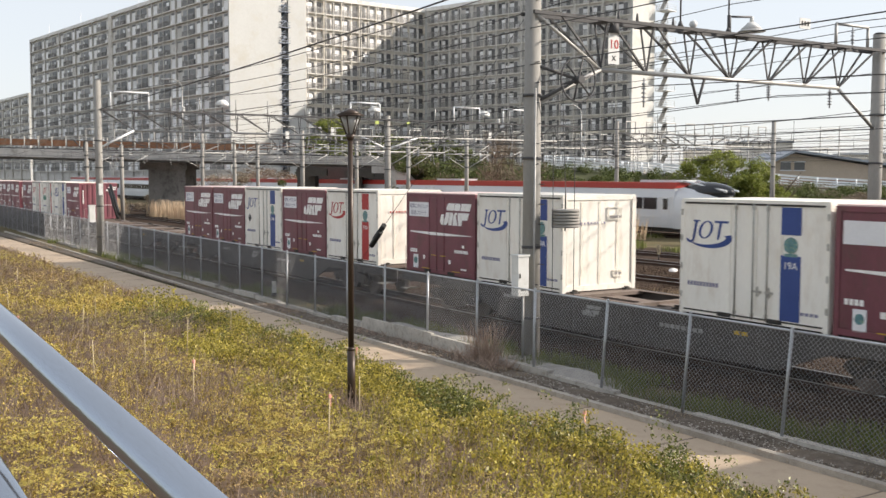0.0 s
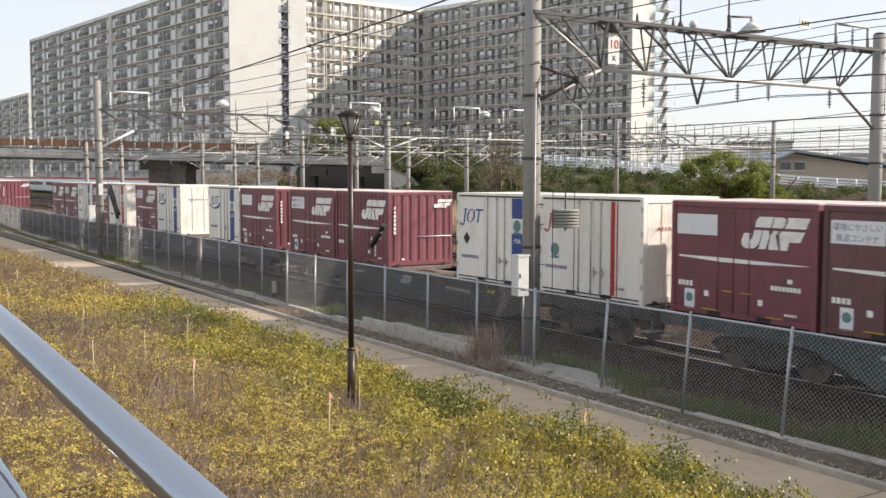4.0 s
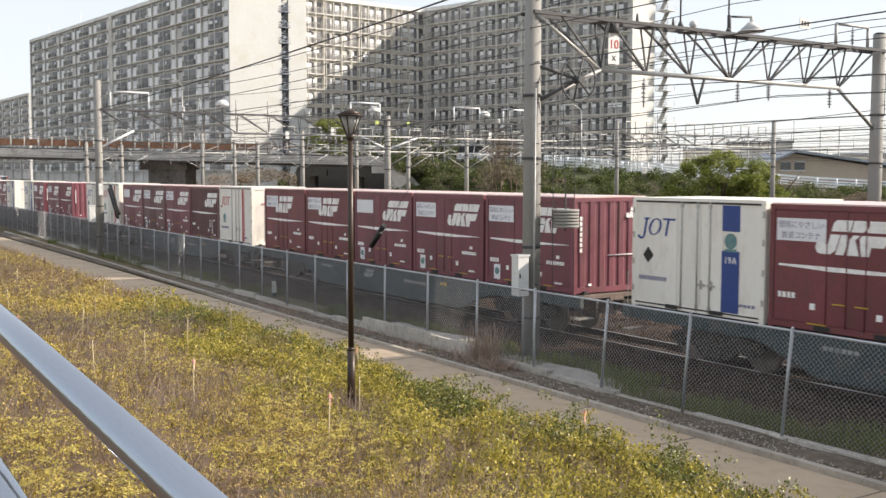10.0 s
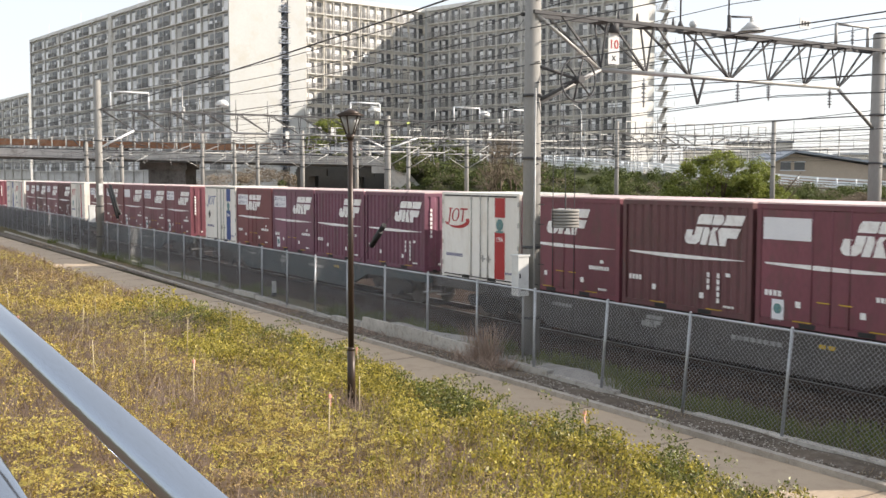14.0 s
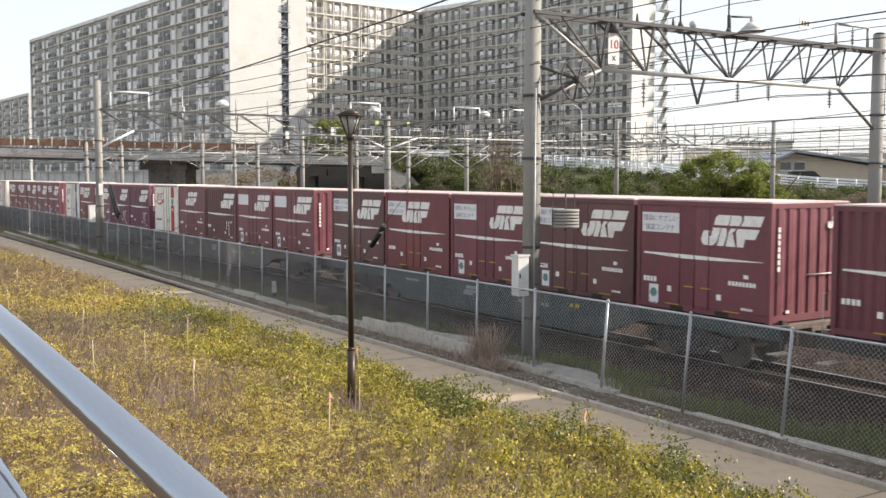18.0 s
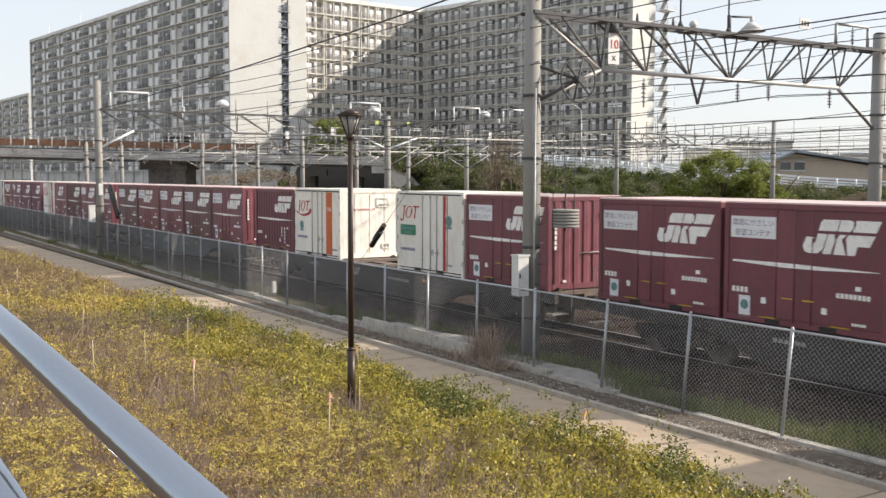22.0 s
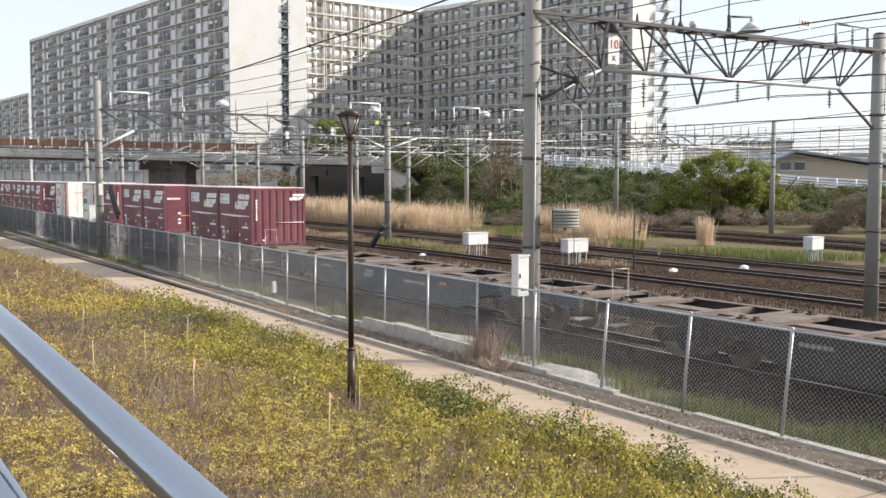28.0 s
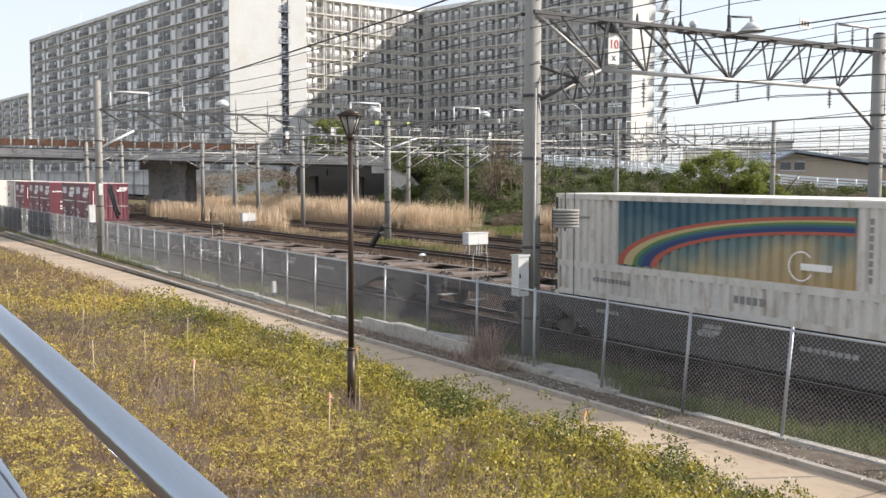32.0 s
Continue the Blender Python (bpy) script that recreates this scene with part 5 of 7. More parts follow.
SUPPORTS = (40, -11.9, -48, -84, -130, -190, -260)
for y, zc in ((1.2, 5.1), (6.2, 5.1), (12.6, 5.1), (18.2, 5.1), (22.3, 5.1), (36.0, 5.1), (40.0, 5.1)):
    wire("contact_wire", [(x, y, zc) for x in SUPPORTS], 0.012, "cable", "thin copper contact wire over a track")
    wire("catenary_wire", [(x, y, zc + 1.0) for x in SUPPORTS], 0.012, "cable", "sagging catenary wire over a track", 0.55)
    bm = bmesh.new()
    for a, b in zip(SUPPORTS, SUPPORTS[1:-2]):
        for i in range(1, 8):
            f = i / 8
            tube(bm, (a + (b - a) * f, y, zc), (a + (b - a) * f, y, zc + 1.0 - 2.2 * f * (1 - f)), 0.007, 4, cap=False)
    tagged(part("wire_droppers", bm, "cable"), "thin droppers between catenary and contact wire", "overhead wire", "overhead wires", "stuff")
for y, z, r in ((8.6, 8.2, 0.012), (10.0, 8.2, 0.012), (4.3, 8.35, 0.011), (-1.9, 8.3, 0.012), (0.1, 8.3, 0.012), (2.6, 6.9, 0.01), (7.4, 6.6, 0.01), (5.4, 6.0, 0.009),
                (14.0, 8.3, 0.012), (20.4, 8.3, 0.012)):
    wire("feeder_wire", [(x, y, z) for x in SUPPORTS], r, "cable", "bare feeder wire on insulators", 0.4)
wire("thick_cable", [(30, -2.3, 9.4), (-11.9, -2.3, 8.45), (-48, -2.5, 7.35), (-130, 1, 7.3)], 0.024, "cable", "thick black cable slung between the masts", 0.15)
wire("thin_cable", [(30, -2.3, 7.9), (-11.9, -2.3, 7.2), (-48, -2.5, 6.9), (-130, 1, 7)], 0.012, "cable", "thin black cable slung between the masts", 0.15)
wire("thin_cable", [(30, -2.3, 6.9), (-11.9, -2.3, 6.4), (-48, -2.4, 6.5), (-130, 1, 6.6)], 0.012, "cable", "thin black cable slung between the masts", 0.15)
for k in range(12):
    z = 5.6 + k * 0.42
    wire("yard_wire", [(-30 + k * 2, 58 + 2 * k, z), (-140, 62 + 3 * k, z + 0.3)], 0.014, "cable", "distant overhead wire of the yard", 0.6)
for k in range(14):
    wire("cross_wire", [(-80 - 3 * k, 40, 5.2 + 0.45 * (k % 9)), (-66 - 3 * k, 140, 5.2 + 0.5 * (k % 9))], 0.016, "cable_pale", "thin distant cross-span wire over the yard", 0.7)

# ---- park lamp and handrail ----
lp = thing("park_lamp", (-8.43, -8.57, 0.06), "dark brown park lamp with a tapered lantern, in the shrub bed", "street lamp")
bm = bmesh.new()
tube(bm, (0, 0, 0), (0, 0, 1.0), 0.066, 16)
tube(bm, (0, 0, 1.0), (0, 0, 1.06), 0.066, 16, 0.048)
part("base_sleeve", bm, "brown", lp)
bm = bmesh.new()
tube(bm, (0, 0, 1.0), (0, 0, 4.50), 0.048, 16, 0.043)
part("post", bm, "brown", lp)
bm = bmesh.new()
tube(bm, (0, 0, 4.44), (0, 0, 4.54), 0.05, 12, 0.085)
part("collar", bm, "brown", lp)
M["lampglass"] = mat("frosted_lamp_glass", (0.55, 0.56, 0.56), 0.35, 0, 0.05, 3, 20, 0, trans=0.5)
bm = bmesh.new()
tube(bm, (0, 0, 4.53), (0, 0, 4.82), 0.055, 6, 0.165)
g = part("glass", bm, "lampglass", lp)
for a in range(6):
    bm = bmesh.new()
    c, s = math.cos(radians(60 * a + 15)), math.sin(radians(60 * a + 15))
    tube(bm, (c * 0.06, s * 0.06, 4.53), (c * 0.175, s * 0.175, 4.83), 0.012, 5)
    part("rib", bm, "brown", lp)
bm = bmesh.new()
tube(bm, (0, 0, 4.83), (0, 0, 4.85), 0.225, 24)
tube(bm, (0, 0, 4.85), (0, 0, 4.95), 0.225, 24, 0.04)
part("cap", bm, "brown", lp)
bm = bmesh.new()
tube(bm, (0, 0, 4.62), (0, 0, 4.74), 0.03, 8)
part("bulb", bm, "steelwhite", lp)

VIEW = (AIM - EYE).normalized()
SIDE = Vector((0.5429, 0.8397, 0.0019))
UP = SIDE.cross(VIEW)


def near(px, py, d):
    return EYE + d * (VIEW + SIDE * (px - 784) / 1796 - UP * (py - 441) / 1796)


hr = thing("handrail", (0, 0, 0), "brushed aluminium pipe handrail of the footbridge", "handrail")
for nm, a, b in (("top_rail", near(0, 570, 1.60), near(340, 882, 0.97)), ("lower_rail", near(-22, 824, 1.55), near(17, 894, 1.32))):
    d = (b - a)
    bm = bmesh.new()
    tube(bm, a - d * 2.5, b + d * 1.2, 0.0215, 40)
    part(nm, bm, "alu", hr)
    if nm == "top_rail":
        foot = a - d * 1.6
        bm = bmesh.new()
        tube(bm, foot, (foot.x, foot.y, 0.6), 0.02, 12)
        part("post", bm, "alu", hr)

# ---- shrub bed ----
M["leaf_green"] = mat("bright_green_leaf", (0.085, 0.085, 0.022), 0.45, 0, 0.35, 1.0, 12, 0, island_col=(0.60, 0.50, 0.105), spec=0.4, trans=0.4)
M["leaf_deep"] = mat("glossy_deep_green_leaf", (0.05, 0.07, 0.02), 0.45, 0, 0.3, 1.0, 12, 0, island_col=(0.28, 0.28, 0.06), spec=0.45, trans=0.2)
M["leaf_yellow"] = mat("yellow_green_leaf", (0.18, 0.135, 0.048), 0.65, 0, 0.3, 0.8, 12, 0, island_col=(0.67, 0.52, 0.16), spec=0.2, trans=0.3)
M["leaf_olive"] = mat("olive_leaf", (0.15, 0.105, 0.052), 0.7, 0, 0.3, 0.6, 12, 0, island_col=(0.48, 0.355, 0.17), spec=0.15, trans=0.3)
M["twig"] = mat("dry_purple_twig", (0.25, 0.185, 0.155), 0.9, 0, 0.3, 1.0, 12, 0, island_col=(0.52, 0.40, 0.32), spec=0.1)
M["cane"] = mat("pale_bamboo_cane", (0.50, 0.41, 0.26), 0.7, 0, 0.15, 4, 30, 0.05)
M["ribbon"] = mat("pink_ribbon", (0.75, 0.36, 0.30), 0.7, 0, 0.1, 4, 30, 0)


def bedz(y):
    return -0.2 + np.maximum(0.0, -6.3 - y) * 0.12


strip("shrub_bed", "bed", -110, 12, [(-30, 0.95), (-15.5, bed_z(-15.5) + 0.02), (-12, bed_z(-12) + 0.02), (-9, bed_z(-9) + 0.02), (-6.9, -0.10), (-6.25, -0.2)],
      "brown soil of the planted slope", "planting bed", dx=0.8, wob=0.02)


def patches(x, y, s=0.35, k=0):
    return np.array([noise.noise(Vector((a * s, b * s, k * 7.3))) for a, b in zip(x, y)])


def clumps(name, material, xy, height, radius, per, leaf, label, seed, category="shrub", tilt=0.3, tuft=12):
    """Low shrubs: each a mound of leaf tufts that follow the uneven height of the planting."""
    r = np.random.default_rng(seed)
    n = len(xy)
    swell = 1 + 0.75 * patches(xy[:, 0], xy[:, 1], 0.9, 3)
    hs = height * r.uniform(0.6, 1.3, n) * swell
    rs = radius * r.uniform(0.7, 1.3, n)
    t = max(1, per // tuft)
    u = r.normal(size=(n, t, 3))
    u /= np.linalg.norm(u, axis=2)[:, :, None]
    u *= r.uniform(0.45, 1.0, (n, t, 1)) ** 0.6
    u[:, :, 2] = np.abs(u[:, :, 2]) * 1.5 - 0.6
    c = np.zeros((n, t, 1, 3))
    c[:, :, 0, 0] = xy[:, None, 0] + u[:, :, 0] * rs[:, None]
    c[:, :, 0, 1] = xy[:, None, 1] + u[:, :, 1] * rs[:, None]
    c[:, :, 0, 2] = bedz(xy[:, 1])[:, None] + hs[:, None] * (0.55 + 0.5 * u[:, :, 2])
    c = c + r.normal(size=(n, t, tuft, 3)) * np.array([leaf * 1.1, leaf * 1.1, leaf * 0.6])
    v, f = leaf_cloud(c.reshape(-1, 3), leaf, r, tilt, 2.0)
    return tagged(new(name, soup(name, v, f, material)), label, category, kind="stuff")


def scatter(n, seed, x0=-75, x1=1.5, y0=-15.5, y1=-6.75):
    r = np.random.default_rng(seed)
    # denser near the footbridge, thinning out along the slope
    d = 6.3 + (r.random(n) ** 1.55) * 78
    a = r.uniform(0, 1, n)
    x = 6.3 - d
    y = y0 + (y1 - y0) * a
    ok = (x > x0) & (x < x1)
    return np.stack([x[ok], y[ok]], 1), d[ok]


pts, dist = scatter(5800, 3)
# the lamp's foot stands clear of leaves on the side towards the footbridge
to_eye = Vector((14.75, -7.66)).normalized()
rel = pts - np.array([-8.48, -8.61])
along, across = rel @ np.array(to_eye), rel @ np.array((-to_eye.y, to_eye.x))
clear = ~((along > -0.1) & (along < 1.5) & (np.abs(across) < 0.35))
pts, dist = pts[clear], dist[clear]
edge_band = pts[:, 1] + 6.7 + patches(pts[:, 0], pts[:, 1], 0.3, 1) * 1.6
green = (edge_band + np.random.default_rng(8).normal(0, 0.5, len(pts)) > -2.7 + np.clip((-pts[:, 0] - 14) * 0.18, 0, 4)) & (pts[:, 0] > -26)
nz = patches(pts[:, 0], pts[:, 1], 0.28, 2) + (pts[:, 0] + 6) * 0.015
nz = nz + np.random.default_rng(9).normal(0, 0.16, len(pts))
yellow = ~green & (nz > -0.06)
olive = ~green & ~yellow
deep = green & ((patches(pts[:, 0], pts[:, 1], 0.55, 5) + np.clip(pts[:, 1] + 8.2, -1, 1) * 0.18) > 0.33)
green = green & ~deep
for nm, mk, mask, h, rad, leaf, lb in (("green_shrubs", "leaf_deep", deep, 0.54, 0.23, 0.048, "glossy deep green shrubs beside the path"),
                                       ("green_shrubs", "leaf_green", green, 0.52, 0.24, 0.05, "dense glossy yellow-green shrubs beside the path"),
                                       ("yellow_shrubs", "leaf_yellow", yellow, 0.34, 0.24, 0.041, "low yellow-green flowering shrubs on the slope"),
                                       ("olive_shrubs", "leaf_olive", olive, 0.28, 0.22, 0.038, "low olive and brown dry shrubs on the slope")):
    close = mask & (dist < 26)
    clumps(nm, mk, pts[close], h, rad, {"green_shrubs": 170, "yellow_shrubs": 96, "olive_shrubs": 72}[nm], leaf * (1 if nm == "green_shrubs" else 0.8), lb, 11)
    clumps(nm, mk, pts[mask & ~close], h * 1.05, rad * 1.25, 80, leaf * 1.7, lb, 12)
extra, ed = scatter(2600, 9)
sel = extra[(patches(extra[:, 0], extra[:, 1], 0.5, 4) > 0.12)]
clumps("yellow_shrubs", "leaf_yellow", sel, 0.36, 0.14, 46, 0.034, "sprigs of bright yellow-green leaves", 21)
rim = np.stack([np.random.default_rng(5).uniform(-22, 2, 300), np.random.default_rng(6).normal(-6.75, 0.12, 300)], 1)
clumps("green_shrubs", "leaf_green", rim[60:], 0.42, 0.22, 130, 0.044, "ragged dark green shrub edge along the path", 23)


clumps("green_shrubs", "leaf_deep", rim[:60], 0.46, 0.24, 130, 0.046, "ragged deep green shrub edge along the path", 24)
tall = np.stack([np.random.default_rng(15).uniform(-20, 0, 80), np.random.default_rng(16).uniform(-7.5, -6.55, 80)], 1)
clumps("green_shrubs", "leaf_deep", tall, 0.72, 0.16, 80, 0.05, "taller dark green shoots along the path edge", 25)
clumps("olive_shrubs", "leaf_green", scatter(260, 77)[0], 0.40, 0.20, 90, 0.042, "scattered green sprigs on the slope", 26)


def sprigs(n, seed, label, material, leaf=0.042, height=0.36, limit=-0.12):
    """Flat rosettes of narrow leaves at the tips of the stems, tier over tier."""
    r = np.random.default_rng(seed)
    p, d = scatter(n, seed, x0=-46)
    keep = (patches(p[:, 0], p[:, 1], 0.55, 8) + r.normal(0, 0.12, len(p)) > limit) & (p[:, 1] + np.clip(p[:, 0] * 0.02, -1, 0) < -7.6 + r.normal(0, 0.7, len(p)))
    p, d = p[keep], d[keep]
    n, k = len(p), 13
    swell = 1 + 0.6 * patches(p[:, 0], p[:, 1], 0.9, 3)
    c = np.stack([p[:, 0], p[:, 1], bedz(p[:, 1]) + height * swell * r.uniform(0.35, 1.25, n)], 1)
    a = r.uniform(0, 2 * math.pi, (n, k))
    ln = leaf * r.uniform(0.7, 1.3, (n, k)) * (1 + 0.012 * d[:, None])
    lift = r.normal(0.15, 0.30, (n, k))
    u = np.stack([np.cos(a), np.sin(a), lift], 2) * ln[:, :, None]
    side = np.stack([-np.sin(a), np.cos(a), r.normal(0, 0.25, (n, k))], 2) * (ln * 0.24)[:, :, None]
    off = r.normal(0, 1, (n, k, 3)) * np.array([leaf * 0.8, leaf * 0.8, leaf * 0.16])
    b = c[:, None] + off
    v = np.stack([b, b + u * 0.5 + side, b + u, b + u * 0.5 - side], 2).reshape(-1, 3)
    tagged(new("yellow_shrubs", soup("yellow_shrubs", v, np.arange(len(v)).reshape(-1, 4), material)), label, "shrub", kind="stuff")


M["leaf_lime"] = mat("pale_lime_sprig", (0.33, 0.27, 0.065), 0.5, 0, 0.25, 0.7, 12, 0, island_col=(0.65, 0.54, 0.15), spec=0.3, trans=0.35)
sprigs(21000, 91, "flat-topped pale lime sprigs on the slope", "leaf_lime", 0.035, 0.36, 0.0)
sprigs(5000, 92, "small pale lime sprigs low in the bed", "leaf_lime", 0.026, 0.22, -0.1)


def twigs(seed, n):
    r = np.random.default_rng(seed)
    p, d = scatter(n, seed)
    keep = patches(p[:, 0], p[:, 1], 0.45, 6) > -0.15
    p, d = p[keep], d[keep]
    n = len(p)
    b = np.stack([p[:, 0], p[:, 1], bedz(p[:, 1])], 1)
    t = b + np.stack([r.normal(0, 0.16, n), r.normal(0, 0.16, n), r.uniform(0.2, 0.5, n)], 1)
    w = (0.0026 + 0.00016 * d)[:, None] * np.array([[0.54, 0.84, 0]])
    v = np.stack([b - w, b + w, t + w * 0.4, t - w * 0.4], 1).reshape(-1, 3)
    tagged(new("dry_twigs", soup("dry_twigs", v, np.arange(4 * n).reshape(-1, 4), "twig")), "dry purple-brown twigs among the shrubs", "twigs", kind="stuff")


twigs(31, 60000)
cane_bm = bmesh.new()
tube(cane_bm, (0, 0, 0), (0.03, 0.01, 0.86), 0.009, 6, 0.007)
cane_mesh = finish(cane_bm, "cane")
cane_mesh.materials.append(M["cane"])
rb = bmesh.new()
box(rb, (0.015, -0.018, 0.78), (0.045, 0.022, 0.83))
box(rb, (0.03, -0.03, 0.68), (0.036, -0.01, 0.79))
ribbon_mesh = finish(rb, "ribbon")
ribbon_mesh.materials.append(M["ribbon"])
for i, (x, y, rib) in enumerate(((-40.5, -9.5, 0), (-36, -9.2, 0), (-33.5, -10.6, 0), (-25.8, -10.6, 0), (-22.0, -9.0, 0), (-20.4, -8.2, 0), (-17.6, -10.4, 0), (-15.5, -11.2, 0),
                                 (-13.6, -9.6, 0), (-11.0, -11.2, 0), (-8.0, -11.4, 1), (-10.3, -7.4, 1), (-6.6, -9.4, 0), (-4.1, -7.2, 1), (-5.2, -10.6, 1), (-16.4, -7.6, 0),
                                 (-28.5, -8.4, 0), (-13.0, -12.9, 1), (-19, -12.0, 0), (-46, -9.0, 0), (-9.6, -12.4, 0))):
    s = thing("garden_cane", (x, y, bed_z(y)), "pale bamboo cane with a pink ribbon" if rib else "pale bamboo cane stuck in the bed", "garden cane", "canes in the shrub bed")
    s.rotation_euler = (radians(4 * math.sin(i * 2.1)), radians(5 * math.cos(i * 1.7)), i)
    o = new("stick", cane_mesh)
    o.parent = s
    if rib:
        o = new("ribbon", ribbon_mesh)
        o.parent = s

# ---- road bridge and embankment ----
M["guardwhite"] = mat("white_guard_rail_paint", (0.84, 0.86, 0.88), 0.45, 0, 0.06, 1, 20, 0.03)
M["fascia"] = mat("grey_bridge_concrete", (0.50, 0.49, 0.46), 0.85, 0, 0.2, 0.4, 6, 0.15, (0.2, 0.18, 0.16), 0.4)
# shade under the deck put into the colour, far darker than the fascia
M["shade_dark"] = mat("shade_dark_bridge_concrete", (0.10, 0.095, 0.085), 0.9, 0, 0.25, 0.4, 6, 0.15)
M["rustpanel"] = mat("rust_brown_parapet", (0.27, 0.13, 0.07), 0.8, 0, 0.3, 0.5, 8, 0.15, (0.34, 0.27, 0.2), 0.4)
M["asphalt"] = mat("grey_asphalt", (0.06, 0.06, 0.06), 0.9, 0, 0.2, 0.5, 10, 0.15)
M["slope"] = mat("weedy_slope_soil", (0.045, 0.052, 0.02), 0.95, 0, 0.35, 0.5, 6, 0.5)
M["leaf_tree"] = mat("tree_leaf", (0.10, 0.13, 0.028), 0.5, 0, 0.25, 0.4, 5, 0, island_col=(0.30, 0.33, 0.08), trans=0.45)
M["leaf_dark"] = mat("dark_leaf", (0.056, 0.076, 0.027), 0.65, 0, 0.3, 0.4, 5, 0, island_col=(0.155, 0.178, 0.06), trans=0.2, spec=0.15)
M["leaf_brown"] = mat("dry_bush_twig", (0.17, 0.14, 0.105), 0.9, 0, 0.3, 0.5, 5, 0, island_col=(0.30, 0.245, 0.185), trans=0.1, spec=0.1)
M["reed"] = mat("dry_reed", (0.52, 0.39, 0.26), 0.85, 0, 0.2, 0.5, 5, 0, island_col=(0.78, 0.64, 0.47), trans=0.25)
M["grass"] = mat("fresh_grass", (0.085, 0.12, 0.025), 0.7, 0, 0.3, 0.8, 6, 0, island_col=(0.20, 0.21, 0.06), trans=0.2)
M["drygrass"] = mat("dry_weeds", (0.26, 0.19, 0.12), 0.9, 0, 0.25, 0.8, 6, 0, island_col=(0.42, 0.33, 0.22), trans=0.2)
M["bark"] = mat("grey_bark", (0.13, 0.10, 0.075), 0.95, 0, 0.3, 3, 20, 0.4)


def road_z(s):
    return float(np.interp(s, (-0.9, -0.46, -0.05, 0.12, 0.21, 0.36, 0.46, 0.9), (7.2, 6.75, 5.8, 4.75, 4.1, 2.75, 2.2, 1.5)))


def road_at(s, back=0.0, dz=0.0):
    return far(s, 104.0 + back) + Vector((0, 0, road_z(s) + dz)) - RT * (s * back)


bridge = thing("road_bridge", (0, 0, 0), "grey concrete road bridge with rust-brown parapet panels", "bridge", kind="structure")
BS = np.linspace(-0.75, -0.045, 27)
for a, b in zip(BS, BS[1:]):
    for nm, m, w, h, back, dz in (("fascia_beam", "fascia", 0.3, 0.85, 0.0, -0.42), ("girder", "shade_dark", 6.5, 0.6, 3.4, -0.75), ("deck", "asphalt", 7.4, 0.1, 3.6, 0.05)):
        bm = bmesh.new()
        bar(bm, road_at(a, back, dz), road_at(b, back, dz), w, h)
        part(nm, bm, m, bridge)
for a, b in zip(BS, BS[1:]):
    mid = (a + b) / 2
    if mid < -0.19:
        bm = bmesh.new()
        bar(bm, road_at(a + 0.001, 0.1, 0.66), road_at(b - 0.001, 0.1, 0.66), 0.05, 0.66)
        part("parapet_panel", bm, "rustpanel", bridge)
        bm = bmesh.new()
        bar(bm, road_at(a, 0.1, 1.28), road_at(b, 0.1, 1.28), 0.06, 0.07)
        part("parapet_rail", bm, "fascia", bridge)
    else:
        bm = bmesh.new()
        for dz in (0.5, 0.85, 1.15):
            bar(bm, road_at(a, 0.1, dz), road_at(b, 0.1, dz), 0.05, 0.07)
        part("parapet_rail", bm, "rustpanel" if mid < -0.12 else "steelwhite", bridge)
    for f in (0.0, 0.5):
        s = a + (b - a) * f
        bm = bmesh.new()
        bar(bm, road_at(s, 0.0, 0.0), road_at(s, 0.0, 1.32), 0.09, 0.09)
        part("parapet_post", bm, "fascia", bridge)
    bm = bmesh.new()
    bar(bm, road_at(a, -0.1, -0.68), road_at(b, -0.1, -0.68), 0.12, 0.1)
    part("service_pipe", bm, "pipe_pale", bridge)


def pier(s0, s1, d0, d1, top, name="bridge_pier", material="fascia"):
    p = thing(name, (0, 0, 0), "concrete bridge pier, stained or coloured dark for shade", "bridge pier", kind="structure")
    a, b = far(s0, d0), far(s1, d0)
    c, d = far(s1, d0) + FW * (d1 - d0), far(s0, d0) + FW * (d1 - d0)
    bm = bmesh.new()
    lo = [bm.verts.new((v.x, v.y, -0.4)) for v in (a, b, c, d)]
    hi = [bm.verts.new((v.x, v.y, top)) for v in (a, b, c, d)]
    for i in range(4):
        bm.faces.new((lo[i], lo[(i + 1) % 4], hi[(i + 1) % 4], hi[i]))
    bm.faces.new(hi)
    part("shaft", bm, material, p)
    bm = bmesh.new()
    m0, m1 = far(s0 - 0.012, d0 - 0.6), far(s1 + 0.012, d0 - 0.6)
    bar(bm, (m0.x, m0.y, top - 0.35), (m1.x, m1.y, top - 0.35), 1.4, 0.7)
    part("cap_beam", bm, material, p)


M["stained"] = mat("stained_dark_concrete", (0.23, 0.22, 0.205), 0.9, 0, 0.3, 0.5, 6, 0.15, (0.07, 0.06, 0.055), 0.5)
hammer = thing("bridge_pier", (0, 0, 0), "stained concrete hammerhead bridge pier", "bridge pier", kind="structure")
for nm, c0, c1, c2, z0, z1 in (("shaft", (-0.290, 108.0), (-0.2535, 106.0), (-0.2428, 109.0), -0.4, 4.6), ("cap_beam", (-0.2985, 107.6), (-0.2520, 105.2), (-0.2395, 109.2), 4.55, 5.35)):
    a, b, c = far(*c0), far(*c1), far(*c2)
    d = a + c - b
    bm = bmesh.new()
    lo = [bm.verts.new((v.x, v.y, z0)) for v in (a, b, c, d)]
    hi = [bm.verts.new((v.x, v.y, z1)) for v in (a, b, c, d)]
    for i in range(4):
        bm.faces.new((lo[i], lo[(i + 1) % 4], hi[(i + 1) % 4], hi[i]))
    bm.faces.new(hi)
    bm.faces.new(lo[::-1])
    part(nm, bm, "stained", hammer)
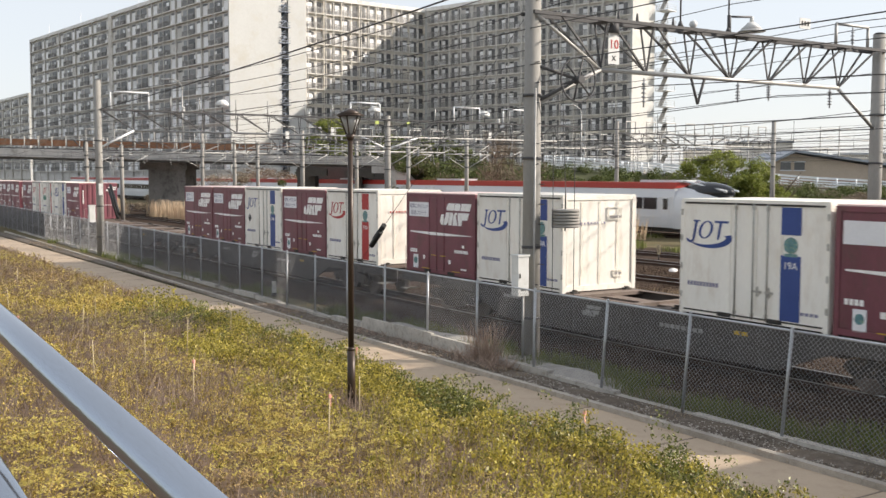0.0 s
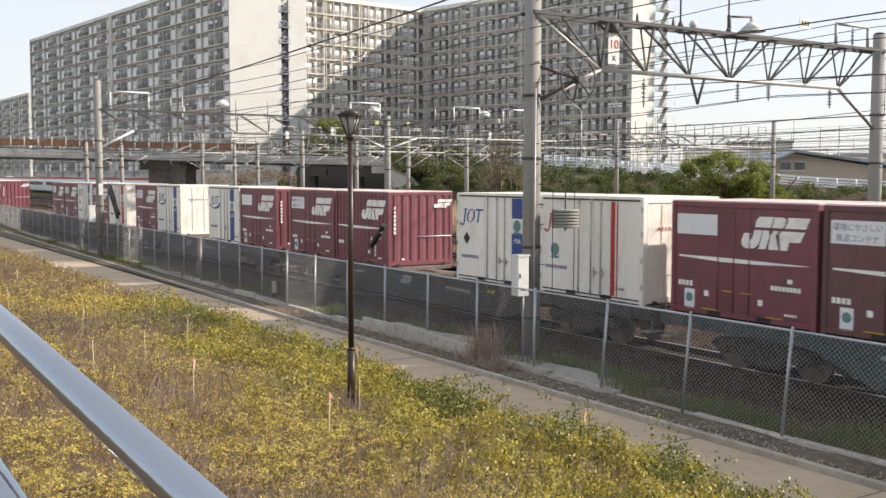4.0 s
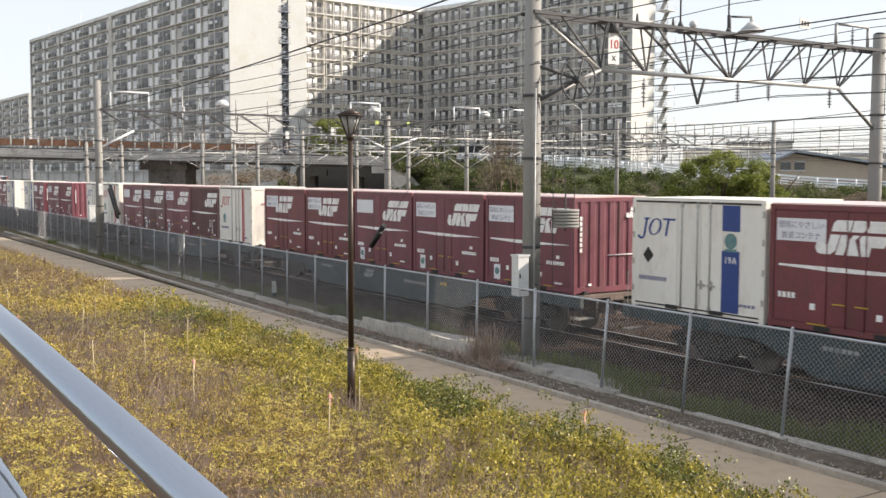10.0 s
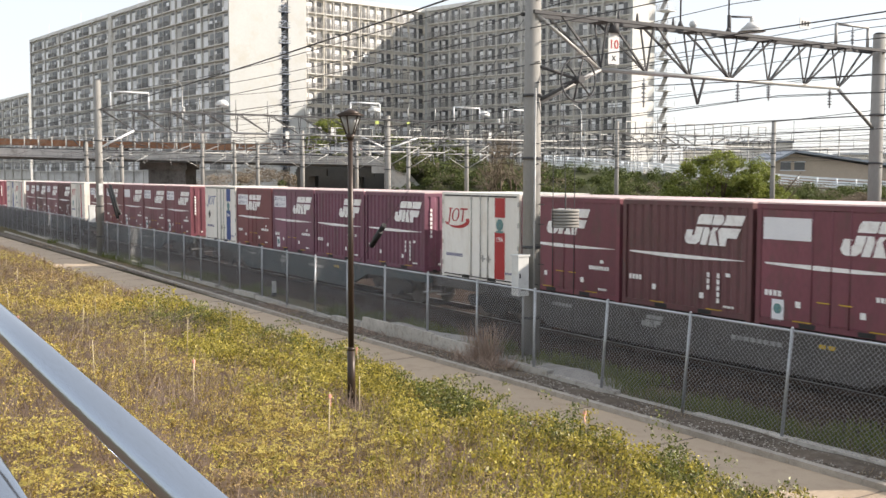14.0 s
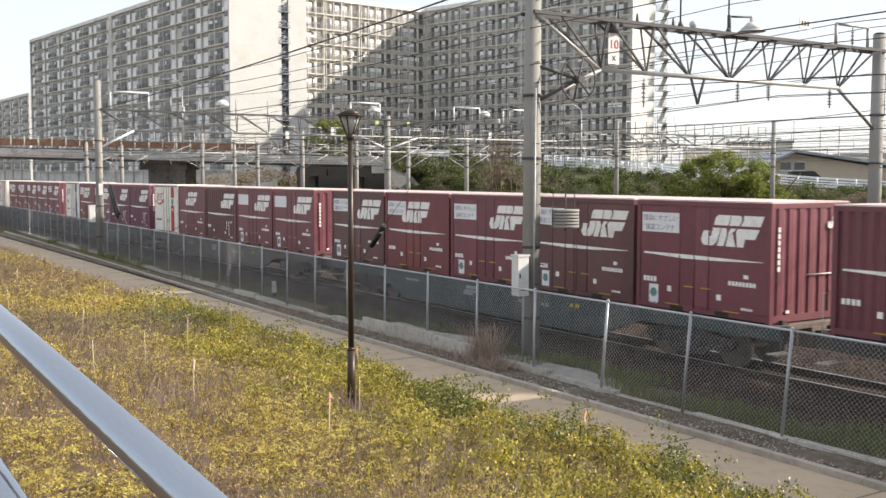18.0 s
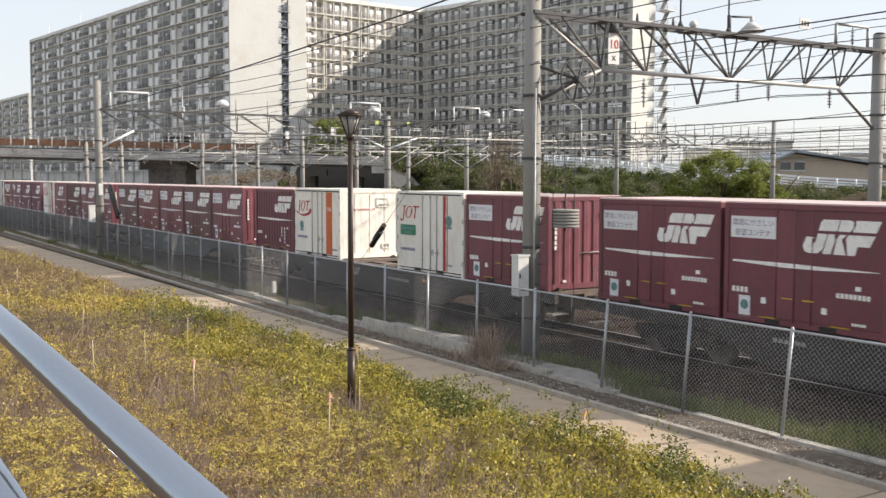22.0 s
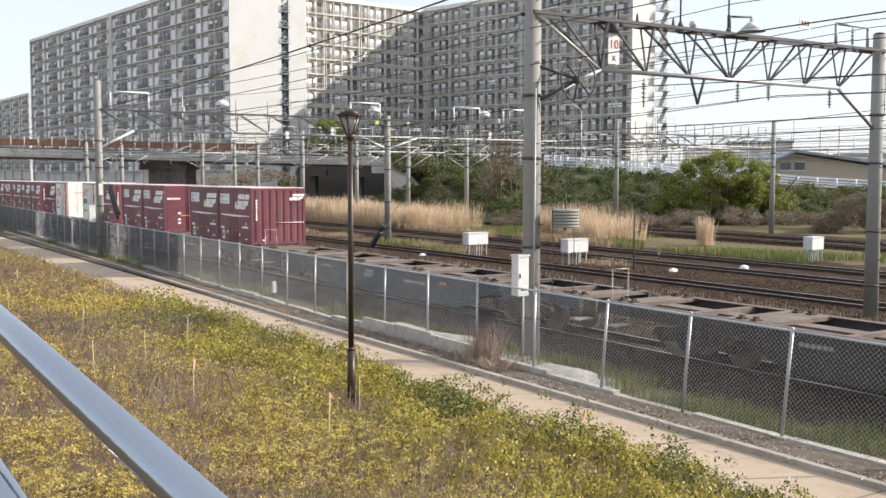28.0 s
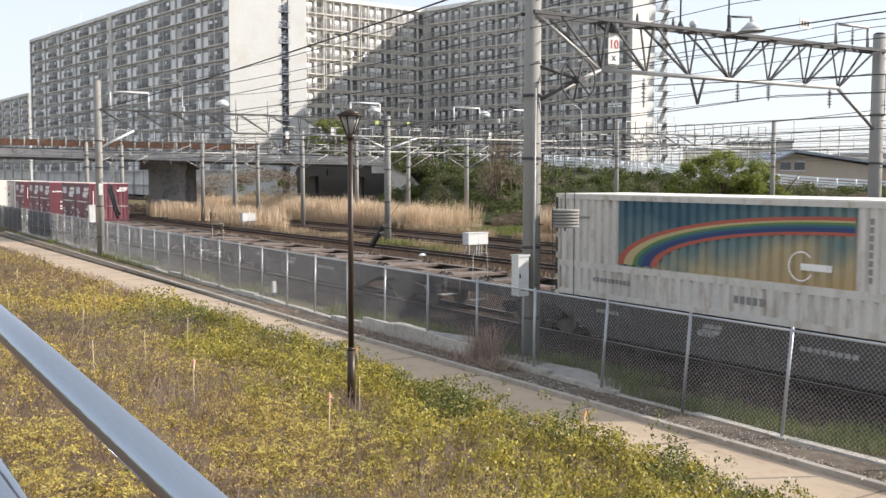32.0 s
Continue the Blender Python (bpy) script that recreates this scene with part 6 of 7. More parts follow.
# thin piers and rear wall take the dark colour that stands for under-bridge shade
pier(-0.132, -0.126, 106, 109, 4.6, material="shade_dark")
pier(-0.085, -0.080, 106, 109, 4.5, material="shade_dark")
pier(-0.058, -0.035, 105, 111, 4.9, "bridge_abutment")
tagged(boxes("underpass_wall", "shade_dark", None, ((-1, 0, -0.4), (14, 0.4, 5.2))), "wall under the far side of the bridge, coloured dark for the shade", "wall", kind="structure").matrix_basis = \
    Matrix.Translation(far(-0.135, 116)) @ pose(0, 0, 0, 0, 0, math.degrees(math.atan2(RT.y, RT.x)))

wing_wall = thing("wing_wall", (0, 0, 0), "pale concrete wing wall of the bridge abutment", "wall", kind="structure")
for s0, s1, z0, z1 in ((-0.056, -0.034, 4.6, 4.2), (-0.0339, -0.006, 4.2, 1.2)):
    a, b = far(s0, 101.5), far(s1, 99.5 if s1 > -0.02 else 100.7)
    bm = bmesh.new()
    vs = [bm.verts.new(v) for v in ((a.x, a.y, -0.4), (b.x, b.y, -0.4), (b.x, b.y, z1), (a.x, a.y, z0))]
    back = [bm.verts.new(v.co + FW * 0.5) for v in vs]
    bm.faces.new(vs)
    bm.faces.new(back[::-1])
    for i in range(4):
        bm.faces.new((vs[(i + 1) % 4], vs[i], back[i], back[(i + 1) % 4]))
    part("panel", bm, "fascia", wing_wall)

# embankment that carries the road on to the right
n, k = 90, 7
ss = np.linspace(-0.045, 1.05, n)
ev = []
for s in ss:
    z = road_z(s)
    for back, f in ((30, 0.9), (9, 1.0), (0, 1.0), (-1, 0.97), (-5, 0.62), (-10, 0.25), (-15, 0.0)):
        p = far(s, 104) + FW * (back * (min(1.0, 0.12 + max(0.0, (s + 0.045) / 0.055)) if back < 0 else 1.0))
        zz = (z - 0.1) * f if f > 0 else -0.36
        w = noise.noise(Vector((s * 40, back * 0.4, 0))) * 0.35 if -12 < back < -1 else 0
        ev.append((p.x, p.y, zz + w))
i, j = np.meshgrid(np.arange(n - 1), np.arange(k - 1), indexing="ij")
q = (i * k + j).ravel()
tagged(new("embankment", soup("embankment", np.array(ev), np.stack([q, q + k, q + k + 1, q + 1], 1), "slope")), "weedy road embankment", "embankment", kind="structure")
road = bmesh.new()
for a, b in zip(np.linspace(-0.05, 1.0, 44), np.linspace(-0.05, 1.0, 44)[1:]):
    bar(road, road_at(a, 4.2, 0.02), road_at(b, 4.2, 0.02), 7.0, 0.1)
tagged(part("road", road, "asphalt"), "grey asphalt road on the embankment", "road", kind="structure")
guard = thing("guard_rail", (0, 0, 0), "white steel guard rail along the embankment road", "guard rail")
GS = np.arange(0.10, 0.56, 0.0192)
for a, b in zip(GS, GS[1:]):
    bm = bmesh.new()
    p = road_at(a, 0.2, 0)
    tube(bm, p, p + Vector((0, 0, 1.15)), 0.09, 8)
    part("post", bm, "guardwhite", guard)
    for dz, h in ((1.10, 0.22), (0.80, 0.17), (0.54, 0.17), (0.28, 0.17)):
        bm = bmesh.new()
        bar(bm, road_at(a, 0.2, dz), road_at(b, 0.2, dz), 0.06, h)
        part("rail", bm, "guardwhite", guard)
for a in np.arange(0.03, 0.205, 0.0066):
    bm = bmesh.new()
    p = road_at(float(a), 0.12, 0)
    tube(bm, p, p + Vector((0, 0, 1.22)), 0.05, 6)
    part("post", bm, "guardwhite", guard)
wallk = thing("retaining_kerb", (0, 0, 0), "grey concrete edge beam under the guard rail", "kerb", kind="structure")
for a, b in zip(GS, GS[1:]):
    bm = bmesh.new()
    bar(bm, road_at(a, 0.1, -0.35), road_at(b, 0.1, -0.35), 0.35, 0.7)
    part("edge_beam", bm, "fascia", wallk)


def street_lamp(s, back, top, side=-1):
    base = road_at(s, back)
    t = thing("street_lamp", base, "tall pale street lamp with a curved arm", "street lamp", "street lamps on the road")
    bm = bmesh.new()
    h = top - base.z
    tube(bm, (0, 0, 0), (0, 0, h - 1.0), 0.10, 8, 0.07)
    prev = Vector((0, 0, h - 1.0))
    for i in range(1, 7):
        a = radians(15 * i)
        c = Vector((0, 0, h - 1.0)) + RT * side * (1.3 * (1 - math.cos(a))) + Vector((0, 0, 1.0 * math.sin(a)))
        tube(bm, prev, c, 0.07, 8)
        prev = c
    part("pole", bm, "pipe_pale", t)
    bm = bmesh.new()
    bar(bm, prev, prev + RT * side * 0.8, 0.25, 0.14)
    part("lamp_head", bm, "boxgrey", t)


street_lamp(-0.263, 3, 14.0)
street_lamp(0.143, 6, 11.6)

# ---- house behind the road ----
M["housewall"] = mat("beige_house_wall", (0.46, 0.38, 0.30), 0.9, 0, 0.12, 0.5, 6, 0.05)
M["roof"] = mat("grey_blue_roof", (0.30, 0.33, 0.37), 0.7, 0, 0.15, 0.6, 8, 0.2)
hp = far(0.323, 118)
house = thing("house", (hp.x, hp.y, 0), "beige house with a wide grey gable roof", "house", rz=math.degrees(math.atan2(RT.y, RT.x)))
bm = bmesh.new()
prism(bm, [(0, 0), (17, 0), (17, 4.4), (2.4, 6.6), (0, 5.6)], 0, 9)
part("wall", bm, "housewall", house)
for a, b in (((-0.8, 5.2), (2.4, 6.75)), ((2.4, 6.75), (18.2, 4.5))):
    bm = bmesh.new()
    prism(bm, [a, b, (b[0], b[1] + 0.28), (a[0], a[1] + 0.28)], -1.0, 10)
    part("roof", bm, "roof", house)
for x in (1.0, 2.6):
    w = boxes("window", "darkglass", house, ((x, -0.03, 4.7), (x + 1.2, 0.0, 5.6)))
    boxes("frame", "steelwhite", w, ((x - 0.08, -0.05, 4.6), (x + 1.28, -0.031, 4.7)), ((x - 0.08, -0.05, 5.6), (x + 1.28, -0.031, 5.7)))
boxes("trim_band", "rustpanel", house, ((0, -0.06, 3.3), (14, 0.0, 3.6)))
lean_to = boxes("lower_roof", "roof", house, ((7, -2.2, 3.0), (17, 0, 3.2)))
for s, d, w, h in ((0.29, 170, 9, 9.5), (0.40, 190, 12, 8), (0.245, 200, 14, 9.0)):
    p = far(s, d)
    t = thing("distant_building", (p.x, p.y, 0), "plain grey distant building", "building", "distant buildings", rz=math.degrees(math.atan2(RT.y, RT.x)))
    boxes("wall", "facade", t, ((0, 0, -0.4), (w, 8, h)))
    boxes("roof", "roof", t, ((-0.2, -0.2, h), (w + 0.2, 8.2, h + 0.4)))


# ---- vegetation of the yard ----
def cloud(name, material, blobs, per, leaf, label, category, seed, kind="stuff", parent=None, aspect=1.5):
    """Leaves spread through uneven ellipsoids (x, y, z, rx, ry, rz)."""
    r = np.random.default_rng(seed)
    cs = []
    for x, y, z, rx, ry, rz in blobs:
        u = r.normal(size=(per, 3))
        u /= np.linalg.norm(u, axis=1)[:, None]
        u *= r.uniform(0.45, 1.05, (per, 1))
        cs.append(np.array([x, y, z]) + u * np.array([rx, ry, rz]))
    v, f = leaf_cloud(np.concatenate(cs), leaf, r, 0.1, aspect)
    ob = new(name, soup(name, v, f, material))
    if parent is not None:
        ob.parent = parent
        return ob
    return tagged(ob, label, category, kind=kind)


def bush_blobs(s0, s1, depth, z0, z1, size, n, seed, spread=3.0):
    r = random.Random(seed)
    out = []
    for _ in range(n):
        s = r.uniform(s0, s1)
        mid = 1 - abs((s - (s0 + s1) / 2) / ((s1 - s0) / 2)) ** 2.2
        p = far(s, depth + r.uniform(-spread, spread))
        sz = size * r.uniform(0.6, 1.3)
        out.append((p.x, p.y, z0 + (z1 - z0) * mid * r.uniform(0.1, 1.0), sz, sz, sz * 0.7))
    return out


def tree(s0, s1, depth, top, label, seed, material="leaf_tree", n=70, size=0.9, leaf=0.2, per=300):
    base = far((s0 + s1) / 2, depth)
    t = thing("tree", (base.x, base.y, -0.3), label, "tree", "trees by the yard")
    r = random.Random(seed)
    bm = bmesh.new()
    for k in range(3):
        x, y = r.uniform(-1, 1), r.uniform(-1, 1)
        tube(bm, (x, y, 0), (x * 1.6, y * 1.6, top * 0.45), 0.16, 8, 0.1)
        for _ in range(4):
            tube(bm, (x * 1.5, y * 1.5, top * r.uniform(0.25, 0.42)), (x * 2 + r.uniform(-2.2, 2.2), y * 2 + r.uniform(-2.2, 2.2), top * r.uniform(0.6, 0.85)), 0.07, 6, 0.02)
    part("trunk", bm, "bark", t)
    blobs = [(x - base.x, y - base.y, z + 0.3, a, b, c) for x, y, z, a, b, c in bush_blobs(s0, s1, depth, 0.8, top - 0.3, size, n, seed, 2.5)]
    cloud("crown", material, blobs, per, leaf, "", "", seed, parent=t)


tree(0.206, 0.332, 90, 6.3, "broad bright green leafy tree below the embankment", 41, n=190, size=0.62, leaf=0.17, per=170)
tree(0.285, 0.337, 91, 5.7, "leafy tree with several stems below the embankment", 40, n=80, size=0.6, leaf=0.17, per=170)
tree(0.325, 0.345, 92, 3.6, "small leafy tree beside the embankment", 42, n=16, size=0.7, per=200)


def bare_tree(s, depth, base_z, height, seed, label):
    p = far(s, depth, base_z)
    t = thing("tree", p, label, "tree", "trees by the yard")
    r = random.Random(seed)
    trunk, crown = bmesh.new(), bmesh.new()

    def grow(a, d, length, rad, level):
        b = a + d * length
        tube(trunk if level < 2 else crown, a, b, rad, 5 if level < 2 else 3, rad * 0.7, cap=False)
        if level == 5:
            return
        for _ in range(3 if level < 4 else 2):
            e = (d + Vector((r.gauss(0, 0.45), r.gauss(0, 0.45), r.gauss(0.12, 0.3)))).normalized()
            grow(a.lerp(b, r.uniform(0.6, 1.0)), e, length * r.uniform(0.6, 0.85), max(rad * 0.62, 0.012), level + 1)

    for _ in range(2):
        grow(Vector((r.uniform(-0.4, 0.4), r.uniform(-0.4, 0.4), -0.3)), Vector((r.uniform(-0.2, 0.2), r.uniform(-0.2, 0.2), 1)).normalized(), height * 0.3, 0.11, 0)
    part("trunk", trunk, "bark", t)
    part("crown", crown, "leaf_brown", t)


for s, d, bz, h, sd in ((0.056, 95, 1.2, 8.4, 71), (0.072, 97, 1.6, 7.6, 72), (0.086, 94, 1.0, 6.0, 73), (0.045, 94, 0.8, 6.0, 74)):
    bare_tree(s, d, bz, h, sd, "bare leafless tree on the embankment")


def slope_blobs(s0, s1, n, size, seed):
    """Places spread over the embankment's near slope."""
    r = random.Random(seed)
    out = []
    for _ in range(n):
        s = r.uniform(s0, s1)
        back = r.uniform(-14.5 if s > -0.008 else -3.5, -0.6)
        p = far(s, 104) + FW * back
        z = float(np.interp(back, (-15, -10, -5, -1, 0), (-0.3, 0.25 * road_z(s), 0.62 * road_z(s), 0.95 * road_z(s), road_z(s))))
        k = size * r.uniform(0.5, 1.3)
        out.append((p.x, p.y, z + k * 0.3, k, k, k * 0.7))
    return out


cloud("slope_shrubs", "leaf_dark", slope_blobs(-0.05, 0.58, 820, 0.8, 43), 170, 0.16, "dark green scrub covering the embankment", "shrub", 43, aspect=1.3)
cloud("slope_shrubs", "leaf_dark", bush_blobs(-0.06, 0.12, 101, 1.6, 4.2, 0.8, 80, 44, 1.5), 260, 0.16, "dark green scrub covering the embankment", "shrub", 44)
cloud("slope_twigs", "leaf_brown", slope_blobs(-0.05, 0.58, 150, 1.0, 53), 110, 0.5, "bare brown twigs on the embankment", "shrub", 53, aspect=16)
cloud("light_shrubs", "leaf_tree", bush_blobs(-0.035, 0.03, 102, 0.5, 4.3, 0.6, 30, 45, 2), 200, 0.2, "light green creepers at the bridge abutment", "shrub", 45)
cloud("dry_bush", "leaf_brown", bush_blobs(0.372, 0.47, 78, 0.0, 2.5, 0.7, 60, 46, 2), 600, 0.3, "brown leafless bush beside the far track", "shrub", 46, aspect=10)
cloud("dry_bush", "leaf_brown", bush_blobs(0.05, 0.22, 87, 0.0, 1.6, 0.6, 110, 47, 3), 200, 0.2, "brown dry scrub at the foot of the embankment", "shrub", 47, aspect=7)
cloud("dry_bush", "leaf_brown", bush_blobs(0.18, 0.42, 83, 0.0, 1.2, 0.55, 130, 48, 2.5), 200, 0.2, "brown dry scrub at the foot of the embankment", "shrub", 48, aspect=7)
cloud("far_trees", "leaf_brown", bush_blobs(-0.30, -0.10, 130, 0.0, 4.6, 1.4, 34, 49, 8), 420, 0.5, "bare grey-brown trees seen under the bridge", "trees", 49, aspect=9)
cloud("far_trees", "leaf_dark", bush_blobs(-0.24, -0.12, 122, 0.0, 4.0, 0.8, 9, 50, 4), 320, 0.15, "green trees seen under the bridge", "trees", 50)
cloud("far_trees", "leaf_dark", bush_blobs(-0.14, 0.06, 150, 3.0, 9.5, 1.8, 50, 51, 6), 220, 0.5, "green planting before the apartment blocks", "trees", 51)


cloud("far_trees", "leaf_tree", bush_blobs(-0.135, -0.088, 152, 6.0, 13.0, 1.3, 34, 52, 3), 320, 0.34, "yellow-green trees at the foot of the apartment wing", "trees", 52)


def blades(name, material, x0, x1, y0, y1, n, h, width, label, category, seed, z=-0.25, lean_out=0.12, patch=None, hvar=0.35):
    r = np.random.default_rng(seed)
    x, y = r.uniform(x0, x1, n), r.uniform(y0, y1, n)
    if patch is not None:
        k = patches(x, y, patch[0], seed) > patch[1]
        x, y = x[k], y[k]
        n = len(x)
    b = np.stack([x, y, np.full(n, z)], 1)
    hh = h * r.uniform(1 - hvar, 1 + hvar * 0.6, n)
    t = b + np.stack([r.normal(0, lean_out, n) * hh, r.normal(0, lean_out, n) * hh, hh], 1)
    m = (b + t) / 2 + np.stack([r.normal(0, 0.03, n), r.normal(0, 0.03, n), np.zeros(n)], 1) * hh[:, None]
    a = r.uniform(0, math.pi, n)
    w = np.stack([np.cos(a), np.sin(a), np.zeros(n)], 1) * width
    v = np.stack([b - w, b + w, m + w, m - w, t + w * 0.5, t - w * 0.5], 1).reshape(-1, 3)
    k = 6 * np.arange(n)[:, None]
    f = np.concatenate([k + np.array([0, 1, 2, 3]), k + np.array([3, 2, 4, 5])])
    return tagged(new(name, soup(name, v, f, material)), label, category, kind="stuff")


def reed_bed(x0, x1, y0, y1, tufts, seed):
    """Reeds in tufts of uneven height, thin at the edges."""
    r = random.Random(seed)
    rows = []
    for _ in range(tufts):
        x, y = r.uniform(x0, x1), r.uniform(y0, y1)
        h = 1.85 + 0.75 * noise.noise(Vector((x * 0.35, y * 0.35, seed))) + r.uniform(-0.7, 0.35)
        rows.append((x, y, h, r.uniform(0.2, 0.55)))
    k = 42
    q = np.random.default_rng(seed)
    t = np.array(rows)
    n = len(t) * k
    c = np.repeat(t, k, 0)
    b = np.stack([c[:, 0] + q.normal(0, 1, n) * c[:, 3], c[:, 1] + q.normal(0, 1, n) * c[:, 3], np.full(n, -0.25)], 1)
    hh = c[:, 2] * q.uniform(0.55, 1.08, n)
    tip = b + np.stack([q.normal(0.06, 0.19, n) * hh, q.normal(0, 0.19, n) * hh, hh], 1)
    a = q.uniform(0, math.pi, n)
    w = np.stack([np.cos(a), np.sin(a), np.zeros(n)], 1) * 0.013
    m = b.copy() * 0.3 + tip * 0.7
    v = np.stack([b - w * 0.6, b + w * 0.6, m + w, m - w, tip + w * 0.3, tip - w * 0.3], 1).reshape(-1, 3)
    z = 6 * np.arange(n)[:, None]
    f = np.concatenate([z + np.array([0, 1, 2, 3]), z + np.array([3, 2, 4, 5])])
    return tagged(new("dry_reeds", soup("dry_reeds", v, f, "reed")), "tall pale dry reeds between the tracks", "reeds", kind="stuff")


reed_bed(-112, -61, 24.2, 31, 620, 61)
reed_bed(-80, -61, 24.2, 26, 190, 62)
reed_bed(-49.5, -42.8, 27.0, 31, 130, 63)
blades("dry_reeds", "reed", -37.5, -36.7, 30.5, 31.3, 260, 1.5, 0.015, "a tuft of dry reeds beside the track", "reeds", 64)
blades("dry_reeds", "reed", -120, -66, 14.6, 16.4, 5000, 1.5, 0.02, "low dry reeds beside the yard track", "reeds", 65, patch=(0.2, -0.05))
blades("grass_strip", "grass", -62, 5, 24.3, 33.5, 26000, 0.30, 0.016, "fresh green grass strip between the tracks", "grass", 66, patch=(0.12, -0.15))
blades("grass_strip", "grass", -48.5, -40, 13.6, 15.4, 1300, 0.34, 0.014, "green weeds between the yard tracks", "grass", 67, patch=(0.4, 0.0))
blades("weeds", "drygrass", -66, -38, 23.2, 24.6, 5000, 0.5, 0.016, "pale dry grass at the foot of the reeds", "weeds", 76, patch=(0.2, -0.2), lean_out=0.4)
blades("weeds", "drygrass", -78, -28, 13.8, 16.6, 8000, 0.3, 0.012, "dry weeds between the yard tracks", "weeds", 68, patch=(0.25, 0.0))
blades("weeds", "drygrass", -70, 5, 8.0, 10.2, 3500, 0.22, 0.01, "dry weeds between the yard tracks", "weeds", 69, patch=(0.3, 0.1))
blades("fence_grass", "grass", -24, 2, -3.0, -1.5, 15000, 0.2, 0.007, "green grass growing behind the fence", "grass", 70, patch=(0.5, 0.0), hvar=0.6)
blades("fence_grass", "grass", -60, -24, -2.9, -1.6, 6000, 0.22, 0.009, "green grass growing behind the fence", "grass", 71, patch=(0.3, 0.1))
blades("verge_weeds", "drygrass", -60, 3, -3.93, -3.2, 5000, 0.11, 0.006, "dry weeds on the verge under the fence", "weeds", 72, patch=(0.8, 0.1), lean_out=0.7, hvar=0.7)
blades("verge_weeds", "twig", -12.5, -11.7, -3.5, -3.0, 330, 0.72, 0.005, "a tall dry weed clump at the fence", "weeds", 73, lean_out=0.28, hvar=0.6)
blades("verge_weeds", "twig", -12.9, -10.9, -3.8, -3.2, 420, 0.26, 0.006, "fallen dry stalks below the weed clump", "weeds", 75, lean_out=1.1, hvar=0.6)
blades("verge_weeds", "twig", -24, -12.5, -3.85, -3.25, 1500, 0.10, 0.008, "dead brown stalks and litter along the kerb", "weeds", 74, lean_out=1.4, hvar=0.7, patch=(0.6, -0.1))
rt = thing("retaining_slab", (0, 0, 0), "low weathered concrete slabs holding back gravel at the fence", "retaining slab", kind="structure")
for x0, x1, z1 in ((-17.9, -16.2, 0.10), (-16.18, -14.4, 0.12), (-14.38, -12.45, 0.07)):
    bm = bmesh.new()
    prism(bm, [(x0, -0.32), (x1, -0.32), (x1, z1 - 0.03), (x1 - 0.02, z1), (x0 + 0.02, z1 + 0.01), (x0, z1 - 0.02)], -3.26, -3.16)
    part("slab", bm, "footing", rt)
gm = bmesh.new()
bmesh.ops.create_grid(gm, x_segments=40, y_segments=10, size=0.5)
for v in gm.verts:
    x, y = v.co.x * 7.5, v.co.y * 1.5
    v.co = Vector((x, y, max(0, 0.3 * (1 - (abs(y) / 0.75) ** 2) * (0.55 + 0.6 * noise.noise(Vector((x * 0.5, 3, 0)))) + 0.03 * noise.noise(Vector((x * 3, y * 3, 1)))) * (1 - (abs(x) / 3.75) ** 4)))
gp = part("gravel_heap", gm, "gravel")
gp.matrix_basis = pose(-15.2, -2.45, -0.27, 0, 0, 1) @ Matrix.Diagonal((0.78, 0.85, 1.35, 1))
tagged(gp, "low heap of pale gravel behind the fence", "gravel heap")
gp2 = new("gravel_heap", gp.data)
gp2.matrix_basis = pose(-10.4, -2.6, -0.27, 0, 0, -2) @ Matrix.Diagonal((0.55, 0.8, 0.9, 1))
tagged(gp2, "low heap of pale gravel behind the fence", "gravel heap")


# ---- trackside boxes, signs ----
def relay_box(x, y, w, label, turn=0):
    t = thing("relay_box", (x, y, -0.25), label, "relay box", "relay boxes in the yard", rz=turn)
    for k in range(2):
        a = k * (w / 2 + 0.01) - w / 2
        c = boxes("case", "boxgrey", t, ((-0.25, a, 0.62), (0.25, a + w / 2, 1.2)))
        boxes("lid", "boxgrey", c, ((-0.28, a - 0.015, 1.2), (0.28, a + w / 2 + 0.015, 1.24)))
        for y2 in (a + 0.08, a + w / 2 - 0.08):
            for x2 in (-0.2, 0.2):
                boxes("leg", "pipe_pale", t, ((x2 - 0.025, y2 - 0.025, 0), (x2 + 0.025, y2 + 0.025, 0.63)))


relay_box(-37.3, 13.9, 1.3, "pale grey twin relay box on legs", 4)
relay_box(-30.4, 14.8, 1.3, "pale grey twin relay box on legs", 4)
relay_box(-25.6, 26.0, 0.95, "small pale grey relay box on legs", 4)
relay_box(-69.3, 14.2, 1.1, "pale grey relay box on legs", 4)
for x, y in ((-45.0, 13.4), (-30.3, 20.2)):
    t = thing("distance_sign", (x, y, -0.25), "small yellowish sign with black figures", "sign", "signs in the yard", rz=-30)
    bm = bmesh.new()
    tube(bm, (0, 0, 0), (0, 0, 0.3), 0.03, 6)
    part("stake", bm, "truss", t)
    boxes("plate", "cane", t, ((-0.26, -0.015, 0.28), (0.26, 0.015, 0.76)))
    words("figures", "55", 0.36, "black", t, (0, -0.017, 0.40))
for x, y in ((-25.4, 16.2), (-24.9, 20.2), (-38.5, 11.4)):
    t = thing("white_marker", (x, y, -0.25), "small white dome marker between the tracks", "marker", "markers in the yard")
    bm = bmesh.new()
    bmesh.ops.create_uvsphere(bm, u_segments=12, v_segments=8, radius=0.22)
    for v in bm.verts:
        v.co.z = max(v.co.z, 0) * 0.8
    part("dome", bm, "white", t)
fm = thing("fence_marker", (-26.3, -2.2, -0.28), "small white marker post behind the fence", "marker post")
boxes("post", "boxgrey", fm, ((-0.06, -0.06, 0.16), (0.06, 0.06, 0.56)))
boxes("foot", "black", fm, ((-0.065, -0.065, 0), (0.065, 0.065, 0.16)))
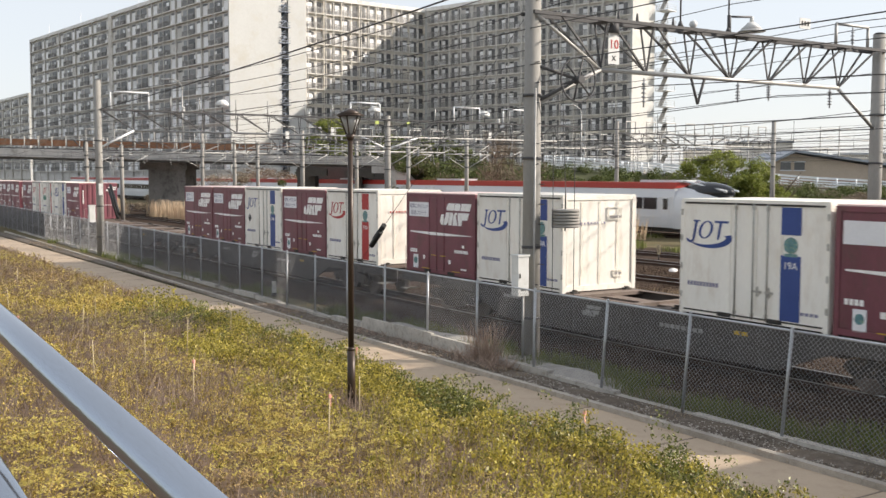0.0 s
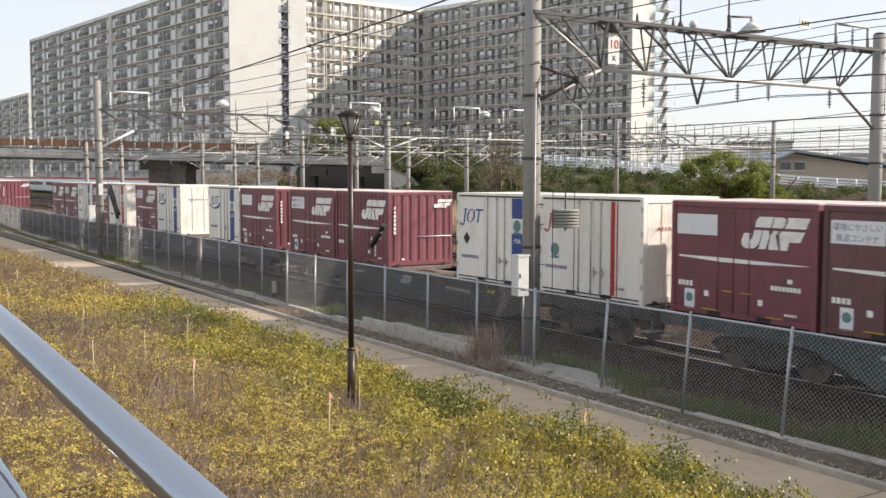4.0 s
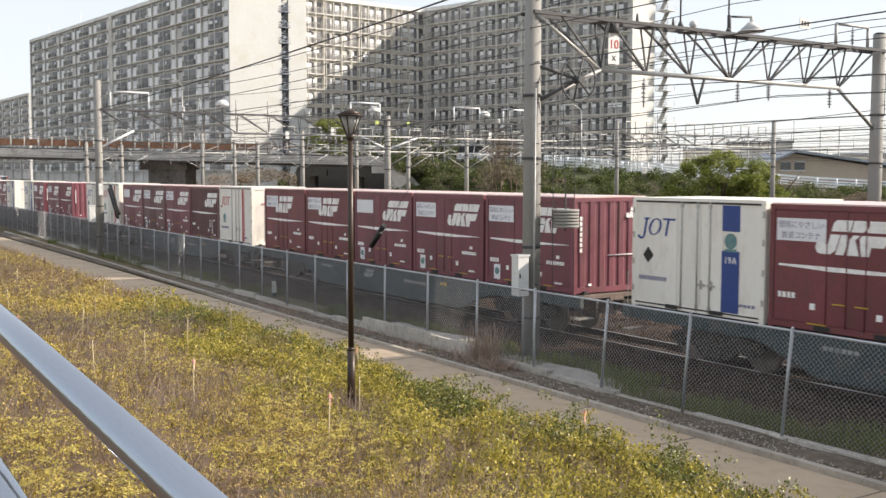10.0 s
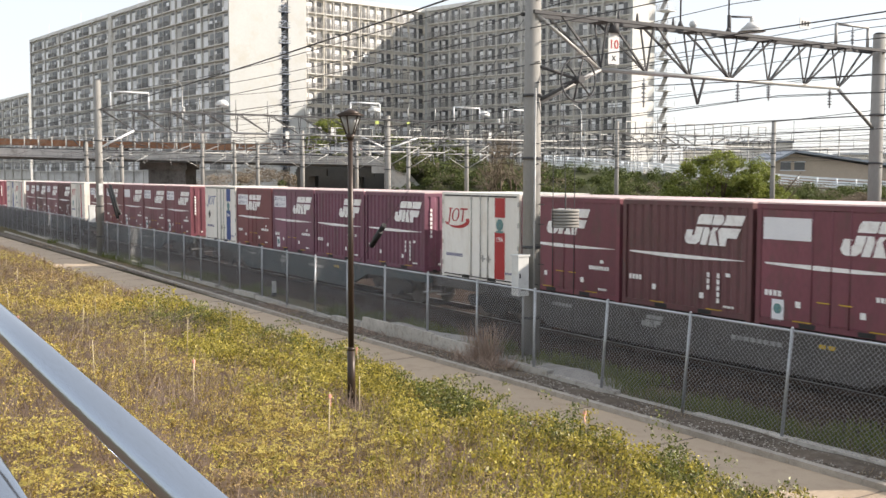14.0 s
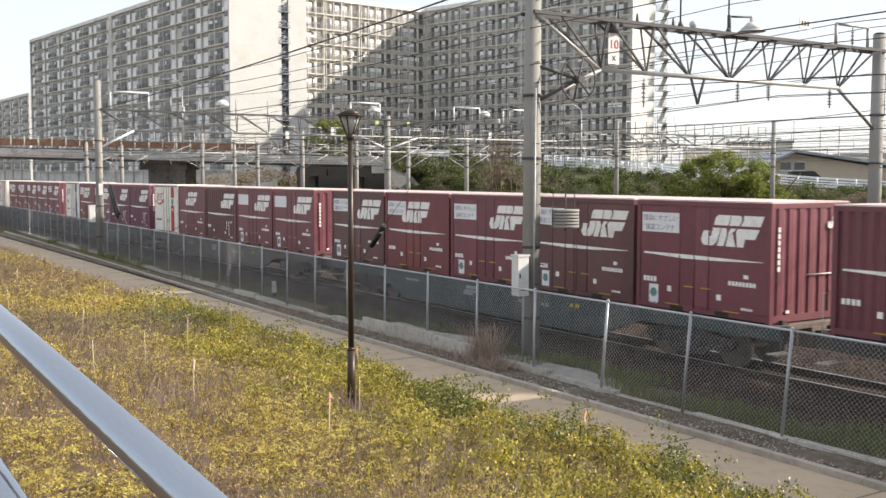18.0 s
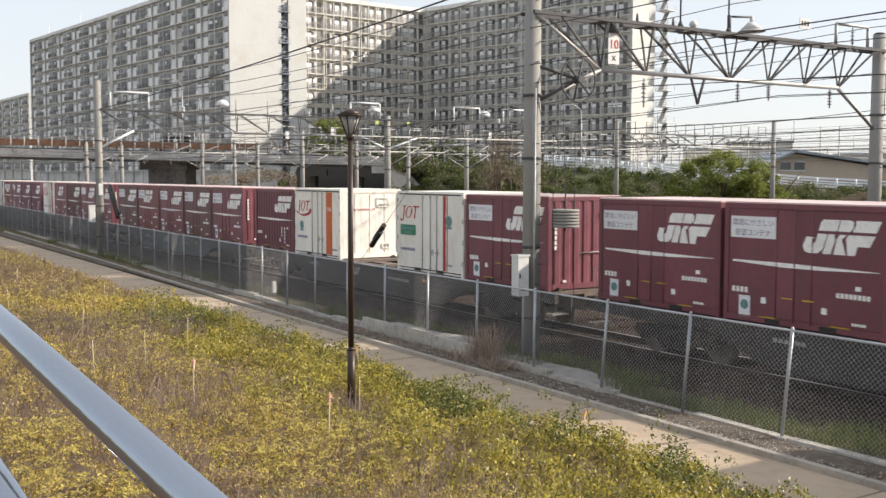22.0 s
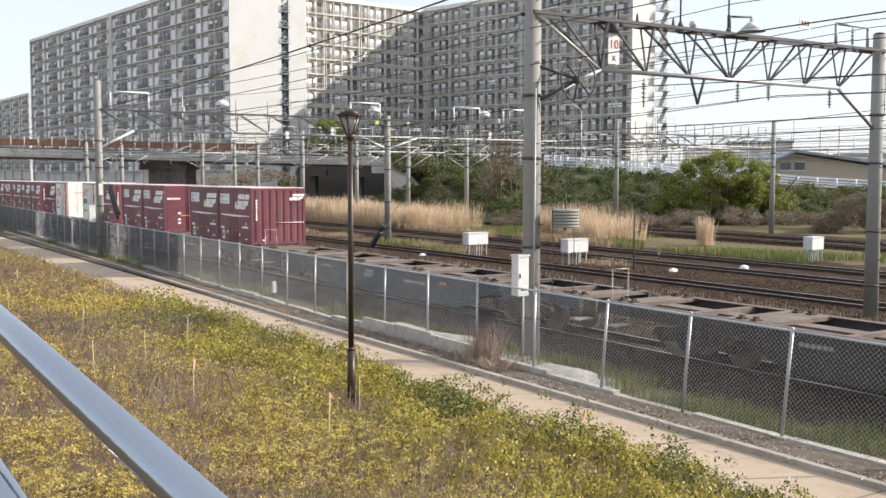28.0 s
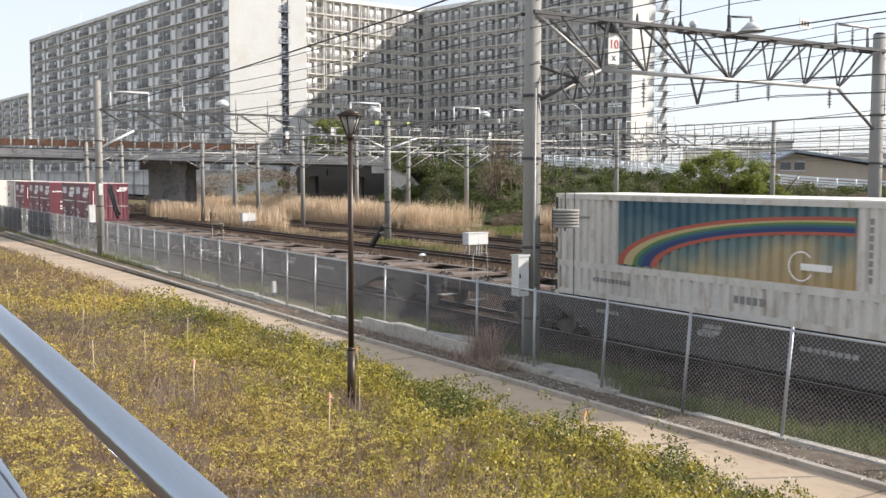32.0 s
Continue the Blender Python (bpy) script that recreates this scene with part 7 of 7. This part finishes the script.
pt = thing("ground_post", (-26.6, 15.0, -0.25), "thin post with white reflectors", "marker post")
bm = bmesh.new()
tube(bm, (0, 0, 0), (0, 0, 2.4), 0.04, 6)
part("post", bm, "truss", pt)


# ---- rainbow container ----
M["panelart"] = bpy.data.materials.new("blue_to_sand_panel")
M["panelart"].use_nodes = True
pn, pl_ = M["panelart"].node_tree.nodes, M["panelart"].node_tree.links
tc = pn.new("ShaderNodeTexCoord")
sx = pn.new("ShaderNodeSeparateXYZ")
ad = pn.new("ShaderNodeMath")
ad.operation = "MULTIPLY_ADD"
ns = pn.new("ShaderNodeTexNoise")
ns.inputs["Scale"].default_value = 0.8
cr = pn.new("ShaderNodeValToRGB")
cr.color_ramp.elements[0].position, cr.color_ramp.elements[0].color = 0.0, (0.42, 0.30, 0.15, 1)
cr.color_ramp.elements[1].position, cr.color_ramp.elements[1].color = 1.0, (0.035, 0.10, 0.14, 1)
for ps, co in ((0.35, (0.40, 0.33, 0.20, 1)), (0.62, (0.13, 0.20, 0.20, 1))):
    e = cr.color_ramp.elements.new(ps)
    e.color = co
hm = pn.new("ShaderNodeMath")
hm.operation = "ADD"
pl_.new(tc.outputs["Object"], sx.inputs[0])
pl_.new(tc.outputs["Object"], ns.inputs["Vector"])
sc = pn.new("ShaderNodeMath")
sc.operation = "MULTIPLY"
sc.inputs[1].default_value = 0.085
pl_.new(sx.outputs["X"], sc.inputs[0])
zz = pn.new("ShaderNodeMath")
zz.operation = "MULTIPLY_ADD"
zz.inputs[1].default_value = 0.52
zz.inputs[2].default_value = -0.28
pl_.new(sx.outputs["Z"], zz.inputs[0])
pl_.new(sc.outputs[0], ad.inputs[0])
ad.inputs[1].default_value = -0.9
pl_.new(zz.outputs[0], ad.inputs[2])
pl_.new(ad.outputs[0], hm.inputs[0])
pl_.new(ns.outputs["Fac"], hm.inputs[1])
pl_.new(hm.outputs[0], cr.inputs[0])
pl_.new(cr.outputs[0], pn["Principled BSDF"].inputs["Base Color"])
pn["Principled BSDF"].inputs["Roughness"].default_value = 0.5
M["bandgreen"] = mat("green_band", (0.10, 0.20, 0.07), 0.5, 0, 0.1, 2, 20, 0)
M["bandyellow"] = mat("yellow_band", (0.46, 0.38, 0.20), 0.5, 0, 0.1, 2, 20, 0)
M["bandnavy"] = mat("navy_band", (0.03, 0.055, 0.16), 0.5, 0, 0.1, 2, 20, 0)
M["bandred"] = mat("red_band", (0.40, 0.10, 0.07), 0.5, 0, 0.1, 2, 20, 0)
M["bandteal"] = mat("teal_band", (0.03, 0.12, 0.16), 0.5, 0, 0.1, 2, 20, 0)
M["greywhite"] = mat("grimy_grey_white_paint", (0.60, 0.575, 0.535), 0.55, 0, 0.14, 0.8, 16, 0.08, (0.32, 0.23, 0.15), 0.42, stretch=(1.6, 1.6, 0.6))


def long_container(art):
    l, h = 9.30, 2.50
    c = thing("long_container", (0, 0, 0), "long pale corrugated container with a painted rainbow" if art else "long pale corrugated container", "freight container",
              "containers on the freight train")
    fr = bmesh.new()
    for x in (0.0, l - 0.14):
        for y in (0.0, W - 0.14):
            box(fr, (x, y, 0), (x + 0.14, y + 0.14, h - 0.02))
    for y in (0.005, W - 0.105):
        for z0, z1 in ((0.03, 0.16), (h - 0.14, h - 0.03)):
            box(fr, (0.14, y, z0), (l - 0.14, y + 0.1, z1))
    part("frame", fr, "greywhite", c)
    bm = bmesh.new()
    box(bm, (0.01, 0.01, h - 0.03), (l - 0.01, W - 0.01, h))
    part("roof", bm, "cream_roof", c)
    bm = bmesh.new()
    ribs(bm, 0.14, l - 0.14, 0.16, 0.72, 0.014, 0.07, 0.27)
    part("lower_side", bm, "greywhite", c)
    boxes("middle_rail", "greywhite", c, ((0.14, 0.012, 0.70), (l - 0.14, 0.06, 0.86)))
    for nm, a, b, m in (("left_panel", 0.14, 2.2, "greywhite"), ("painted_panel", 2.2, 8.45, "panelart" if art else "greywhite"), ("right_panel", 8.45, l - 0.14, "greywhite")):
        bm = bmesh.new()
        ribs(bm, a, b, 0.86, h - 0.14, 0.016, 0.07, 0.27)
        part(nm, bm, m, c)
    for k, y in enumerate((0.45, 0.95, 1.5, 2.0)):
        bm = bmesh.new()
        tube(bm, (l + 0.01, y, 0.08), (l + 0.01, y, h - 0.08), 0.022, 6)
        for z in (0.3, 0.95, 1.6, 2.2):
            box(bm, (l - 0.01, y - 0.05, z), (l + 0.03, y + 0.05, z + 0.08))
        part("lock_rod", bm, "hinge", c)
    boxes("warning_tape", "orange", c, ((l - 0.009, 0.2, 1.02), (l + 0.0, W - 0.2, 1.12)))
    for x in (0.03, l - 0.03):
        boxes("end_wall", "greywhite", c, ((x - 0.02, 0.14, 0.05), (x + 0.02, W - 0.14, h - 0.1)))
    boxes("floor", "wagon", c, ((0.1, 0.1, 0.06), (l - 0.1, W - 0.1, 0.14)))
    if art:
        # the rainbow: bands that rise from the lower left and level out to the right
        cx, a, b0 = 8.45, 6.0, 1.32
        for nm, r0, r1, m in (("red_band", 1.00, 1.035, "bandred"), ("yellow_band", 0.982, 1.00, "bandyellow"), ("green_band", 0.957, 0.982, "bandgreen"), ("teal_band", 0.93, 0.957, "bandteal"),
                              ("navy_band", 0.885, 0.93, "bandnavy"), ("lower_red_band", 0.85, 0.885, "bandred")):
            bm = bmesh.new()
            n = 26
            rows = []
            for i in range(n + 1):
                t = radians(180 - 90 * i / n)
                rows.append([bm.verts.new((cx + a * r * math.cos(t) * (0.97 if r < 1 else 1), 0.012, 0.88 + b0 * (0.02 + (r - 0.0) ** 1.6 * math.sin(t)) * 0.92)) for r in (r0, r1)])
            for u, w in zip(rows, rows[1:]):
                bm.faces.new((u[0], w[0], w[1], u[1]))
            ex = bmesh.ops.extrude_face_region(bm, geom=bm.faces[:])
            for v in ex["geom"]:
                if isinstance(v, bmesh.types.BMVert):
                    v.co.y += 0.004
            part(nm, bm, m, c)
        bm = bmesh.new()
        arc_band(bm, 7.3, 1.22, 0.26, 0.29, 40, 330, 0.006, 0.012, 24)
        part("ring_mark", bm, "white", c)
        bars(c, 7.3, 1.15, 0.95, 0.13, 1, y=0.004, name="company_mark")
        bm = bmesh.new()
        prism(bm, [(0.55, 1.72), (0.70, 1.92), (0.55, 2.12), (0.40, 1.92)], 0.006, 0.012)
        part("diamond_mark", bm, "black", c)
        bars(c, 0.85, 1.9, 0.42, 0.06, 5, "ink_grey", y=0.008)
        bars(c, 1.4, 0.42, 1.3, 0.10, 10, "ink_grey", y=0.008)
        bars(c, 5.7, 0.35, 0.8, 0.16, 5, "ink_grey", y=0.008)
        bm = bmesh.new()
        for i in range(8):
            box(bm, (8.74, 0.006, 1.02 + i * 0.15), (8.82, 0.012, 1.02 + i * 0.15 + 0.11))
        part("lettering", bm, "ink_grey", c)
    for x in (0.0, l - 0.09):
        boxes("corner_gasket", "bogie", c, ((x, -0.004, 0.1), (x + 0.09, 0.004, h - 0.1)))
    for x in (l - 0.18, 0.02):
        for z in (0.35, 0.9, 1.4, 1.95):
            boxes("hinge", "hinge", c, ((x, -0.012, z), (x + 0.12, 0.01, z + 0.14)))
    return c


TRAIN.append((long_container(True), 94.79, NEAR, ZB))


# ---- passenger train on the far main line ----
M["trainwhite"] = mat("pale_grey_train_paint", (0.62, 0.64, 0.66), 0.35, 0, 0.05, 0.5, 10, 0.0)
M["trainred"] = mat("red_train_roof_stripe", (0.42, 0.05, 0.04), 0.4, 0, 0.08, 0.5, 10, 0.0)
M["trainglass"] = mat("tinted_train_glass", (0.02, 0.022, 0.026), 0.12, 0, 0.1, 0.5, 10, 0.0)


def rail_car(x0, length, nose):
    t = thing("express_car", (0, 0, 0), "pale grey express leading car with red roof band" if nose else "pale grey express car with a red roof band", "railway carriage", "cars of the express")
    bm = bmesh.new()
    a = x0 + (5.2 if nose else 0.15)
    prof = [(-1.42, 0.5), (-1.46, 1.2), (-1.42, 2.6), (-1.25, 3.25), (1.25, 3.25), (1.42, 2.6), (1.46, 1.2), (1.42, 0.5)]
    rows = [[bm.verts.new((x, y, z)) for y, z in prof] for x in (a, x0 + length - 0.15)]
    for i in range(len(prof)):
        j = (i + 1) % len(prof)
        bm.faces.new((rows[0][i], rows[0][j], rows[1][j], rows[1][i]))
    bm.faces.new(rows[0])
    bm.faces.new(rows[1][::-1])
    body = part("body", bm, "trainwhite", t)
    bm = bmesh.new()
    box(bm, (a, -1.30, 3.18), (x0 + length - 0.15, 1.30, 3.62))
    part("roof", bm, "trainred", t)
    bm = bmesh.new()
    box(bm, (x0 + 5, -0.9, 3.62), (x0 + 9, 0.9, 3.78))
    part("roof_unit", bm, "trainwhite", t)
    n = 9 if nose else 11
    for i in range(n):
        x = a + 1.6 + i * (x0 + length - a - 3.2) / n
        boxes("window", "trainglass", t, ((x, -1.475, 1.75), (x + 1.25, 1.475, 2.55)))
    bm = bmesh.new()
    box(bm, (x0 + 2.5, -1.2, 0.2), (x0 + length - 2.5, 1.2, 0.52))
    part("underframe", bm, "bogie", t)
    for x in (x0 + 3.2, x0 + length - 3.2):
        bm = bmesh.new()
        for dx in (-1.05, 1.05):
            tube(bm, (x + dx, -0.9, 0.33), (x + dx, 0.9, 0.33), 0.42, 16)
        part("wheelset", bm, "wheel", t)
    if nose:
        bm = bmesh.new()
        k = 10
        rings = []
        for i in range(k + 1):
            f = i / k
            x = a - 5.0 * f
            w = 1.45 * (1 - 0.42 * f ** 2.6)
            top = 3.35 - 1.75 * f ** 2.2
            bot = 0.45
            rings.append([bm.verts.new((x, w * c, bot + (top - bot) * s)) for c, s in ((-0.97, 0.0), (-1.0, 0.35), (-0.94, 0.72), (-0.62, 0.96), (0, 1.0), (0.62, 0.96), (0.94, 0.72), (1.0, 0.35), (0.97, 0))])
        for u, w2 in zip(rings, rings[1:]):
            for i in range(8):
                f = bm.faces.new((u[i], u[i + 1], w2[i + 1], w2[i]))
                f.smooth = True
        bm.faces.new(rings[-1])
        part("nose", bm, "trainwhite", t)
        bm = bmesh.new()
        bmesh.ops.create_uvsphere(bm, u_segments=20, v_segments=10, radius=1.0)
        for v in bm.verts:
            v.co = Vector((a - 1.7 + v.co.x * 2.3, v.co.y * 0.95, 2.95 + v.co.z * 0.72))
            v.co.z = max(v.co.z, 2.6)
        for f in bm.faces:
            f.smooth = True
        part("cab_canopy", bm, "trainglass", t)
        bm = bmesh.new()
        for y in (-0.7, 0.7):
            tube(bm, (a - 3.9, y * 0.8, 3.05), (a - 0.2, y, 3.72), 0.07, 6)
        part("canopy_frame", bm, "trainwhite", t)
        bm = bmesh.new()
        box(bm, (a + 0.35, -1.475, 0.7), (a + 1.1, 1.475, 2.6))
        part("cab_door", bm, "trainwhite", t)
        boxes("door_window", "trainglass", t, ((a + 0.5, -1.485, 1.75), (a + 0.95, 1.485, 2.5)))
    return t


NOSE = -38.2
# the car with the cab is the last one: it is turned round, so that its nose points back along the line
MOVERS.append((rail_car(0, 21.0, True), NOSE, 36.0, -0.1, 180, -26.4))
second_car = rail_car(0, 20.0, False)
for k in range(1, 9):
    ob = second_car if k == 1 else copy_thing(second_car, pose(0, 0, 0))
    MOVERS.append((ob, NOSE - 21.0 - 20.0 * k, 36.0, -0.1, 0, -26.4))


# ---- cars on the embankment road ----
M["carwhite"] = mat("white_car_paint", (0.72, 0.73, 0.74), 0.3, 0, 0.04, 1, 10, 0)
M["cargrey"] = mat("dark_grey_car_paint", (0.10, 0.11, 0.12), 0.3, 0, 0.04, 1, 10, 0)
M["tyre"] = mat("black_tyre", (0.02, 0.02, 0.02), 0.8, 0, 0.1, 4, 20, 0.05)


def car(kind, label, paint="carwhite"):
    t = thing("car", (0, 0, 0), label, "car", "cars on the road")
    roof = 1.75 if kind == "van" else 1.45
    bm = bmesh.new()
    prism(bm, [(-2.1, 0.3), (2.1, 0.3), (2.15, 0.75), (2.0, 0.95), (1.1, 1.0), (-2.0, 1.0), (-2.15, 0.8)], -0.82, 0.82)
    bmesh.ops.bevel(bm, geom=bm.edges[:], offset=0.06, segments=2, affect="EDGES")
    part("body", bm, paint, t)
    bm = bmesh.new()
    prism(bm, [(1.25, 0.98), (0.45, roof - 0.06), (-1.5 if kind != "van" else -1.85, roof - 0.06), (-2.0, 0.98)], -0.72, 0.72)
    part("glasshouse", bm, "trainglass", t)
    bm = bmesh.new()
    prism(bm, [(0.5, roof - 0.08), (0.3, roof), (-1.4 if kind != "van" else -1.8, roof), (-1.6 if kind != "van" else -1.92, roof - 0.08)], -0.74, 0.74)
    part("roof", bm, paint, t)
    for x in (-1.3, 1.3):
        for y in (-0.78, 0.62):
            bm = bmesh.new()
            tube(bm, (x, y, 0.32), (x, y + 0.16, 0.32), 0.32, 16)
            w = part("wheel", bm, "tyre", t)
            bm = bmesh.new()
            tube(bm, (x, y - 0.01, 0.32), (x, y + 0.17, 0.32), 0.18, 12)
            part("rim", bm, "hinge", w)
    for y in (-0.6, 0.6):
        boxes("headlight", "steelwhite", t, ((2.1, y - 0.15, 0.62), (2.17, y + 0.15, 0.76)))
        boxes("tail_light", "red", t, ((-2.17, y - 0.12, 0.72), (-2.1, y + 0.12, 0.9)))
    return t


ROAD_TURN = math.degrees(math.atan2(RT.y, RT.x))
CARS = [(car("sedan", "white saloon car on the embankment road"), 9.2, 0.384, -0.102, 5.2, 180), (car("van", "white van on the embankment road"), 13.0, 0.367, 0.111, 2.6, 0),
        (car("sedan", "white saloon car on the embankment road"), 22.5, 0.346, 0.080, 2.6, 0),
        (car("van", "white van on the embankment road"), 17.0, 0.396, -0.135, 5.2, 180),
        (car("van", "dark grey van on the embankment road", "cargrey"), 18.2, 0.389, 0.107, 2.6, 0)]


def motions():
    times = (0, 2, 4, 6, 8, 10, 12, 14, 16, 18, 20, 22, 24, 26, 28, 30, 32)
    for ob, q, y, z in TRAIN:
        walk(ob, [(t, pose(q + advance(t), y, z)) for t in times])
    for ob, x0, y, z, rz, speed in MOVERS:
        walk(ob, [(t, pose(x0 + speed * t, y, z, 0, 0, rz)) for t in (0, 8, 16, 24, 32)])
    for ob, t0, s0, v, back, turn in CARS:
        rows = []
        for t in range(0, 33):
            s = min(max(s0 + v * (t - t0), -0.72), 0.95)
            rows.append((t, Matrix.Translation(road_at(s, back, 0.09)) @ pose(0, 0, 0, 0, 0, ROAD_TURN + turn)))
        walk(ob, rows)


motions()
